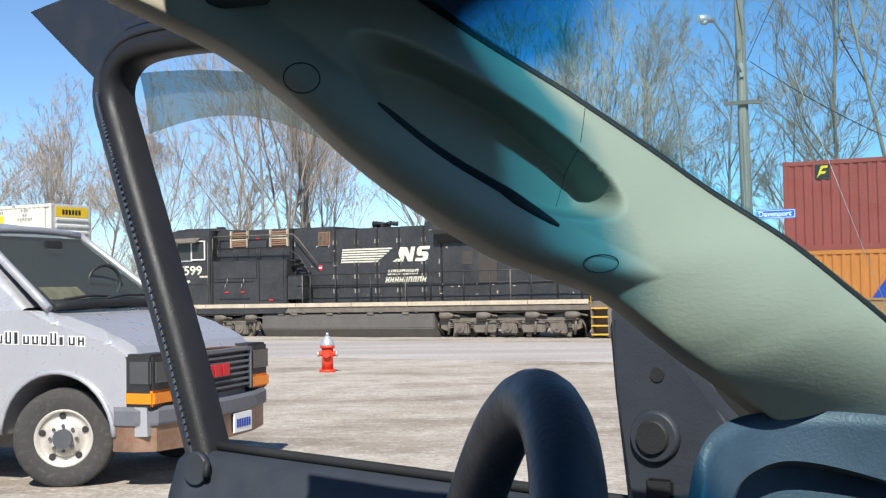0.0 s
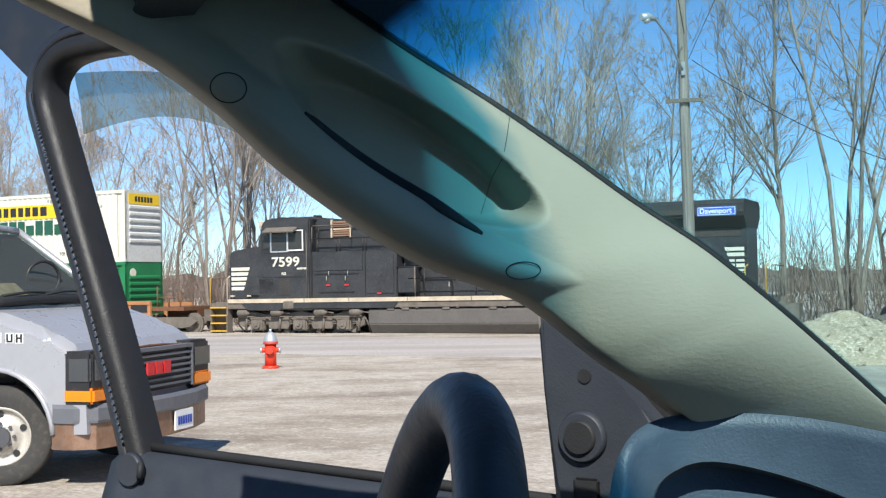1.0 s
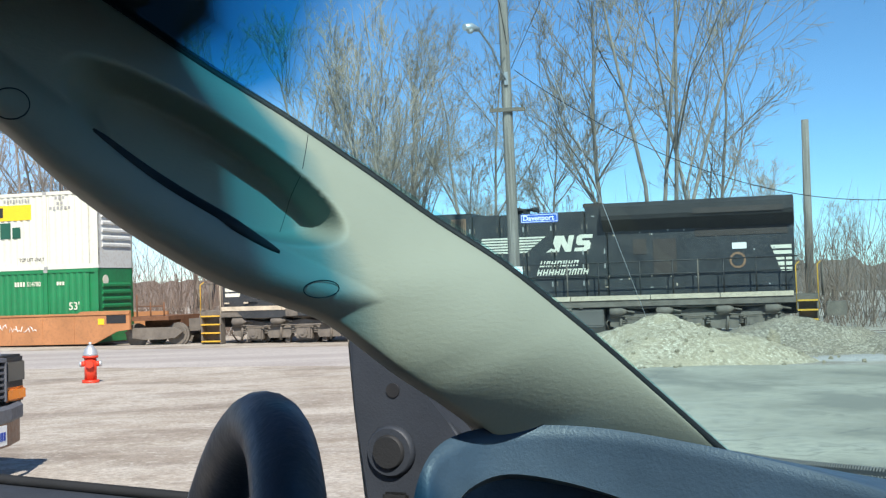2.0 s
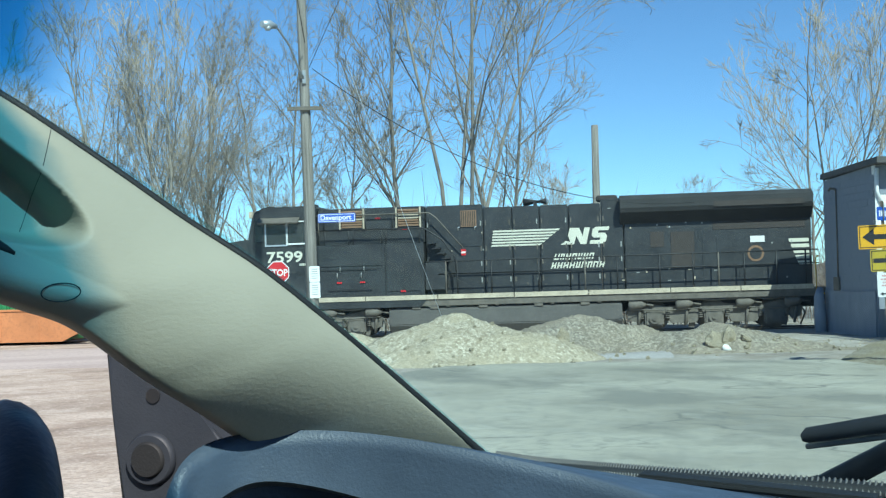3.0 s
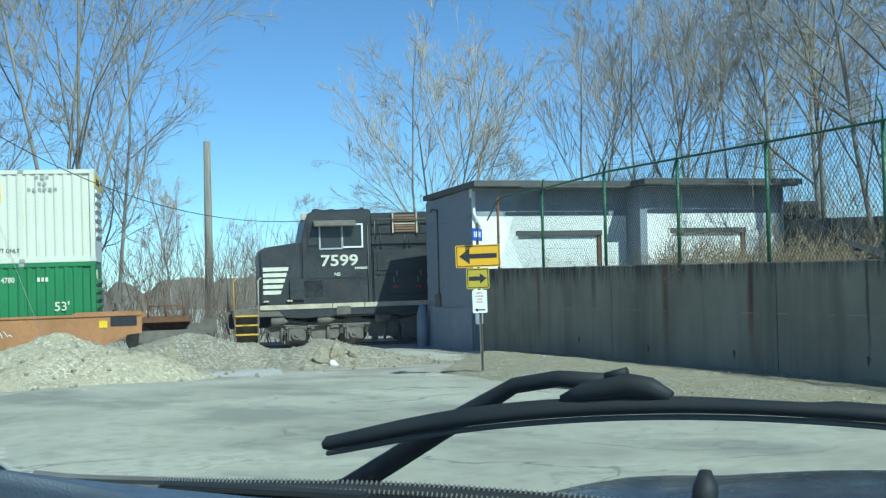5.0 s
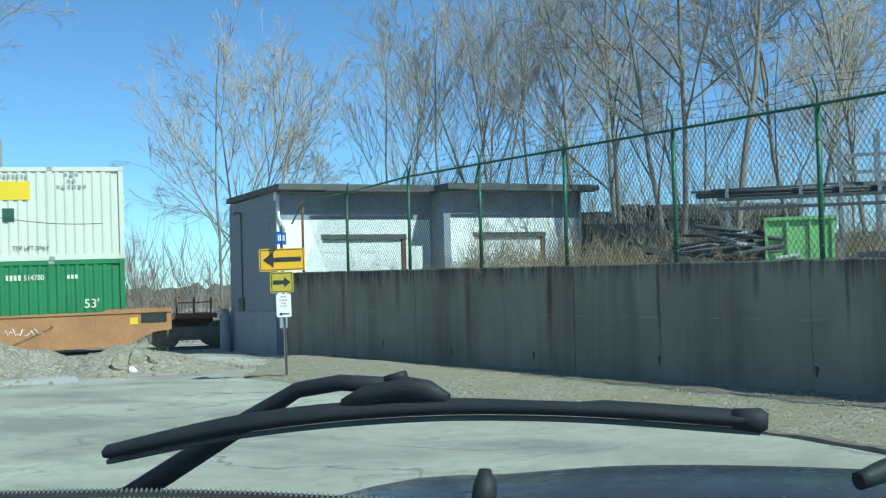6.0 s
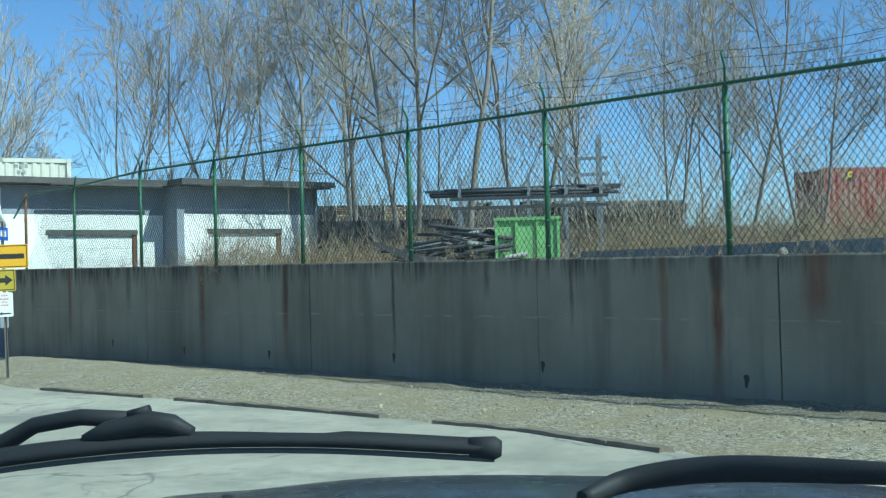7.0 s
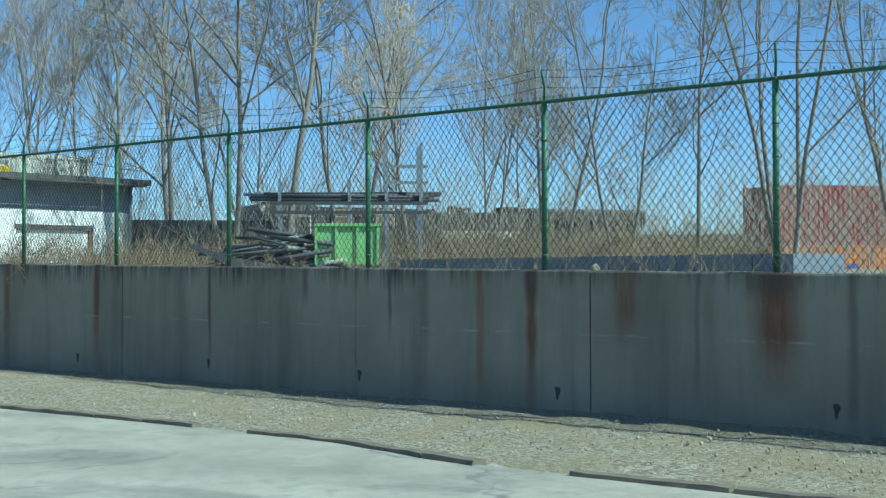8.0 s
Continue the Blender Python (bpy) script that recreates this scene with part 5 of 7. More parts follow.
        bm = B()
        box(bm, (a + 1.2, -1.3, 0.16), (b - 1.6, 1.3, 0.22))
        part("well_floor", bm, STEEL_DARK, C)
        for x0, x1 in ((b, length), (-0.2, a)):
            bm = B()
            box(bm, (x0, -1.3, 0.98), (x1, 1.3, 1.14))
            box(bm, (x0, -0.35, 0.7), (x1, 0.35, 1.0))
            part("end_platform", bm, RUST, C)
            bm = B()
            for xx in np.linspace(x0 + 0.2, x1 - 0.2, 3):
                tube(bm, [(xx, -1.25, 1.1), (xx, -1.25, 1.95 - 0.3 * (xx > x0 + 0.5))], 0.03, 6)
            tube(bm, [(x0 + 0.2, -1.25, 1.5), (x1 - 0.2, -1.25, 1.5)], 0.02, 6)
            part("end_rail", bm, RUST, C)
            cx = (x0 + x1) / 2
            bg_ = B()
            prism(bg_, [(-1.2, 0.55), (-0.8, 0.72), (0.8, 0.72), (1.2, 0.55), (0.9, 0.34), (0.4, 0.28), (-0.4, 0.28), (-0.9, 0.34)], lambda x, y, d: (cx + x, -1.1 + d, y), 0.15)
            bo = part("bogie", bg_, STEEL_DARK, C)
            for dx in (-0.85, 0.85):
                wheelset("wheelset", None, cx + dx, 0.44, bo)
        rnd = random.Random(int(length))
        if s < 0:
            bm = B()
            x = 9.6
            while x < 14.9:
                pts = [(x + k * 0.07, -1.465, 0.82 + rnd.uniform(-0.16, 0.17)) for k in range(5)]
                tube(bm, pts, 0.016, 4)
                x += rnd.uniform(0.28, 0.42)
            part("scribble", bm, SIGN_WHITE, C, "pale sprayed scribble")
            bm = B()
            box(bm, (b - 0.95, -1.475, 0.92), (b - 0.15, -1.46, 1.22))
            part("black_plate", bm, BLACK, C)
            bm = B()
            box(bm, (b - 1.3, -1.475, 0.88), (b - 1.05, -1.46, 1.10))
            part("yellow_plate", bm, LOGO_YELLOW, C)
            bm = B()
            box(bm, (a + 6.2, -1.475, 0.66), (a + 7.6, -1.46, 1.0))
            part("number_plate", bm, BLACK, C)
        made.append((C, s, RAIL_Z))
    return made


TRAIN = [(build_loco(), -21.82, RAIL_Z)] + build_cars()


def motions():
    for ob, s, z in TRAIN:
        walk(ob, [(t, track_m(s + SPEED * t + GAIN * t * t / 2, z)) for t in (0, 1, 2, 3, 4, 5, 6, 7, 8)])


# ---- things in the yard ----
def build_hydrant():
    x, y = -2.40, 25.6
    H = thing("fire_hydrant", "red fire hydrant with a silver bonnet, standing on gravel", "hydrant", pose(x, y, ground_z(x, y)))
    bm = B()
    tube(bm, [(0, 0, 0), (0, 0, 0.06)], 0.17, 20)
    tube(bm, [(0, 0, 0.06), (0, 0, 0.50)], [0.12, 0.118], 20)
    tube(bm, [(0, 0, 0.50), (0, 0, 0.54)], 0.155, 20)
    part("barrel", bm, HYDRANT_RED, H)
    bm = B()
    tube(bm, [(0, 0, 0.54), (0, 0, 0.58), (0, 0, 0.66), (0, 0, 0.72), (0, 0, 0.75)], [0.15, 0.14, 0.12, 0.07, 0.045], 20)
    tube(bm, [(0, 0, 0.75), (0, 0, 0.81)], 0.03, 5)
    part("bonnet", bm, ALU, H, "silver-painted bonnet")
    for dx, dy, r in ((1, 0, 0.055), (-1, 0, 0.055), (0, -1, 0.075)):
        bm = B()
        tube(bm, [(dx * 0.1, dy * 0.1, 0.38), (dx * 0.17, dy * 0.17, 0.38)], r, 12)
        co = part("outlet", bm, HYDRANT_RED, H)
        bm = B()
        tube(bm, [(dx * 0.17, dy * 0.17, 0.38), (dx * 0.215, dy * 0.215, 0.38)], [r * 1.15, r], 8)
        part("cap", bm, ALU if dy == 0 else HYDRANT_RED, co)


def bolt(bm, x, z, y=-0.012):
    disc(bm, (x, y, z), (0, 1, 0), 0.012, 0.012, 0.006, 6)


def arrow(bm, cx, cz, half, thick, head, left, y=-0.012):
    k = -1 if left else 1
    pts = [(cx - k * half, cz - thick), (cx + k * (half - head), cz - thick), (cx + k * (half - head), cz - head * 0.75), (cx + k * half, cz), (cx + k * (half - head), cz + head * 0.75), (cx + k * (half - head), cz + thick), (cx - k * half, cz + thick)]
    prism(bm, pts, lambda a, b, d: (a, y - d, b), 0.003)


def plate(w, h, r=0.03, t=0.006):
    bm = B()
    pts = []
    for sx, sz, a0 in ((1, 1, 0), (-1, 1, 90), (-1, -1, 180), (1, -1, 270)):
        for k in range(4):
            a = radians(a0 + k * 30)
            pts.append((sx * (w / 2 - r) + r * math.cos(a), sz * (h / 2 - r) + r * math.sin(a)))
    prism(bm, pts, lambda x, z, d: (x, -t + d, z), t)
    return bm


def sign(name, thing_, w, h, z, mat, label="", x=0.0, y=-0.03, rz=0.0, border=None):
    ob = part(name, plate(w, h), mat, thing_, label)
    ob.matrix_local = pose(x, y, z, 0, 0, rz)
    if border:
        bm = B()
        for lo, hi in (((-w / 2 + 0.02, h / 2 - 0.035), (w / 2 - 0.02, h / 2 - 0.02)), ((-w / 2 + 0.02, -h / 2 + 0.02), (w / 2 - 0.02, -h / 2 + 0.035)), ((-w / 2 + 0.02, -h / 2 + 0.035), (-w / 2 + 0.035, h / 2 - 0.035)), ((w / 2 - 0.035, -h / 2 + 0.035), (w / 2 - 0.02, h / 2 - 0.035))):
            box(bm, (lo[0], -0.009, lo[1]), (hi[0], -0.0062, hi[1]))
        part("border", bm, border, ob)
    return ob


def build_arrow_sign():
    x, y = 15.12, 18.25
    S = thing("arrow_sign_post", "steel post with two yellow arrow boards and a white notice", "road sign", pose(x, y, ground_z(x, y), 0.0, -1.0, -39))
    bm = B()
    for dx in (-0.022, 0.022):
        box(bm, (dx - 0.006, -0.02, -0.2), (dx + 0.006, 0.02, 2.95))
    box(bm, (-0.022, 0.006, -0.2), (0.022, 0.014, 2.95))
    part("post", bm, STEEL_DARK, S)
    a = sign("arrow_board", S, 0.86, 0.43, 2.31, SIGN_YELLOW, "bright yellow board, black arrow", border=BLACK, rz=0)
    bm = B()
    arrow(bm, 0, 0, 0.36, 0.045, 0.2, True, -0.0065)
    part("arrow", bm, BLACK, a)
    b = sign("arrow_board", S, 0.44, 0.40, 1.88, SIGN_YELLOW_OLD, "faded yellow board, black arrow", border=BLACK, x=-0.02)
    bm = B()
    arrow(bm, 0, 0, 0.17, 0.04, 0.13, False, -0.0065)
    part("arrow", bm, BLACK, b)
    c = sign("notice", S, 0.28, 0.44, 1.44, SIGN_WHITE, "white notice with faded red lines", x=0.0)
    for z, w in ((0.15, 0.12), (0.085, 0.16), (0.03, 0.10), (-0.025, 0.13)):
        bm = B()
        for k in range(3):
            box(bm, (-w / 2 + k * w / 3, -0.009, z), (-w / 2 + k * w / 3 + w / 4, -0.0065, z + 0.03))
        part("print_bar", bm, FADED_RED, c)
    bm = B()
    arrow(bm, 0, -0.16, 0.1, 0.012, 0.05, True, -0.0065)
    part("arrow", bm, BLACK, c)
    d = sign("street_plate", S, 0.5, 0.24, 2.72, SIGN_BLUE, "small blue street plate seen edge-on", y=0.0, rz=68)
    bm = B()
    for k in range(4):
        box(bm, (-0.17 + k * 0.09, -0.009, -0.05), (-0.11 + k * 0.09, -0.0065, 0.06))
    part("print_bar", bm, SIGN_WHITE, d)


def build_pole():
    x, y = 8.05, 32.4
    g = ground_z(x, y)
    P = thing("utility_pole", "weathered wooden utility pole with street lamp and notices", "utility pole", pose(x, y, g, 0, -1.1, -14))
    bm = B()
    tube(bm, [(0, 0, -0.5), (0, 0, 3), (0, 0, 7), (0, 0, 13)], [0.17, 0.155, 0.135, 0.115], 14)
    part("shaft", bm, POLE, P)
    bm = B()
    box(bm, (-0.48, -0.22, 6.43), (0.48, -0.13, 6.53))
    tube(bm, [(-0.4, -0.18, 6.53), (-0.4, -0.18, 6.6)], 0.03, 6)
    tube(bm, [(0.4, -0.18, 6.53), (0.4, -0.18, 6.6)], 0.03, 6)
    part("crossarm", bm, STEEL_DARK, P)
    bm = B()
    tube(bm, [(0.0, -0.16, 7.25), (-0.12, -0.3, 7.5), (-0.35, -0.6, 8.1), (-0.62, -0.9, 8.48), (-0.72, -1.0, 8.52)], 0.03, 8)
    ar = part("lamp_arm", bm, GALV, P)
    bm = B()
    tube(bm, [(-0.66, -0.94, 8.53), (-0.85, -1.12, 8.56), (-1.02, -1.28, 8.54)], [0.06, 0.12, 0.09], 10)
    tube(bm, [(-0.88, -1.15, 8.5), (-0.88, -1.15, 8.40)], [0.1, 0.07], 10)
    part("lamp_head", bm, ALU, P, "grey street lamp head")
    bm = B()
    box(bm, (-0.05, -0.2, 7.15), (0.05, -0.1, 7.5))
    part("bracket", bm, GALV, P)
    s = sign("street_sign", P, 1.0, 0.24, 3.53, SIGN_BLUE, "blue street name sign, white letters", x=0.72, y=-0.17, border=SIGN_WHITE)
    lettering("name", "Davenport", 0.19, SIGN_WHITE, s, face_m(-0.44, -0.0065, -0.055, 1, 0), bold=0.004, stretch=1.0)
    for z in (2.05, 1.62):
        n = sign("notice", P, 0.28, 0.42, z, SIGN_WHITE, "white paper notice stapled to the pole", x=0.07, y=-0.17)
        for q in range(5):
            bm = B()
            box(bm, (-0.08, -0.009, 0.12 - q * 0.06), (0.08, -0.0065, 0.14 - q * 0.06))
            part("print_bar", bm, GREY_PRINT, n)
    # wires away from the pole
    w = thing("overhead_wires", "thin black overhead wires from the pole", "cables")
    for a, b, sag, r in (((x + 0.05, y - 0.15, 7.55 + g), (19.55, 32.0, 3.65), 1.1, 0.014), ((x - 0.2, y - 0.4, 8.2 + g), (x - 3, y - 8, 13.0), 0.2, 0.014), ((x, y, 7.6 + g), (x + 2.6, y + 0.3, 12.5), -0.1, 0.012)):
        a, b = Vector(a), Vector(b)
        bm = B()
        tube(bm, [a.lerp(b, k / 24) - Vector((0, 0, sag * 4 * (k / 24) * (1 - k / 24))) for k in range(25)], r, 4)
        part("wire", bm, BLACK, w)
    # guy wire
    bm = B()
    tube(bm, [(x + 0.9, y - 0.5, 7.4), (x + 3.5, y - 1.0, ground_z(x, y) + 0.2)], 0.008, 4)
    part("guy_wire", bm, ALU, w, "taut pale guy wire")
    # second pole, far beyond the train
    Q = thing("utility_pole", "plain bare wooden pole beyond the railway", "utility pole", pose(25.6, 50.2, -0.6))
    bm = B()
    tube(bm, [(0, 0, 0), (0, 0, 8.9)], [0.2, 0.16], 12)
    part("shaft", bm, POLE, Q)


def build_stop():
    x, y = 7.35, 33.6
    S = thing("stop_sign", "red octagonal stop sign above a white crossing notice", "road sign", pose(x, y, ground_z(x, y), 0, 0, -13))
    bm = B()
    box(bm, (-0.03, -0.02, -0.3), (0.03, 0.02, 2.4))
    part("post", bm, GALV, S)
    bm = B()
    r = 0.335
    prism(bm, [(r * math.cos(radians(22.5 + 45 * k)), r * math.sin(radians(22.5 + 45 * k))) for k in range(8)], lambda a, b, d: (a, -0.03 + d, 2.13 + b), 0.005)
    w = part("sign_rim", bm, SIGN_WHITE, S)
    bm = B()
    r = 0.31
    prism(bm, [(r * math.cos(radians(22.5 + 45 * k)), r * math.sin(radians(22.5 + 45 * k))) for k in range(8)], lambda a, b, d: (a, -0.034 + d, 2.13 + b), 0.004)
    part("sign_face", bm, SIGN_RED, S, "red octagonal face")
    lettering("word", "STOP", 0.26, SIGN_WHITE, S, face_m(0, -0.037, 2.04, 1, 0), bold=0.006, align="CENTER", stretch=0.85)
    b = sign("blue_plate", S, 0.34, 0.2, 1.66, SIGN_BLUE)
    bm = B()
    box(bm, (-0.12, -0.009, -0.03), (0.12, -0.0065, 0.03))
    part("print_bar", bm, SIGN_WHITE, b)
    c = sign("crossing_notice", S, 0.50, 0.62, 1.20, SIGN_WHITE, "white square notice with a black cross", border=BLACK)
    bm = B()
    for k in (1, -1):
        tube(bm, [(-0.13 * k, -0.008, -0.16), (0.13 * k, -0.008, 0.1)], 0.02, 4)
    part("cross", bm, BLACK, c)
    bm = B()
    box(bm, (-0.2, -0.009, 0.16), (0.2, -0.0065, 0.2))
    part("print_bar", bm, BLACK, c)


def heap(name, label, mat, lumps, x0, x1, y0, y1, n=70, rough=0.06, seed=0):
    bm = B()
    rows = []
    for i in range(n + 1):
        y = y0 + (y1 - y0) * i / n
        row = []
        for j in range(n + 1):
            x = x0 + (x1 - x0) * j / n
            h = 0
            for cx, cy, r, ry, hh, turn in lumps:
                dx, dy = x - cx, y - cy
                a, b = dx * math.cos(turn) + dy * math.sin(turn), -dx * math.sin(turn) + dy * math.cos(turn)
                d = math.hypot(a / r, b / ry) + 0.12 * noise.noise((x * 0.9, y * 0.9, seed))
                h = max(h, hh * max(0.0, 1 - d) ** 0.9)
            k = min(1.0, h * 6)
            h += k * (rough * noise.noise((x * 1.6, y * 1.6, seed + 3)) + rough * 0.6 * noise.noise((x * 5, y * 5, seed)) + rough * 0.35 * noise.noise((x * 14, y * 14, seed + 1)))
            row.append((x, y, ground_z(x, y) + h - 0.06))
        rows.append(row)
    sheet(bm, rows)
    solid(name, bm, mat, label, "gravel heap", kind="stuff")


def build_heaps():
    heap("gravel_heap", "heap of pale crushed stone at the yard's edge", PILE, [(9.5, 25.2, 3.3, 2.4, 1.12, -0.45), (7.5, 26.6, 2.6, 1.9, 0.68, -0.4)], 4.5, 14.0, 21.0, 30.0, 110, 0.07)
    heap("gravel_heap", "lower heap of grey dirt and rubble", PILE_DARK, [(13.2, 26.8, 3.6, 2.2, 0.94, -0.4), (15.6, 25.0, 3.0, 1.7, 0.72, -0.5), (17.6, 23.6, 1.8, 1.2, 0.12, -0.5)], 9.8, 20.5, 21.0, 31.0, 110, 0.09, 5)
    rnd = random.Random(11)
    src = []
    for k in range(4):
        bm = B()
        bmesh.ops.create_icosphere(bm, subdivisions=2, radius=1)
        for v in bm.verts:
            v.co *= 0.75 + 0.45 * noise.noise(v.co * 1.3 + Vector((k * 7, 0, 0)))
        me = bpy.data.meshes.new("rubble_block")
        bm.to_mesh(me)
        bm.free()
        me.materials.append(SIGN_WHITE if k == 3 else PILE)
        src.append(me)
    deps = bpy.context.evaluated_depsgraph_get()
    bpy.context.view_layer.update()
    for x, y, s, k in [(15.05, 23.9, 0.30, 0), (15.45, 24.0, 0.34, 1), (15.8, 23.8, 0.18, 2), (15.2, 23.65, 0.16, 3), (15.65, 23.55, 0.14, 1), (14.4, 23.7, 0.1, 0), (11.45, 24.1, 0.25, 2)] + [(rnd.uniform(8, 18), rnd.uniform(22.6, 24.6), rnd.uniform(0.03, 0.09), rnd.randrange(3)) for _ in range(70)]:
        hit, p, *_ = scene.ray_cast(bpy.context.evaluated_depsgraph_get(), (x, y, 5), (0, 0, -1))
        ob = new("rubble_block", src[k])
        tagged(ob, "broken lump of pale concrete rubble", "rubble", "rubble on the heaps")
        ob.matrix_world = pose(x, y, p.z + s * 0.15, rnd.uniform(0, 360), rnd.uniform(0, 360), 0) @ Matrix.Diagonal((s, s * 0.8, s * 0.6, 1))
    b = thing("paint_bucket", "small white plastic bucket beside a gravel heap", "bucket", pose(17.1, 24.9, ground_z(17, 24.9) + 0.01))
    bm = B()
    tube(bm, [(0, 0, 0), (0, 0, 0.28)], [0.12, 0.15], 16)
    part("pail", bm, SIGN_WHITE, b)
    bm = B()
    tube(bm, [(0, 0, 0.28), (0, 0, 0.3)], 0.16, 16)
    part("lid", bm, SIGN_WHITE, b)


def build_van():
    """Local: x forwards from the front axle, y to the van's left, z up."""
    px, py, head = -2.92, 11.42, 108
    V = thing("van", "silver panel van with a rusting bumper, parked on gravel", "van", pose(px, py, ground_z(px, py), 0, 0, 90 - head) @ Matrix.Diagonal((1.08, 1.08, 1.08, 1)))
    W = 0.98
    arch = [(0.50 * math.cos(a), 0.385 + 0.50 * math.sin(a)) for a in np.linspace(0.05, math.pi - 0.05, 18)]
    prof = [(0.80, 0.42)] + arch + [(-0.50, 0.40), (-4.6, 0.40), (-4.6, 1.36), (-0.35, 1.38), (-0.05, 1.36), (0.45, 1.20), (0.72, 1.05), (0.80, 0.95)]
    bm = B()
    prism(bm, prof, lambda a, b, d: (a, -W + d, b), 2 * W)
    top = [e for e in bm.edges if all(v.co.z > 0.9 for v in e.verts) and abs(e.verts[0].co.y) > 0.9]
    bmesh.ops.bevel(bm, geom=top, offset=0.09, segments=4, affect="EDGES")
    for f in bm.faces:
        f.smooth = False
    part("body", bm, VAN_SILVER, V)
    # greenhouse
    sec = [(-0.10, 1.37, 0.90), (-0.35, 1.40, 0.90), (-1.02, 2.02, 0.76), (-1.35, 2.12, 0.74), (-4.6, 2.16, 0.74)]
    bm = B()
    rows = []
    for x, zt, wt in sec:
        zb = 1.34
        wb = W - 0.02 - (0.05 if x > -0.2 else 0)
        k = (zt - zb) / 0.8
        row = []
        for u, v in ((-1, 0), (-1, 0.5), (-1, 0.82), (-0.93, 0.95), (-0.7, 1.0), (0, 1.025), (0.7, 1.0), (0.93, 0.95), (1, 0.82), (1, 0.5), (1, 0)):
            w = wb + (wt - wb) * v
            row.append((x, u * w, zb + (zt - zb) * v))
        rows.append(row)
    sheet(bm, rows[1:])
    part("roof_shell", bm, VAN_SILVER, V)
    # windscreen in a dark surround
    def wsp(u, v, o):
        x = -0.16 - 0.80 * v
        return (x + o * 0.6, u * (0.86 - 0.15 * v), 1.37 + 0.62 * v + o * 0.8)
    bm = B()
    rows = [[wsp(u, v, 0.035 + 0.03 * (1 - u * u)) for u in np.linspace(-1, 1, 13)] for v in np.linspace(0.02, 0.98, 6)]
    sheet(bm, rows)
    part("windscreen", bm, VAN_GLASS, V)
    bm = B()
    rows = [[wsp(u * 1.03, v, 0.0) for u in np.linspace(-1, 1, 13)] for v in np.linspace(-0.03, 1.02, 6)]
    sheet(bm, rows)
    part("dark_interior", bm, RUBBER, V, "dim van interior behind the windscreen")
    for k in (-1, 1):
        bm = B()
        tube(bm, [wsp(k * 1.04, v, 0.035) for v in np.linspace(-0.02, 1.03, 6)], 0.036, 8)
        part("pillar", bm, VAN_SILVER, V)
    bm = B()
    tube(bm, [wsp(u, 1.02, 0.04 + 0.03 * (1 - u * u)) for u in np.linspace(-1, 1, 9)], 0.035, 6)
    part("roof_edge", bm, VAN_SILVER, V)
    bm = B()
    tube(bm, [wsp(u, -0.02, 0.05 + 0.03 * (1 - u * u)) for u in np.linspace(-1, 1, 9)], 0.035, 6)
    part("cowl", bm, RUBBER, V)
    bm = B()
    tube(bm, [wsp(-0.1, 0.03, 0.09), wsp(0.3, 0.07, 0.09), wsp(0.75, 0.06, 0.09)], 0.012, 6)
    tube(bm, [wsp(-0.8, 0.03, 0.09), wsp(-0.3, 0.07, 0.09), wsp(0.0, 0.05, 0.09)], 0.012, 6)
    part("wiper", bm, BLACK, V)
    bm = B()
    box(bm, (-0.02, -0.12, -0.035), (0.02, 0.12, 0.035), Matrix.Translation(wsp(0.05, 0.80, 0.075)), 0.01)
    part("mirror", bm, BLACK, V)
    bm = B()
    ring = [Vector(wsp(0.30, 0.30, 0.05)) + Vector((0.05 * math.cos(a), 0.17 * math.cos(a), 0.15 * math.sin(a))) for a in np.linspace(0, 2 * math.pi, 21)[:-1]]
    tube(bm, ring, 0.016, 6, closed=True)
    part("steering_wheel", bm, BLACK, V)
    bm = B()
    rows = [[wsp(u, v, 0.02) for u in np.linspace(-0.85, -0.2, 6)] for v in (0.12, 0.2, 0.28)]
    sheet(bm, rows)
    part("papers", bm, STRAW, V, "pale papers on the dashboard")
    # side window and mirror
    bm = B()
    prism(bm, [(-0.72, 1.42), (-0.98, 1.88), (-2.0, 1.94), (-2.0, 1.42)], lambda a, b, d: (a, -W + 0.005 + (b - 1.36) * 0.27 - 0.012 + d, b), 0.015)
    part("side_window", bm, LAMP_LENS, V)
    bm = B()
    box(bm, (-1.05, -1.30, 1.36), (-0.88, -1.02, 1.58), bevel=0.04)
    tube(bm, [(-0.95, -1.05, 1.42), (-0.9, -0.95, 1.38)], 0.04, 6)
    part("door_mirror", bm, BLACK, V)
    for x in (-0.62, -1.75):
        bm = B()
        box(bm, (x, -W - 0.003, 0.5), (x + 0.012, -W + 0.004, 1.36))
        part("door_seam", bm, BLACK, V)
    # hood seam and rust patch
    bm = B()
    tube(bm, [(0.79, u, 1.03 - 0.06 * u * u) for u in np.linspace(-0.85, 0.85, 9)], 0.012, 5)
    part("hood_edge", bm, RUST, V, "rust along the bonnet's front edge")
    # arch lip
    bm = B()
    tube(bm, [(a * 1.03, -W - 0.006, 0.385 + (b - 0.385) * 1.03) for a, b in arch], 0.022, 6)
    part("arch_lip", bm, VAN_SILVER, V)
    # front end
    bm = B()
    prism(bm, [(-0.62, 0.66), (0.62, 0.66), (0.62, 1.0), (-0.62, 1.0)], lambda a, b, d: (0.79 + d, a, b), 0.04)
    go = part("grille", bm, BLACK, V)
    for k in range(6):
        bm = B()
        box(bm, (0.82, -0.60, 0.69 + k * 0.05), (0.86, 0.60, 0.71 + k * 0.05))
        part("grille_bar", bm, VAN_GREY, go)
    bm = B()
    for a, b in ((-0.62, -0.60), (0.60, 0.62)):
        box(bm, (0.80, a, 0.66), (0.87, b, 1.0))
    box(bm, (0.80, -0.62, 0.99), (0.87, 0.62, 1.02))
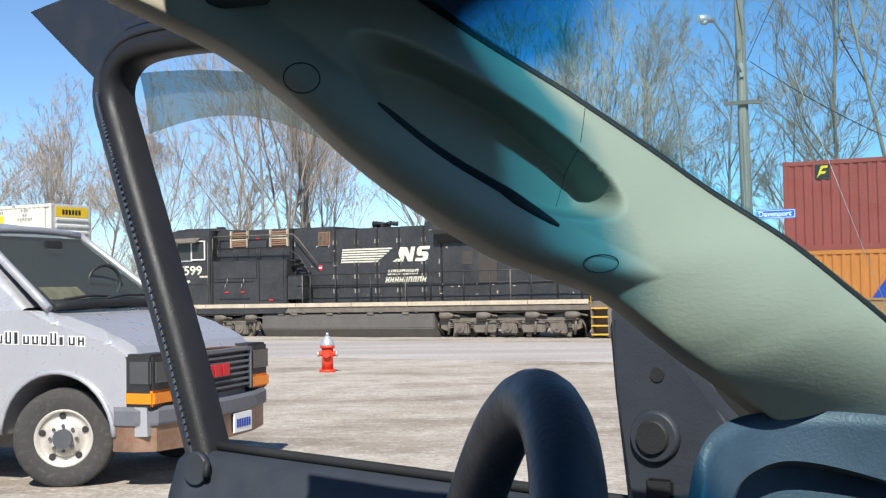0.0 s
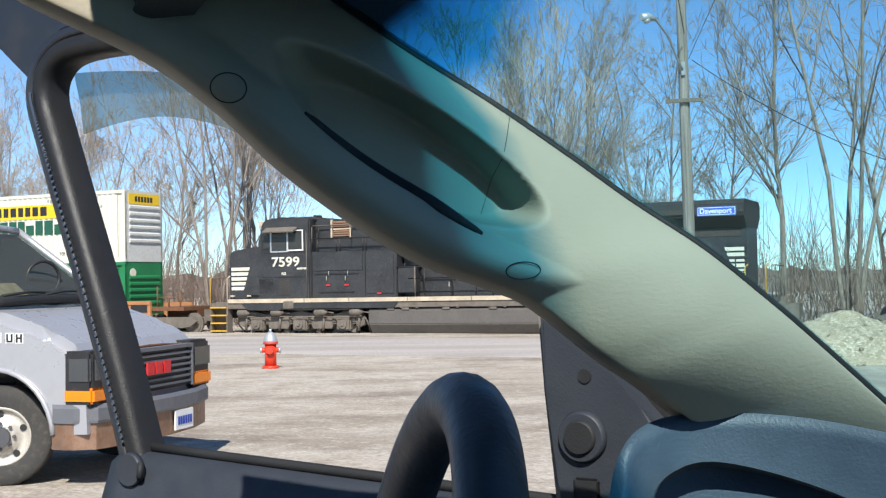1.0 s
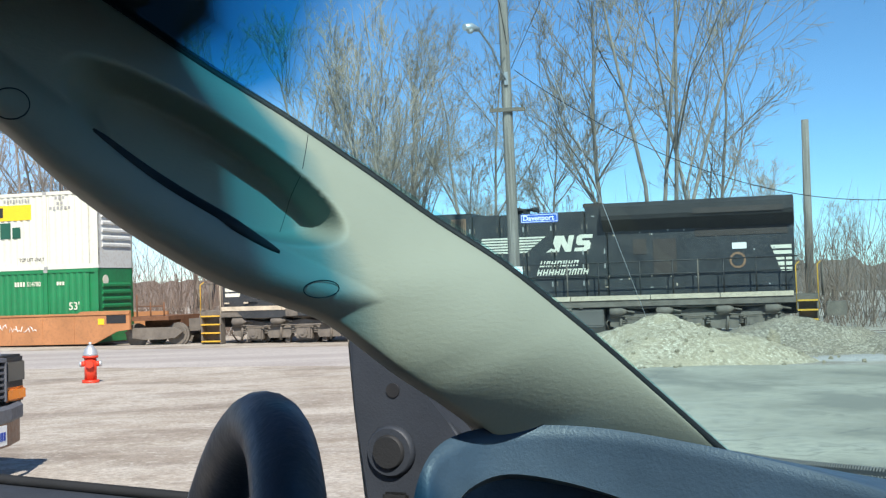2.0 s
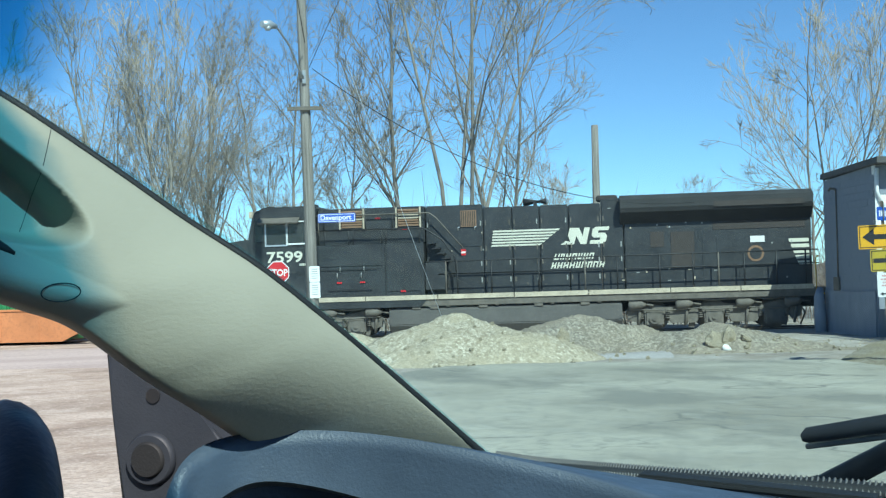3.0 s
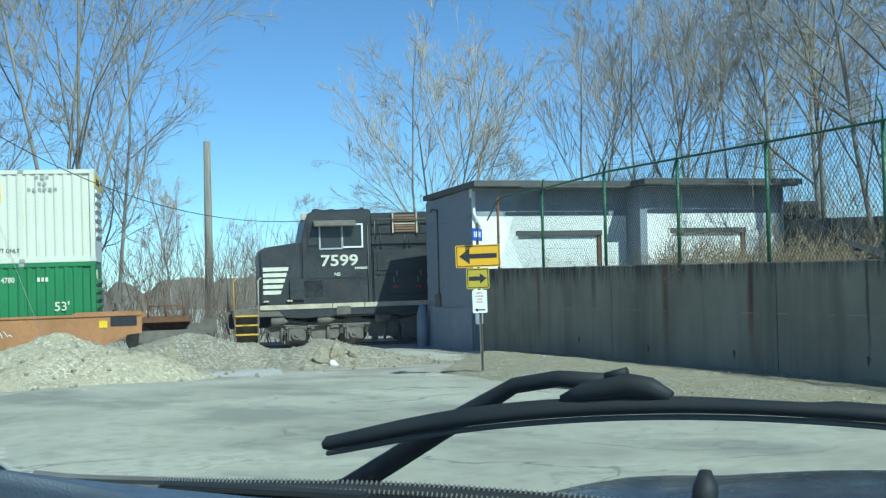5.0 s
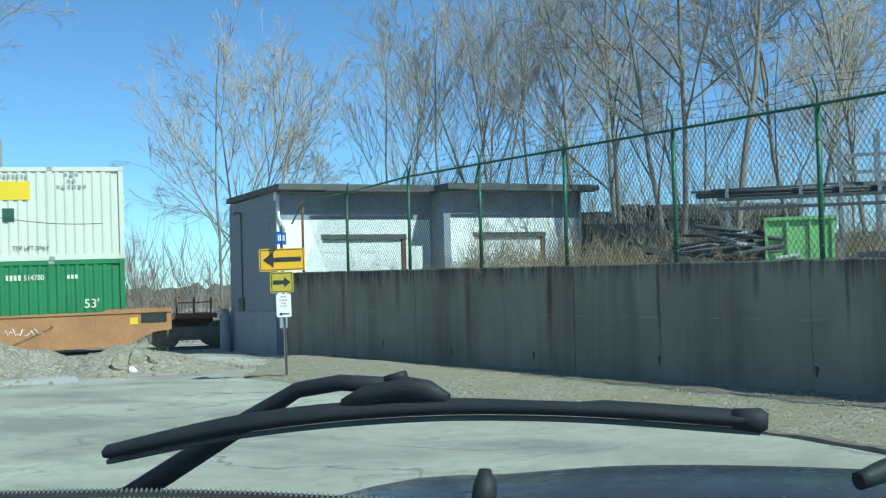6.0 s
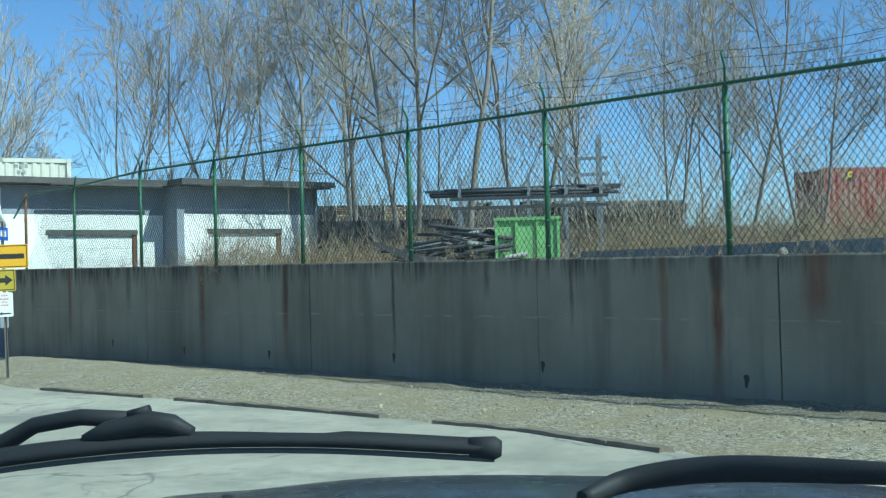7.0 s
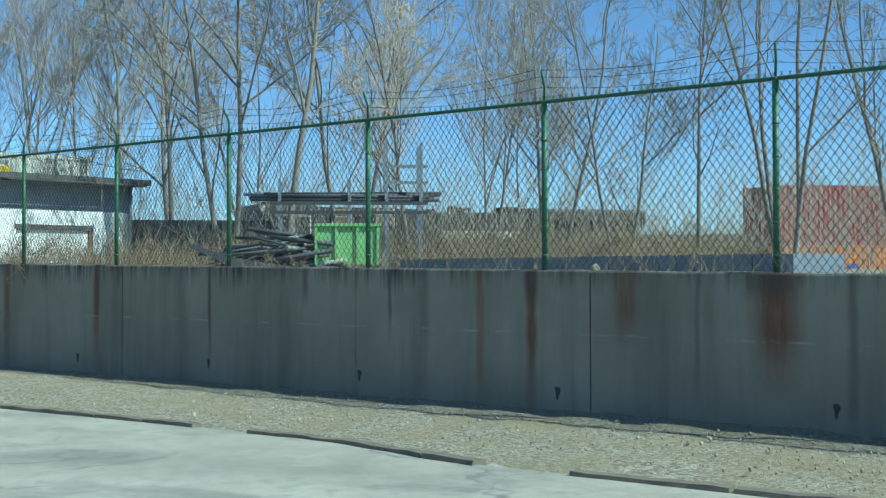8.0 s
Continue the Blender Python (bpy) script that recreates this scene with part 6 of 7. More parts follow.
    part("grille_surround", bm, VAN_GREY, go)
    bm = B()
    for k in range(3):
        box(bm, (0.865, -0.20 + k * 0.14, 0.80), (0.88, -0.09 + k * 0.14, 0.90))
    part("badge", bm, SIGN_RED, V, "red badge as plain blocks")
    for k in (-1, 1):
        lo, hi = sorted((k * 0.63, k * 0.975))
        bm = B()
        box(bm, (0.60, lo - 0.006, 0.62), (0.84, hi + 0.006, 1.04), bevel=0.02)
        ho = part("headlamp_housing", bm, BLACK, V)
        bm = B()
        box(bm, (0.62, lo + 0.02, 0.80), (0.855, hi + 0.012 * k if k > 0 else hi, 1.0), bevel=0.02)
        if k < 0:
            box(bm, (0.64, -0.99, 0.80), (0.83, -0.95, 1.0), bevel=0.015)
        part("headlamp", bm, LAMP_LENS, ho)
        bm = B()
        box(bm, (0.60, min(k * 0.64, k * 0.992), 0.645), (0.86, max(k * 0.64, k * 0.992), 0.765), bevel=0.02)
        part("indicator", bm, AMBER, ho, "orange indicator lens")
    bm = B()
    arc = [(0.52, -1.0), (0.70, -1.0), (0.86, -0.92), (0.97, -0.5), (1.0, 0), (0.97, 0.5), (0.86, 0.92), (0.70, 1.0), (0.52, 1.0)]
    rows = [[(x * 0.99, y, 0.50) for x, y in arc], [(x, y, 0.52) for x, y in arc], [(x, y, 0.61) for x, y in arc], [(x * 0.97, y * 0.98, 0.64) for x, y in arc]]
    sheet(bm, rows, False)
    part("bumper_pad", bm, VAN_GREY, V)
    bm = B()
    rows = [[(x * 0.97, y * 0.985, z) for x, y in arc] for z in (0.30, 0.33, 0.50)]
    sheet(bm, rows, False)
    part("bumper", bm, CHROME_RUST, V, "chrome bumper eaten by rust")
    bm = B()
    prism(bm, [(0.05, 0.33), (0.36, 0.33), (0.36, 0.49), (0.05, 0.49)], lambda a, b, d: (0.98 + d, a, b), 0.015)
    po = part("number_plate", bm, SIGN_WHITE, V)
    bm = B()
    for k in range(6):
        box(bm, (0.996, 0.085 + k * 0.043, 0.37), (0.999, 0.115 + k * 0.043, 0.44))
    part("print_bar", bm, LOGO_BLUE, po)
    # unreadable lettering: two strokes and a bar a letter, pale outline behind
    rnd = random.Random(8)
    for k in range(13):
        x = -0.80 + k * 0.083
        zb = 1.125 - 0.02 * k / 13
        hh = 0.092 if k in (0, 4, 5, 9) else 0.064
        w = 0.055 if k % 5 else 0.03
        bm = B()
        box(bm, (x - 0.008, -W - 0.004, zb - 0.008), (x + w + 0.008, -W - 0.0005, zb + hh + 0.008))
        part("print_outline", bm, SIGN_WHITE, V)
        bm = B()
        zc = rnd.choice((0.0, 0.42, 0.84)) * hh
        box(bm, (x, -W - 0.007, zb), (x + 0.016, -W - 0.0045, zb + hh))
        box(bm, (x + w - 0.016, -W - 0.007, zb), (x + w, -W - 0.0045, zb + hh))
        box(bm, (x + 0.016, -W - 0.007, zb + zc), (x + w - 0.016, -W - 0.0045, zb + zc + 0.013))
        part("print_bar", bm, BLACK, V)
    # wheels
    for x in (0.0, -3.5):
        for k in (-1, 1):
            bm = B()
            y = k * 0.86
            prof2 = [(0.225, -0.11), (0.30, -0.125), (0.365, -0.12), (0.385, -0.10), (0.387, 0.10), (0.365, 0.12), (0.30, 0.125), (0.225, 0.11)]
            rows = []
            n = 36
            for i in range(n + 1):
                a = 2 * math.pi * i / n
                rows.append([(x + r * math.cos(a), y + o, 0.385 + r * math.sin(a)) for r, o in prof2])
            sheet(bm, rows)
            wo = part("wheel", bm, TYRE, V, "worn black tyre on a dusty steel rim")
            if x == 0.0:                              # front wheels turned to the left
                wo.matrix_local = Matrix.Translation((x, y, 0)) @ Matrix.Rotation(radians(24), 4, "Z") @ Matrix.Translation((-x, -y, 0))
            bm = B()
            out = k * 0.105
            rings = [(0.228, 0.0), (0.215, 0.012), (0.20, -0.03), (0.145, -0.035), (0.125, 0.0), (0.085, 0.012), (0.0, 0.012)]
            rows = []
            for i in range(n + 1):
                a = 2 * math.pi * i / n
                rows.append([(x + r * math.cos(a), y + out + k * o, 0.385 + r * math.sin(a)) for r, o in rings])
            sheet(bm, rows)
            part("rim", bm, RIM, wo)
            bm = B()
            disc(bm, (x, y + out + k * 0.03, 0.385), (0, 1, 0), 0.075, 0.075, 0.03, 16)
            for i in range(8):
                a = 2 * math.pi * i / 8
                disc(bm, (x + 0.10 * math.cos(a), y + out + k * 0.015, 0.385 + 0.10 * math.sin(a)), (0, 1, 0), 0.014, 0.014, 0.015, 6)
            part("hub", bm, HUB, wo)
            for i in range(5):
                a = 2 * math.pi * (i + 0.3) / 5
                bm = B()
                disc(bm, (x + 0.172 * math.cos(a), y + out - k * 0.028, 0.385 + 0.172 * math.sin(a)), (0, 1, 0), 0.026, 0.026, 0.006, 10)
                part("vent_hole", bm, BLACK, wo)
    bm = B()
    box(bm, (-4.4, -0.8, 0.28), (0.5, 0.8, 0.42))
    part("underbody", bm, STEEL_DARK, V)


build_hydrant()
build_arrow_sign()
build_pole()
build_stop()
build_heaps()
build_van()


# ---- the car round the camera ----
def build_car():
    CAR = thing("car", "interior of a dark vehicle with an open driver's door", "car")
    HEAD = Vector((0.86, 0.51, 0))
    # windscreen: bottom edge, then raked back
    base = spline([(0.47, 1.13, 1.425), (0.60, 0.985, 1.425), (0.76, 0.82, 1.42), (0.90, 0.60, 1.41), (1.0, 0.32, 1.40), (1.06, 0.0, 1.40), (1.07, -0.4, 1.40), (1.0, -0.9, 1.40)], 36)
    D = Vector((-0.875, -0.60, 0.575))
    # its side edge runs along the pillar
    side = spline([(-0.129, 0.793, 1.864), (-0.057, 0.795, 1.812), (0.03, 0.806, 1.754), (0.133, 0.808, 1.686), (0.223, 0.805, 1.623), (0.304, 0.821, 1.559), (0.407, 0.858, 1.475)], 16)[::-1]
    bm = B()
    rows = []
    for k, p in enumerate(base):
        u = k / 36
        bow = 0.05 * math.sin(math.pi * u)
        reach = np.interp(u, (0, 0.35, 0.7, 1), (0.82, 0.98, 1.55, 1.7))
        near = max(0.0, 1 - u / 0.22) ** 1.5
        row = []
        for j, v in enumerate(np.linspace(0.0, 1.0, 17)):
            q = p + D * (v * reach) + HEAD * bow * math.sin(math.pi * v)
            row.append(q.lerp(side[j] + Vector((0.002, 0.008, 0.006)), near))
        rows.append(row)
    sheet(bm, rows, uv=True)
    part("windshield", bm, WINDSHIELD, CAR, "clear laminated windshield with a blue shade band")
    # roof and headliner behind the windscreen
    top = [p + D * float(np.interp(k / 36, (0, 0.35, 0.7, 1), (0.82, 0.98, 1.55, 1.7))) for k, p in enumerate(base)]
    bm = B()
    rows = [[p, p - HEAD * 0.05 + Vector((0, 0, 0.015)), p - HEAD * 0.5 + Vector((0, 0, 0.05)), p - HEAD * 1.6 + Vector((0, 0, 0.05))] for p in top]
    sheet(bm, rows)
    part("headliner", bm, HEADLINER, CAR)
    # A-pillar trim: lower and upper edge lines, skin bulged towards the cabin
    low = spline([(-0.241, 0.695, 1.807), (-0.21, 0.696, 1.781), (-0.137, 0.716, 1.746), (-0.093, 0.727, 1.714), (-0.057, 0.733, 1.68), (-0.014, 0.739, 1.647), (0.033, 0.75, 1.618), (0.075, 0.765, 1.602), (0.108, 0.776, 1.588), (0.156, 0.792, 1.551), (0.211, 0.833, 1.513), (0.36, 1.0, 1.4)], 220)
    upp = spline([(-0.173, 0.793, 1.894), (-0.129, 0.793, 1.864), (-0.057, 0.795, 1.812), (-0.014, 0.8, 1.783), (0.03, 0.806, 1.754), (0.081, 0.807, 1.722), (0.133, 0.808, 1.686), (0.176, 0.809, 1.655), (0.223, 0.805, 1.623), (0.264, 0.81, 1.591), (0.304, 0.821, 1.559), (0.407, 0.858, 1.475)], 220)
    inward = Vector((0.05, -0.98, 0.05)).normalized()

    def skin(s, v, lift=0.0):
        """The trim's surface: station s from 0 to 11, v from the lower to the upper edge."""
        i = min(219, int(s * 20))
        u = s * 20 - i
        p = low[i].lerp(low[i + 1], u).lerp(upp[i].lerp(upp[i + 1], u), v)
        bulge = 0.014 * max(0.0, math.sin(math.pi * v)) ** 0.7 if 0 < v < 1 else 0.0
        # scooped recess behind the grab handle
        ds, dv = (s - 4.75) / 1.85, (v - 0.515) / 0.27
        r2 = ds * ds + dv * dv
        scoop = min(1.0, 1.9 * max(0.0, 1 - r2))
        scoop = scoop * scoop * (3 - 2 * scoop)
        bulge -= 0.048 * scoop
        # handle bar stands proud along the lower edge
        hs = max(0.0, 1 - ((s - 4.9) / 3.0) ** 4)
        bulge += hs * 0.019 * max(0.0, 1 - ((v - 0.12) / 0.19) ** 2)
        return p + inward * (bulge + lift)

    bm = B()
    rows = []
    for k in range(221):
        s = k / 20
        rows.append([low[k] - inward * 0.05] + [skin(s, j / 60) for j in range(61)] + [upp[k] - inward * 0.03])
    sheet(bm, rows)
    pil = part("pillar_trim", bm, TRIM, CAR, "grey grained vinyl windshield pillar trim", fix=False)
    # slot under the handle
    bm = B()
    slot = [skin(3.85 + 2.35 * k / 20, 0.285 - 0.01 * k / 20, 0.0) for k in range(21)]
    tube(bm, slot, [0.0015 + 0.0042 * math.sin(math.pi * k / 20) ** 0.6 for k in range(21)], 8)
    part("handle_slot", bm, RUBBER, pil, "dark gap behind the grab handle")
    for s0, v0 in ((3.1, 0.10), (7.1, 0.16)):
        bm = B()
        c0 = skin(s0, v0)
        e1, e2 = (skin(s0 + 0.1, v0) - c0).normalized(), (skin(s0, v0 + 0.02) - c0).normalized()
        tube(bm, [c0 + (e1 * math.cos(a) + e2 * math.sin(a)) * 0.0098 for a in np.linspace(0, 2 * math.pi, 33)[:-1]], 0.0004, 5, closed=True)
        part("bolt_cover", bm, RUBBER, pil, "round bolt cover with a dark rim")
    bm = B()
    seam = [skin(6.15 - 0.9 * (v - 0.3) / 0.7, v, 0.0002) for v in np.linspace(0.45, 0.99, 14)]
    tube(bm, seam, 0.00022, 4)
    part("seam", bm, RUBBER, pil)
    # black glass edge
    bm = B()
    tube(bm, [p + Vector((0.0, 0.002, 0.001)) for p in upp], 0.003, 6)
    part("glass_seal", bm, RUBBER, CAR)
    # roof side rail and visor corner above the door
    bm = B()
    edge = spline([(-0.42, 0.66, 1.90), (-0.27, 0.70, 1.845), (-0.175, 0.715, 1.805), (-0.138, 0.72, 1.775), (-0.137, 0.722, 1.762), (-0.10, 0.715, 1.762)], 24)
    rows = [[p, p + Vector((0.03, -0.05, 0.02)), p + Vector((0.07, -0.06, 0.06)), p + Vector((0.10, -0.05, 0.12))] for p in edge]
    sheet(bm, rows)
    part("roof_trim", bm, HEADLINER, CAR)
    # instrument hood and dash top
    bm = B()
    rows = []
    ridge = spline([(0.158, 0.822, 1.40), (0.160, 0.822, 1.455), (0.168, 0.822, 1.486), (0.188, 0.835, 1.503), (0.225, 0.845, 1.509), (0.29, 0.825, 1.508), (0.36, 0.78, 1.496), (0.44, 0.72, 1.474), (0.50, 0.62, 1.445), (0.53, 0.50, 1.42), (0.55, 0.3, 1.41), (0.53, -0.2, 1.41)], 60)
    far = spline([(0.30, 1.16, 1.38), (0.30, 1.16, 1.42), (0.32, 1.16, 1.44), (0.36, 1.15, 1.455), (0.42, 1.13, 1.452), (0.50, 1.10, 1.437), (0.62, 0.975, 1.418), (0.77, 0.815, 1.410), (0.90, 0.60, 1.400), (1.0, 0.35, 1.395), (1.06, 0.05, 1.39), (1.06, -0.5, 1.39)], 60)
    for k, (a, b) in enumerate(zip(ridge, far)):
        d = (b - a)
        rows.append([a + Vector((-0.02, -0.03, -0.12)), a + Vector((0.006, 0.002, -0.012)), a] + [a + d * v + Vector((0, 0, 0.012 * math.sin(math.pi * v) * max(0, 1 - k / 45))) for v in (0.06, 0.15, 0.3, 0.5, 0.7, 0.85, 1.0)] + [b + d.normalized() * 0.02 + Vector((0, 0, -0.05))])
    sheet(bm, rows)
    dash = part("dashboard", bm, DASH, CAR, "dark blue-grey grained dashboard top")
    bm = B()
    rim = spline([(0.178, 0.80, 1.40), (0.185, 0.80, 1.455), (0.20, 0.805, 1.475), (0.235, 0.81, 1.480), (0.30, 0.79, 1.463), (0.37, 0.74, 1.43)], 30)
    rows = [[p, p + Vector((0.003, 0.02, -0.004)), p + Vector((0.006, 0.05, -0.018))] for p in rim]
    sheet(bm, rows)
    part("gauge_hood_lip", bm, GAUGE, dash)
    bm = B()
    rows = [[p + Vector((0.006, 0.05, -0.016)), p + Vector((0.03, 0.05, -0.16))] for p in rim]
    sheet(bm, rows)
    part("gauge_panel", bm, RUBBER, dash)
    # ridged black strip at the foot of the glass
    line = spline([(0.505, 1.085, 1.441), (0.535, 1.035, 1.439), (0.62, 0.955, 1.435), (0.77, 0.80, 1.430), (0.90, 0.585, 1.42), (1.0, 0.33, 1.412), (1.05, 0.0, 1.41)], 40)
    bm = B()
    tube(bm, [p + Vector((0, 0, -0.006)) for p in line], 0.011, 8)
    sk = part("defroster_strip", bm, RUBBER, CAR, "ribbed black strip along the glass foot")
    dense = spline(line, 300)
    bm = B()
    for k, p in enumerate(dense[:-1]):
        d = (dense[k + 1] - p).normalized()
        n2 = Vector((d.y, -d.x, 0))
        tube(bm, [p - n2 * 0.011 + Vector((0, 0, -0.004)), p + Vector((0, 0, 0.006)), p + n2 * 0.012 + Vector((0, 0, -0.004))], 0.0011, 4)
    part("ribs", bm, GAUGE, sk)["kind"] = "stuff"
    bm = B()
    box(bm, (-0.09, -0.012, 0), (0.09, 0.012, 0.006), pose(0.60, 0.80, 1.446, 0, 3, -45), 0.002)
    part("defroster_vent", bm, RUBBER, dash)
    # steering wheel
    c = Vector((0.028, 0.850, 1.333))
    ax = Vector((0.965, 0.13, -0.20)).normalized()
    e1 = Vector((0, 0, 1)) - ax * ax.z
    e1.normalize()
    e2 = ax.cross(e1)
    bm = B()
    ring = [c + (e1 * math.cos(a) + e2 * math.sin(a)) * 0.187 for a in np.linspace(0, 2 * math.pi, 73)[:-1]]
    tube(bm, ring, 0.0235, 16, closed=True)
    sw = part("steering_wheel", bm, LEATHER, CAR, "dark leather steering wheel rim")
    for s in (-1, 1):
        bm = B()
        p = [c + e2 * s * 0.185 - e1 * 0.015, c + e2 * s * 0.12 - e1 * 0.01 + ax * 0.03, c + e2 * s * 0.03 + ax * 0.04]
        tube(bm, p, [0.017, 0.02, 0.026], 8)
        part("spoke", bm, LEATHER, sw)
    bm = B()
    disc(bm, c + ax * 0.05, ax, 0.075, 0.085, 0.03, 24)
    part("hub", bm, DASH, sw)
    bm = B()
    tube(bm, [c + ax * 0.07, c + ax * 0.3], 0.05, 12)
    part("column", bm, DASH, sw)
    # open door
    hinge, tip = Vector((0.30, 1.045, 0)), Vector((-0.34, 1.484, 0))
    dd = (tip - hinge).normalized()
    dn = Vector((dd.y, -dd.x, 0))
    if dn.y > 0:
        dn = -dn                                      # towards the cabin

    def dp(a, z, o=0.0):
        """a metres along the door from the hinge side, z up, o towards the cabin."""
        p = hinge + dd * a + dn * o
        return Vector((p.x, p.y, z))

    door = part("door", B(), DOOR_DARK, CAR, "open driver's door with window frame")
    bm = B()
    rows = []
    for k in range(25):
        a = -0.04 + 0.765 * k / 24
        zt = 1.384 + 0.026 * (k / 24)
        end = 1 if a > 0.755 else 0
        rows.append([dp(a, 0.75, 0.03), dp(a, 1.15, 0.05), dp(a, zt - 0.05, 0.035), dp(a, zt - 0.012, 0.02), dp(a, zt, 0.0), dp(a, zt - 0.002, -0.03), dp(a, zt - 0.03, -0.05), dp(a, 0.75, -0.10)])
    vs = sheet(bm, rows)
    bm.faces.new(vs[-1])
    part("door_panel", bm, DOOR_DARK, door)
    bm = B()
    tube(bm, [dp(a, 1.390 + 0.033 * a, -0.012) for a in np.linspace(0.08, 0.70, 8)], 0.006, 6)
    part("belt_seal", bm, RUBBER, door)
    bm = B()
    disc(bm, dp(0.685, 1.393, 0.03), dn, 0.020, 0.018, 0.004, 28)
    part("end_cap", bm, DOOR_DARK, door)
    bm = B()
    tube(bm, [dp(0.668, 1.402, 0.03), dp(0.666, 1.385, 0.034)], 0.004, 6)
    part("lock_pin", bm, RUBBER, door)
    # window frame: inner seal channel and outer painted frame
    inner = spline([dp(0.69, 1.40), dp(0.735, 1.53), dp(0.79, 1.67), dp(0.835, 1.785), dp(0.853, 1.84), dp(0.835, 1.872), dp(0.79, 1.882), dp(0.70, 1.880), dp(0.58, 1.866), dp(0.44, 1.83), dp(0.32, 1.75), dp(0.18, 1.655), dp(0.10, 1.585)], 60)
    def ribbon(path, offs):
        bm2 = B()
        rows2 = []
        for k, p in enumerate(path):
            t = (path[min(k + 1, len(path) - 1)] - path[max(k - 1, 0)]).normalized()
            n2 = t.cross(dn).normalized()             # outwards from the opening
            if n2.dot(p - dp(0.45, 1.6)) < 0:
                n2 = -n2
            rows2.append([p + n2 * q + dn * o for q, o in offs])
        sheet(bm2, rows2)
        return bm2
    part("window_channel", ribbon(inner, ((-0.004, -0.03), (-0.004, 0.0), (0.002, 0.010), (0.014, 0.012), (0.021, 0.007), (0.023, -0.02))), SEAL, door, "black rubber window channel")
    part("window_frame", ribbon(inner, ((0.021, -0.02), (0.021, 0.003), (0.025, 0.008), (0.034, 0.006), (0.037, -0.01), (0.039, -0.06))), CAR_FRAME, door, "dark painted window frame")
    topside = [p for p in inner[26:46]]
    part("frame_header", ribbon(topside, ((0.036, 0.006), (0.05, -0.004), (0.075, -0.002), (0.08, -0.016), (0.115, -0.022), (0.12, -0.05), (0.12, -0.09))), CAR_FRAME, door, "stepped dark door header")
    bm = B()
    prism(bm, [(0.895, 1.80), (0.925, 1.868), (1.055, 1.972), (0.95, 1.985), (0.834, 1.965), (0.62, 1.935), (0.62, 1.895), (0.80, 1.905), (0.86, 1.895), (0.882, 1.86)], lambda a, z, d: dp(a, z, -0.03 - d), 0.012)
    part("header_corner", bm, CAR_FRAME, door)
    bm = B()
    for k in range(64):
        p = inner[2].lerp(inner[3], 0)
        i = 1 + k * 19 / 64
        p = inner[int(i)].lerp(inner[int(i) + 1], i - int(i))
        tube(bm, [p + dn * 0.013 + dd * 0.016, p + dn * 0.0155 + dd * 0.016], 0.002, 5)
    part("stitching", bm, DASH, door)["kind"] = "stuff"
    # smoked rain deflector
    bm = B()
    rows = []
    for k in range(25):
        a = 0.835 - 0.62 * k / 24
        zt = 1.865 - 0.02 * (k / 24) - 0.14 * (k / 24) ** 2
        zb = 1.800 - 0.012 * (k / 24) - 0.19 * (k / 24) ** 2.4 + 0.02 * math.sin(math.pi * min(1, k / 12)) - 0.01
        rows.append([dp(a, zt, -0.025), dp(a, (zt + zb) / 2, -0.035), dp(a, zb, -0.04)])
    sheet(bm, rows)
    part("rain_deflector", bm, SMOKED, door, "smoked plastic rain deflector")
    # sail panel with tweeter
    bm = B()
    pts = [(0.03, 1.33), (0.03, 1.44), (0.05, 1.474), (0.066, 1.490), (0.092, 1.520), (0.122, 1.553), (0.146, 1.576), (0.154, 1.581), (0.162, 1.579), (0.165, 1.57), (0.157, 1.50), (0.146, 1.42), (0.134, 1.33)]
    prism(bm, [(a, z) for a, z in pts], lambda a, z, d: dp(a, z, 0.028 - d), 0.03)
    bmesh.ops.bevel(bm, geom=[e for e in bm.edges if all((v.co - dp(0, 0, 0)).dot(dn) > 0.02 for v in e.verts)], offset=0.006, segments=3, affect="EDGES")
    sail = part("sail_panel", bm, DOOR_DARK, door, "charcoal mirror-corner panel with a tweeter")
    bm = B()
    disc(bm, dp(0.121, 1.462, 0.030), dn, 0.025, 0.021, 0.004, 32)
    tw = part("tweeter", bm, DOOR_DARK, sail)
    bm = B()
    disc(bm, dp(0.121, 1.462, 0.034), dn, 0.0175, 0.014, 0.004, 28)
    part("grille", bm, RUBBER, tw)
    bm = B()
    disc(bm, dp(0.118, 1.5165, 0.0285), dn, 0.0065, 0.0065, 0.001, 20)
    part("screw_hole", bm, BLACK, sail)
    bm = B()
    box(bm, (-0.013, -0.002, -0.011), (0.013, 0.003, 0.011), Matrix(((dd.x, dn.x, 0, dp(0.117, 1.416, 0.029).x), (dd.y, dn.y, 0, dp(0.117, 1.416, 0.029).y), (0, 0, 1, 1.415), (0, 0, 0, 1))), 0.003)
    part("mirror_switch", bm, RUBBER, sail)
    bm = B()
    prism(bm, [(0.170, 1.60), (0.175, 1.592), (0.168, 1.50), (0.150, 1.34), (0.130, 1.34), (0.152, 1.5), (0.166, 1.585)], lambda a, z, d: dp(a, z, 0.01 - d), 0.012)
    part("front_glass_run", bm, GLASS_RUN, door, "dusty grey glass run")
    # near-black sheet added to fill the dark gap between sail panel and pillar
    bm = B()
    prism(bm, [(0.145, 1.605), (0.055, 1.555), (-0.055, 1.485), (-0.14, 1.40), (-0.14, 1.25), (0.06, 1.25), (0.06, 1.47), (0.15, 1.585)], lambda a, z, d: dp(a, z, -0.02 - d), 0.02)
    part("body_seal", bm, RUBBER, CAR)
    # unseen cabin shell behind and beside the seat, added to keep stray daylight out
    LEFT = Vector((-0.51, 0.86, 0))

    def cp(f, l, z):
        p = HEAD * f + LEFT * l
        return Vector((p.x, p.y, z))

    bm = B()
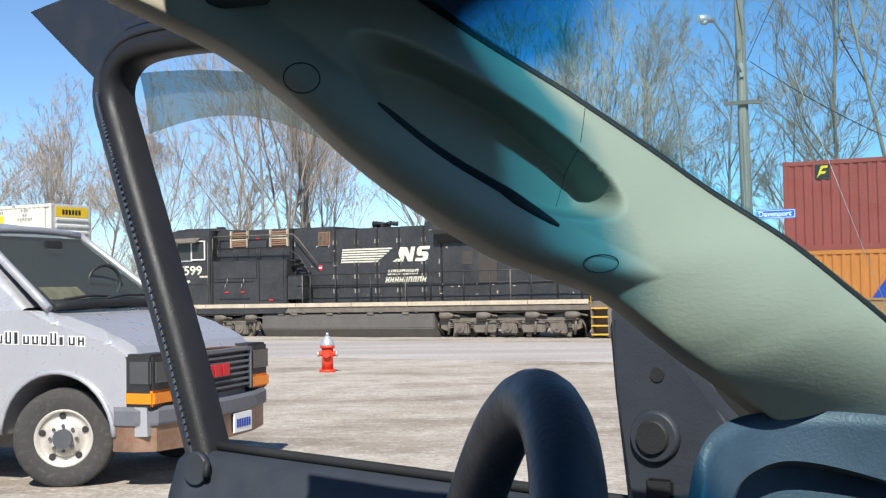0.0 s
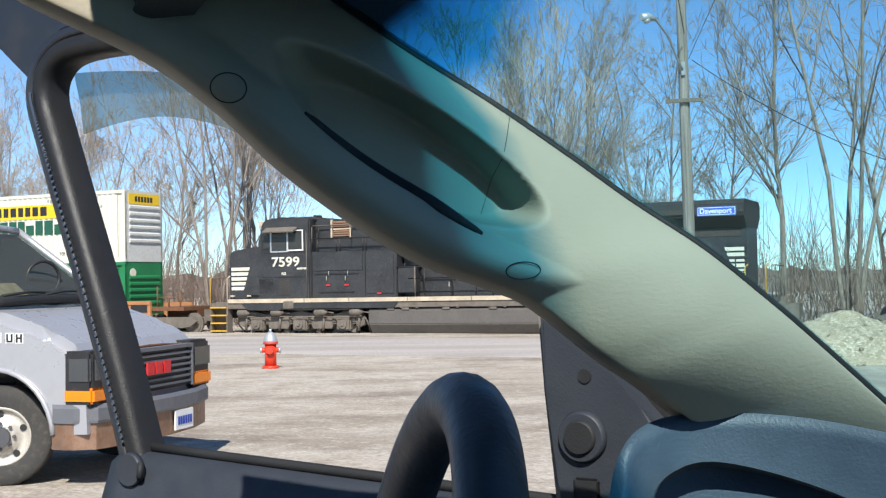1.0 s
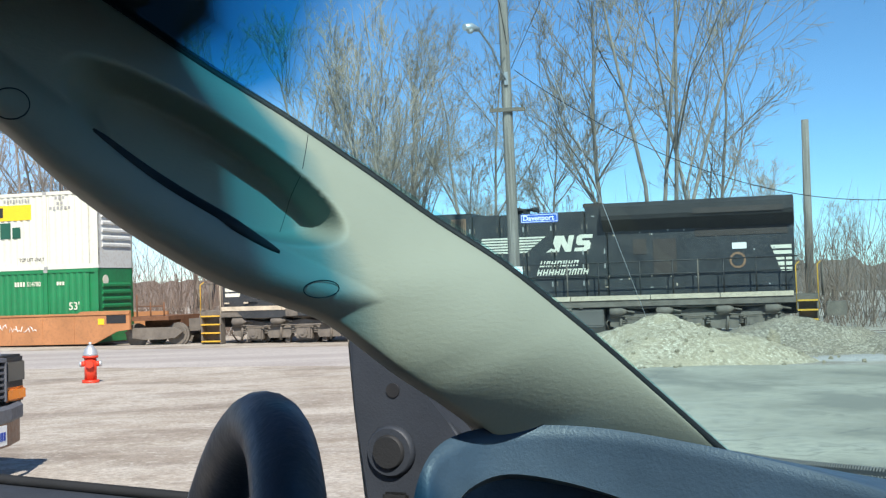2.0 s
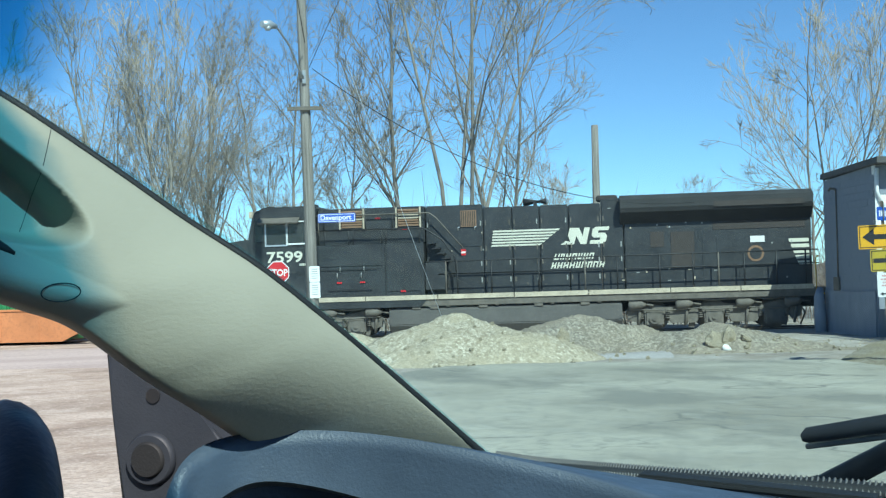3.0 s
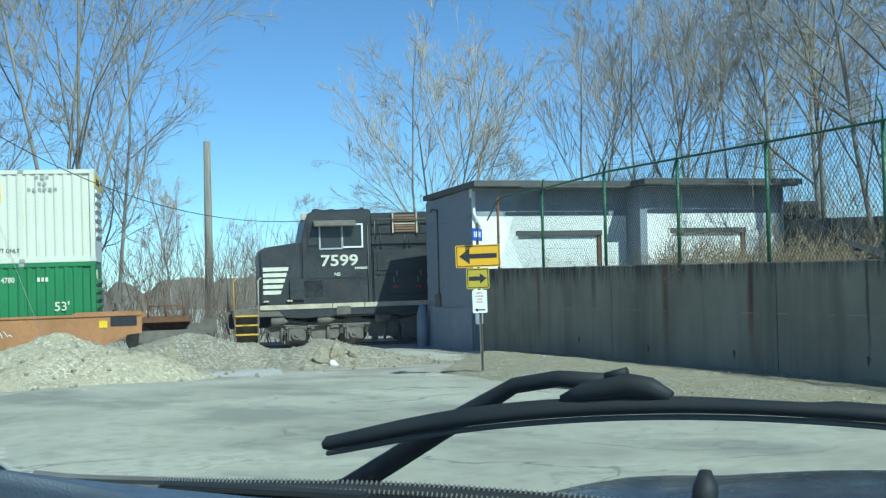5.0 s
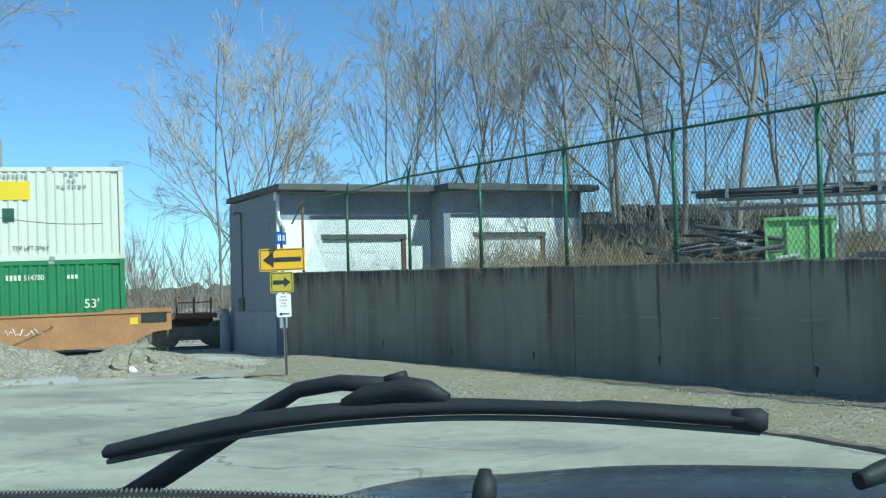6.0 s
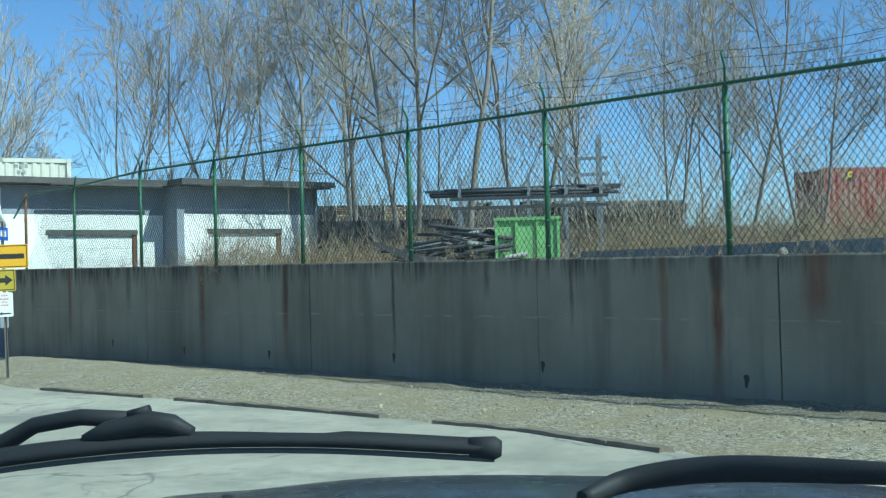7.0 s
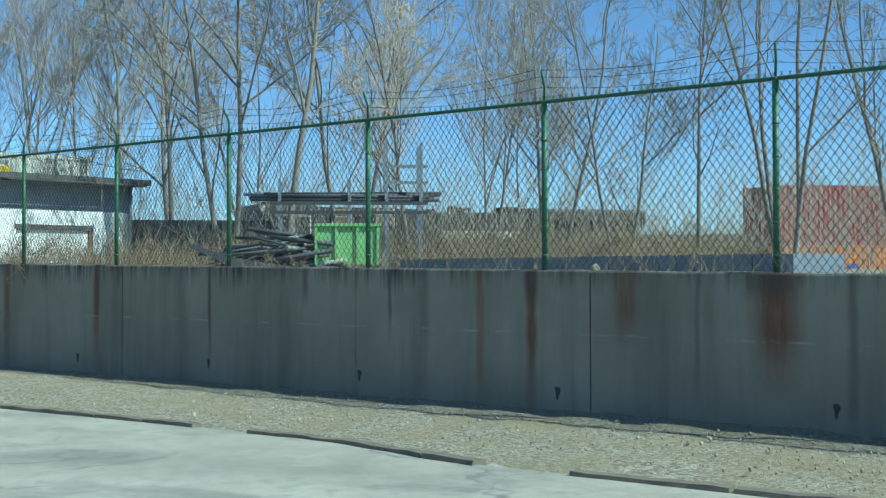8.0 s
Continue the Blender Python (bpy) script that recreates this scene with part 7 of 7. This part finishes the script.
    prism(bm, [(0.80, 0.6), (0.80, 2.0), (-1.05, 2.0), (-1.05, 0.6)], lambda l, z, d: cp(-1.25 - d, l, z), 0.05)
    part("rear_wall", bm, HEADLINER, CAR)
    bm = B()
    prism(bm, [(0.75, 0.6), (0.75, 1.36), (0.45, 1.40), (-0.35, 1.40), (-0.35, 1.86), (0.25, 1.86), (0.40, 2.0), (-1.25, 2.0), (-1.25, 0.6)], lambda f, z, d: cp(f, -1.05 - d, z), 0.05)
    part("side_wall", bm, HEADLINER, CAR)
    bm = B()
    prism(bm, [(-0.30, 0.6), (-0.30, 1.95), (-1.25, 1.95), (-1.25, 0.6)], lambda f, z, d: cp(f, 0.82 + d, z), 0.05)
    part("door_pillar", bm, HEADLINER, CAR)
    bm = B()
    prism(bm, [(1.0, -1.05), (1.0, 0.72), (-1.25, 0.8), (-1.25, -1.05)], lambda f, l, d: cp(f, l, 0.62 - d), 0.03)
    part("floor_pan", bm, HEADLINER, CAR)
    bm = B()
    prism(bm, [(0.62, 0.62), (0.62, 1.36), (0.66, 1.36), (0.66, 0.62)], lambda f, z, d: cp(f, 0.70 - d, z), 1.75)
    part("dash_face", bm, DASH, CAR)
    # hood and wiper outside
    bm = B()
    rows = []
    hb = spline([(0.55, 1.22, 1.24), (0.70, 1.03, 1.27), (0.86, 0.84, 1.30), (1.02, 0.62, 1.325), (1.12, 0.33, 1.335), (1.18, 0.0, 1.335), (1.19, -0.5, 1.33), (1.10, -1.0, 1.27)], 40)
    for k, p in enumerate(hb):
        u = k / 40
        row = []
        for v in np.linspace(0, 1.0, 18):
            q = p + HEAD * (1.05 * v)
            z = p.z + 0.032 * math.sin(min(1.0, v * 2.2) * math.pi / 2) - 0.16 * max(0, v - 0.35) ** 1.7
            side = abs(u - 0.5) * 2
            z -= 0.10 * max(0.0, side - 0.72) ** 1.2
            z += 0.012 * math.exp(-((side - 0.45) / 0.10) ** 2) * min(1, v * 5)
            row.append((q.x, q.y, z))
        rows.append(row)
    sheet(bm, rows)
    part("hood", bm, CAR_PAINT, CAR, "dark glossy dusty hood")
    bm = B()
    rows = [[p + Vector((-0.10, -0.06, 0.05)), p + Vector((-0.03, -0.02, 0.03)), p + Vector((0.02, 0.012, -0.01))] for p in hb]
    sheet(bm, rows)
    part("cowl_cover", bm, RUBBER, CAR)
    bm = B()
    tube(bm, [(1.11, 0.760, 1.37), (1.12, 0.765, 1.395), (1.125, 0.769, 1.412)], [0.015, 0.014, 0.007], 10)
    part("washer_nozzle", bm, RUBBER, CAR)
    # wiper
    blade = spline([(0.77, 0.969, 1.460), (0.826, 0.807, 1.492), (0.896, 0.659, 1.508), (0.958, 0.522, 1.510), (1.032, 0.372, 1.500)], 30)
    bm = B()
    rows = []
    for k, p in enumerate(blade):
        t = (blade[min(k + 1, 30)] - blade[max(k - 1, 0)]).normalized()
        n2 = Vector((-0.6, -0.35, 0.0))
        n2 = (n2 - t * n2.dot(t)).normalized()
        up = t.cross(n2).normalized()
        if up.z < 0:
            up = -up
        w = 0.55 * (0.006 + 0.009 * math.sin(math.pi * min(1, 0.12 + k / 24)) if k < 24 else 0.0105)
        rows.append([p + up * w + n2 * -0.008, p + up * w * 1.1, p + n2 * 0.010, p - up * 0.006 + n2 * 0.009, p - up * 0.009, p - up * 0.009 - n2 * 0.006, p + up * w + n2 * -0.008])
    vs = sheet(bm, rows)
    wo = part("wiper_blade", bm, RUBBER, CAR, "black wiper blade")
    bm = B()
    tube(bm, [p + Vector((0, 0, -0.012)) for p in blade], 0.0028, 6)
    part("rubber_lip", bm, GAUGE, wo)
    bm = B()
    p, q = blade[29], blade[30]
    tube(bm, [p + Vector((0, 0, -0.002)), q + Vector((0, 0, -0.002)), q + (q - p) * 0.3 + Vector((0, 0, -0.002))], [0.009, 0.011, 0.007], 14)
    part("end_cap", bm, RUBBER, wo)
    bm = B()
    tube(bm, [(0.81, 1.003, 1.400), (0.868, 0.863, 1.486), (0.874, 0.79, 1.520), (0.888, 0.742, 1.528), (0.905, 0.668, 1.526)], [0.013, 0.011, 0.008, 0.008, 0.008], 8)
    tube(bm, [(0.75, 1.10, 1.36), (0.81, 1.003, 1.400)], [0.017, 0.014], 8)
    part("wiper_arm", bm, RUBBER, CAR, "black bent wiper arm")
    bm = B()
    d = (blade[17] - blade[12]).normalized()
    tube(bm, [blade[12] + Vector((0, 0, 0.008)), blade[13] + Vector((0, 0, 0.013)), blade[15] + Vector((0, 0, 0.018)), blade[16] + Vector((0, 0, 0.014)), blade[17] + Vector((0, 0, 0.006))], [0.004, 0.009, 0.0105, 0.010, 0.005], 10)
    tube(bm, [blade[14] + Vector((0, 0, 0.026)), blade[15] + Vector((0, 0, 0.029))], [0.004, 0.005], 8)
    part("wiper_bracket", bm, RUBBER, wo)
    bm = B()
    tube(bm, spline([(1.171, 0.352, 1.43), (1.222, 0.326, 1.442), (1.235, 0.247, 1.456), (1.213, 0.147, 1.465), (1.182, 0.005, 1.472)], 20), [0.009 + 0.005 * math.sin(math.pi * k / 20) for k in range(21)], 8)
    part("wiper_arm", bm, RUBBER, CAR, "second black wiper lying on the cowl")


build_car()


# ---- trees ----
def grow(rnd, height, spread, stems, levels, density, thick=1.0, rise=0.12):
    """Branch segments of a bare tree: lists of (points, radii, level)."""
    out = []

    def branch(p, d, length, r, level):
        n = 6 if level < 2 else 4 if level < 3 else 2
        pts, rad = [p.copy()], [r]
        seg = length / n
        wig = 0.055 + 0.05 * level
        for k in range(n):
            d = (d + Vector((rnd.gauss(0, wig), rnd.gauss(0, wig), rnd.gauss(0.05, wig * 0.5)))).normalized()
            p = p + d * seg
            pts.append(p.copy())
            rad.append(r * (1 - 0.82 * (k + 1) / n) if level else r * (1 - 0.75 * (k + 1) / n))
        out.append((pts, rad, level))
        if level >= levels:
            return
        m = int(density[level] * rnd.uniform(0.8, 1.2))
        for k in range(m):
            u = rnd.uniform(0.22 if level == 0 else 0.12, 1.0) if level else rnd.uniform(0.2, 1.0)
            i = min(n - 1, int(u * n))
            q = pts[i].lerp(pts[i + 1], u * n - i)
            dd = (pts[i + 1] - pts[i]).normalized()
            a = rnd.uniform(0, 2 * math.pi)
            o = dd.orthogonal().normalized()
            o = (o * math.cos(a) + dd.cross(o) * math.sin(a))
            ang = rnd.uniform(0.45, 1.0) * spread * (1.0, 0.95, 0.9, 0.8)[level]
            nd = (dd * math.cos(ang) + o * math.sin(ang) + Vector((0, 0, rise))).normalized()
            ll = length * (rnd.uniform(0.30, 0.60) if level == 0 else rnd.uniform(0.33, 0.66)) * (1.2 - 0.6 * u)
            branch(q, nd, ll, max(0.006, rad[i] * rnd.uniform(0.38, 0.62) * (1 + 0.25 * (thick - 1))), level + 1)

    for k in range(stems):
        a = 2 * math.pi * k / stems + rnd.random()
        t = 0.0 if stems == 1 else rnd.uniform(0.10, 0.30)
        d = Vector((math.cos(a) * t, math.sin(a) * t, 1)).normalized()
        branch(Vector((math.cos(a), math.sin(a), 0)) * (0.0 if stems == 1 else 0.22), d, height * rnd.uniform(0.82, 1.0), thick * height * (0.0085 if stems == 1 else 0.006), 0)
    return out


def bars(paths, sides, thin=0.0):
    """Tapered bars as vertex and face lists."""
    V, F = [], []
    for pts, rad, level in paths:
        n = sides[min(level, len(sides) - 1)]
        base = len(V)
        for k, p in enumerate(pts):
            d = (pts[min(k + 1, len(pts) - 1)] - pts[max(k - 1, 0)]).normalized()
            s = d.orthogonal().normalized()
            u = d.cross(s)
            for j in range(n):
                a = 2 * math.pi * j / n
                q = p + (s * math.cos(a) + u * math.sin(a)) * max(rad[k], thin)
                V.append(q[:])
        for k in range(len(pts) - 1):
            for j in range(n):
                a = base + k * n + j
                b = base + k * n + (j + 1) % n
                F.append((a, b, b + n, a + n))
    me = bpy.data.meshes.new("branches")
    me.from_pydata(V, [], F)
    me.polygons.foreach_set("use_smooth", [True] * len(F))
    return me


KINDS = []


def tree_kinds():
    for seed, h, spread, stems, dens, twig, thick, rise in ((1, 15, 0.85, 1, (15, 7, 6, 3), TWIG, 1, 0.15), (2, 16, 0.85, 4, (6, 6, 6, 3), TWIG, 1, 0.15), (3, 14, 1.05, 2, (10, 7, 6, 3), TWIG, 1.2, 0.10), (4, 15, 0.72, 2, (10, 7, 6, 3), TWIG_PALE, 0.9, 0.2), (5, 12, 0.95, 1, (15, 7, 6, 3), TWIG_PALE, 1, 0.12), (6, 17, 0.8, 1, (17, 7, 6, 3), TWIG, 1, 0.15), (7, 13, 1.05, 2, (9, 7, 6, 3), TWIG, 1.12, 0.08), (8, 12, 1.05, 1, (13, 8, 6, 3), TWIG, 1.1, 0.08)):
        rnd = random.Random(seed * 31)
        paths = grow(rnd, h, spread, stems, 4, dens, thick, rise)
        a = bars([p for p in paths if p[2] <= 1], (8, 6))
        a.materials.append(BARK)
        b = bars([p for p in paths if p[2] > 1], (4, 4, 3, 3, 3), 0.0095)
        b.materials.append(twig)
        KINDS.append((a, b))


def plant(k, x, y, z, size, turn, label, group):
    T = thing("tree", label, "tree", pose(x, y, z, 0, 0, turn) @ Matrix.Diagonal((size, size, size, 1)), group=group)
    for name, me in zip(("trunk", "crown"), KINDS[k]):
        ob = new(name, me)
        ob.parent = T


def build_trees():
    tree_kinds()
    rnd = random.Random(77)
    far = "tall bare grey tree in the wood behind the railway"
    # wood behind the track, seen to the left
    for k in range(29):
        s = -60 + k * 1.92 + rnd.uniform(-0.9, 0.9)
        o = rnd.uniform(7.5, 24)
        p = TRACK0 + TRACK_U * s + TRACK_N * o
        plant(rnd.choice((0, 1, 2, 3, 4, 5)), p.x, p.y, -0.8, rnd.uniform(0.65, 1.05) if s < -5 else rnd.uniform(0.8, 1.1), rnd.uniform(0, 360), far, "wood behind the railway")
    # marked single trees: bearing (degrees), distance, size, kind
    for az, dist, size, k in ((20.8, 50, 1.12, 1), (22.6, 58, 1.1, 2), (17.9, 50, 1.05, 0), (15.2, 54, 0.85, 4), (25.6, 54, 0.6, 4), (12.6, 58, 0.95, 2), (7.4, 56, 1.05, 3), (4.5, 58, 1.0, 0), (9.3, 70, 0.9, 5), (36.9, 52, 0.92, 3), (38.0, 54, 0.9, 6), (31.5, 66, 0.45, 2), (33.2, 70, 0.4, 4), (28.5, 75, 0.4, 2)):
        a = radians(az)
        plant(k, dist * math.sin(a), dist * math.cos(a), -0.7, size, az * 7, "tall bare tree standing clear of the wood", "clear-standing trees")
    # trees behind the fenced yard
    for az, dist, size, k in ((44.5, 54, 0.8, 3), (47.0, 52, 0.85, 3), (49.0, 56, 0.85, 1), (51.0, 50, 0.85, 3), (53.0, 48, 0.95, 0), (55.0, 42, 0.95, 2), (57.6, 36, 1.0, 6), (60.2, 33, 0.95, 7), (63.0, 38, 1.0, 6), (66.0, 34, 0.75, 4), (69.5, 42, 0.7, 3), (72.5, 34, 0.68, 2), (75.7, 28, 0.52, 6), (79.0, 27, 0.55, 7), (83, 29, 0.66, 1), (88, 30, 0.7, 2), (58.5, 52, 0.8, 3), (65.0, 52, 0.75, 3), (71, 55, 0.7, 3)):
        a = radians(az)
        plant(k, dist * math.sin(a), dist * math.cos(a), 1.4, size, az * 13, "bare tree behind the fenced yard", "trees behind the fence")


def stems(name, label, mat, spots, h0, h1, r, seed, fork=3, wig=0.12):
    """Thin upright stalks as one mesh."""
    rnd = random.Random(seed)
    paths = []
    for x, y, z in spots:
        h = rnd.uniform(h0, h1)
        d = Vector((rnd.gauss(0, 0.2), rnd.gauss(0, 0.2), 1)).normalized()
        pts = [Vector((x, y, z))]
        for k in range(4):
            d = (d + Vector((rnd.gauss(0, wig), rnd.gauss(0, wig), 0))).normalized()
            pts.append(pts[-1] + d * h / 4)
        paths.append((pts, [r * (1 - 0.2 * k) for k in range(5)], 0))
        for _ in range(fork):
            i = rnd.randrange(1, 4)
            dd = (d + Vector((rnd.gauss(0, 0.6), rnd.gauss(0, 0.6), 0.3))).normalized()
            q = pts[i]
            ll = h * rnd.uniform(0.2, 0.5)
            paths.append(([q, q + dd * ll * 0.5, q + (dd + Vector((0, 0, 0.2))) * ll], [r * 0.7, r * 0.5, r * 0.3], 0))
    me = bars(paths, (3,))
    me.materials.append(mat)
    tagged(new(name, me), label, "brush", kind="stuff")


def build_brush():
    rnd = random.Random(9)
    spots = []
    for _ in range(3600):
        s, o = rnd.uniform(-65, 34), rnd.uniform(6.0, 20)
        p = TRACK0 + TRACK_U * s + TRACK_N * o
        spots.append((p.x, p.y, -0.8))
    stems("thicket", "dense reddish-brown bare thicket behind the railway", BRUSH, spots, 1.6, 5.2, 0.02, 1)
    spots = []
    for _ in range(620):
        s, o = rnd.uniform(-14, 24), abs(rnd.gauss(0.25, 0.5)) + 0.15
        p = WALL_A + WALL_D * s + WALL_N * o
        spots.append((p.x, p.y, top_of(s) - 0.15))
    stems("fence_weeds", "dead weeds and twigs along the fence foot", STRAW, spots, 0.12, 0.6, 0.0042, 2, wig=0.5)
    spots = []
    for _ in range(5200):
        a, d = radians(rnd.uniform(48, 81)), rnd.uniform(24, 44)
        if 49 < math.degrees(a) < 66 and d < 30:
            continue
        spots.append((d * math.sin(a), d * math.cos(a), 1.55))
    stems("bramble", "tangled dry brambles behind the yard", STRAW, spots, 0.4, 1.8, 0.009, 3, fork=5, wig=0.7)
    spots = []
    for _ in range(800):
        a, d = radians(rnd.uniform(44, 95)), rnd.uniform(38, 60)
        spots.append((d * math.sin(a), d * math.cos(a), 1.2))
    stems("thicket", "grey bare saplings behind the yard", TWIG, spots, 2.0, 6.5, 0.014, 4, fork=7, wig=0.2)
    # dry tuft beside the heap
    spots = [(16.4 + rnd.gauss(0, 0.15), 24.9 + rnd.gauss(0, 0.15), -0.25) for _ in range(40)]
    stems("dry_tuft", "tuft of dry stalks beside the rubble", STRAW, spots, 0.2, 0.6, 0.008, 6)
    # far wooded rise
    for name, az0, az1, dist, h, z in (("far_woods", -60, 130, 150, 4.5, -1.0),):
        bm = B()
        rows = []
        n = 500
        for k in range(n + 1):
            a = radians(az0 + (az1 - az0) * k / n)
            hh = h * (0.75 + 0.35 * noise.noise((k * 0.05, 0, 0)) + 0.25 * noise.noise((k * 0.4, 1, 0)) + 0.2 * noise.noise((k * 1.7, 2, 0)))
            rows.append([(dist * math.sin(a), dist * math.cos(a), z), ((dist + 1) * math.sin(a), (dist + 1) * math.cos(a), z + hh * 0.6), ((dist + 4) * math.sin(a), (dist + 4) * math.cos(a), z + hh)])
        sheet(bm, rows, False)
        solid(name, bm, FAR_WOODS, "distant hazy bare woodland", kind="structure")


# ---- the yard behind the fence ----
def build_yard():
    def pol(az, d, z):
        a = radians(az)
        return Vector((d * math.sin(a), d * math.cos(a), z))

    c = pol(63.1, 24.6, 1.90)
    m = pose(c.x, c.y, c.z, 0, 0, -64) @ Matrix.Diagonal((0.84, 0.9, 0.84, 1))
    D = thing("scrap_bin", "light green steel scrap bin in the yard", "bin", m)
    bm = B()
    prism(bm, [(-0.75, 0), (0.70, 0), (0.75, 0.92), (-0.78, 0.92)], lambda a, z, d: (a, d, z), 1.0)
    part("body", bm, DUMPSTER, D)
    for x in (-0.76, -0.28, 0.22, 0.70):
        bm = B()
        box(bm, (x - 0.03, -0.05, 0.0), (x + 0.03, 0.0, 0.92))
        part("rib", bm, DUMPSTER, D)
    bm = B()
    box(bm, (-0.8, -0.07, 0.90), (0.78, 1.05, 0.97))
    part("rim", bm, DUMPSTER, D)
    # storage rack of pipe stock
    R = thing("pipe_rack", "steel rack stacked with dark pipes and bars", "rack", pose(*pol(62.7, 26.8, 1.65), 0, 0, -62))
    for x in (-1.3, 0.2, 1.0, 1.75):
        for y in (0, 0.9):
            bm = B()
            box(bm, (x - 0.035, y - 0.035, 0), (x + 0.035, y + 0.035, 2.9 if x > 0.5 else 2.1))
            part("upright", bm, GALV, R)
    for z in (1.35, 1.55, 2.0, 2.35):
        bm = B()
        box(bm, (-1.5 if z < 1.8 else 1.0, -0.04, z), (1.9, 0.04, z + 0.07))
        part("beam", bm, GALV if z > 1.8 else TARP, R)
    rnd = random.Random(4)
    for k in range(16):
        bm = B()
        y, z = rnd.uniform(0, 0.9), 1.65 + rnd.uniform(0, 0.16)
        tube(bm, [(-1.7 + rnd.uniform(-0.4, 0.4), y, z), (1.9 + rnd.uniform(-0.3, 0.4), y, z + rnd.uniform(-0.04, 0.04))], 0.035, 6)
        part("pipe", bm, TARP if k % 3 else GALV, R)
    # heap of dark scrap beside the bin
    S = thing("scrap_heap", "dark heap of scrap boards and pipes beside the bin", "scrap", pose(*pol(60.3, 25.0, 1.62), 0, 0, -60))
    for k in range(60):
        bm = B()
        u = rnd.uniform(-1.1, 0.9)
        z = rnd.uniform(0.15, 1.0 - 0.55 * abs(u))
        ang = rnd.uniform(-0.35, 0.35) - 0.25 * u
        l = rnd.uniform(0.4, 1.0)
        tube(bm, [(u - l * math.cos(ang), rnd.uniform(-0.5, 0.5), z - l * math.sin(ang) * 0.6), (u + l * math.cos(ang), rnd.uniform(-0.5, 0.5), z + l * math.sin(ang) * 0.6)], rnd.uniform(0.02, 0.05), 5)
        part("board", bm, TARP if k % 4 else GREY_PRINT, S)
    bm = B()
    prism(bm, [(-1.9, 0.62), (-1.1, 0.25), (0.4, 0.0), (0.9, 0.0), (0.9, 0.12), (-1.0, 0.4), (-1.9, 0.7)], lambda a, z, d: (a, -0.6 + d, z), 1.2)
    part("trough", bm, TARP, S)
    # long low metal roofs
    for a0, a1, d0, d1, z0, z1, mat in ((65.5, 83.5, 24.0, 17.6, 1.62, 1.99, BLUE_ROOF), (57.6, 63.5, 25.6, 24.4, 1.55, 1.72, RUST)):
        L = thing("low_container", "long low weathered steel trough behind the fence", "steel trough")
        p, q = pol(a0, d0, 0), pol(a1, d1, 0)
        t = (q - p).normalized()
        n2 = Vector((-t.y, t.x, 0))
        bm = B()
        for k in range(26):
            a, b = p.lerp(q, k / 26), p.lerp(q, (k + 0.94) / 26)
            prism(bm, [(0, z0 - 0.3), (1, z0 - 0.3), (1, z1), (0, z1)], lambda u, z, d: tuple(a.lerp(b, u) + n2 * d) [:2] + (z,), 1.2 if k == 0 else 1.19)
        part("side", bm, mat, L)
    for az, d, w, h, mat, lab in ((64.8, 36, 2.2, 0.55, SIGN_WHITE, "white flat load in the yard"), (48.6, 34, 1.5, 0.7, SIGN_WHITE, "pale vehicle behind the shed"), (54.0, 40, 9.0, 1.9, TARP, "dark low building behind the trees"), (70, 70, 30.0, 2.3, BLUE_ROOF, "long grey-blue building in the distance")):
        p = pol(az, d, 1.5)
        T = thing("yard_container", lab, "container", pose(p.x, p.y, p.z, 0, 0, -az))
        bm = B()
        box(bm, (-w / 2, 0, 0), (w / 2, 2.2, h), bevel=0.04)
        part("body", bm, mat, T)
        if h > 1.5:
            for k in range(int(w / 0.35)):
                bm = B()
                x = -w / 2 + 0.1 + k * 0.35
                box(bm, (x, -0.04, 0.1), (x + 0.15, 0.0, h - 0.1))
                part("rib", bm, mat, T)
        else:
            bm = B()
            box(bm, (-w * 0.3, 0.2, h), (w * 0.3, 1.8, h + 0.2), bevel=0.05)
            part("top", bm, mat, T)


build_trees()
build_brush()
build_yard()
motions()
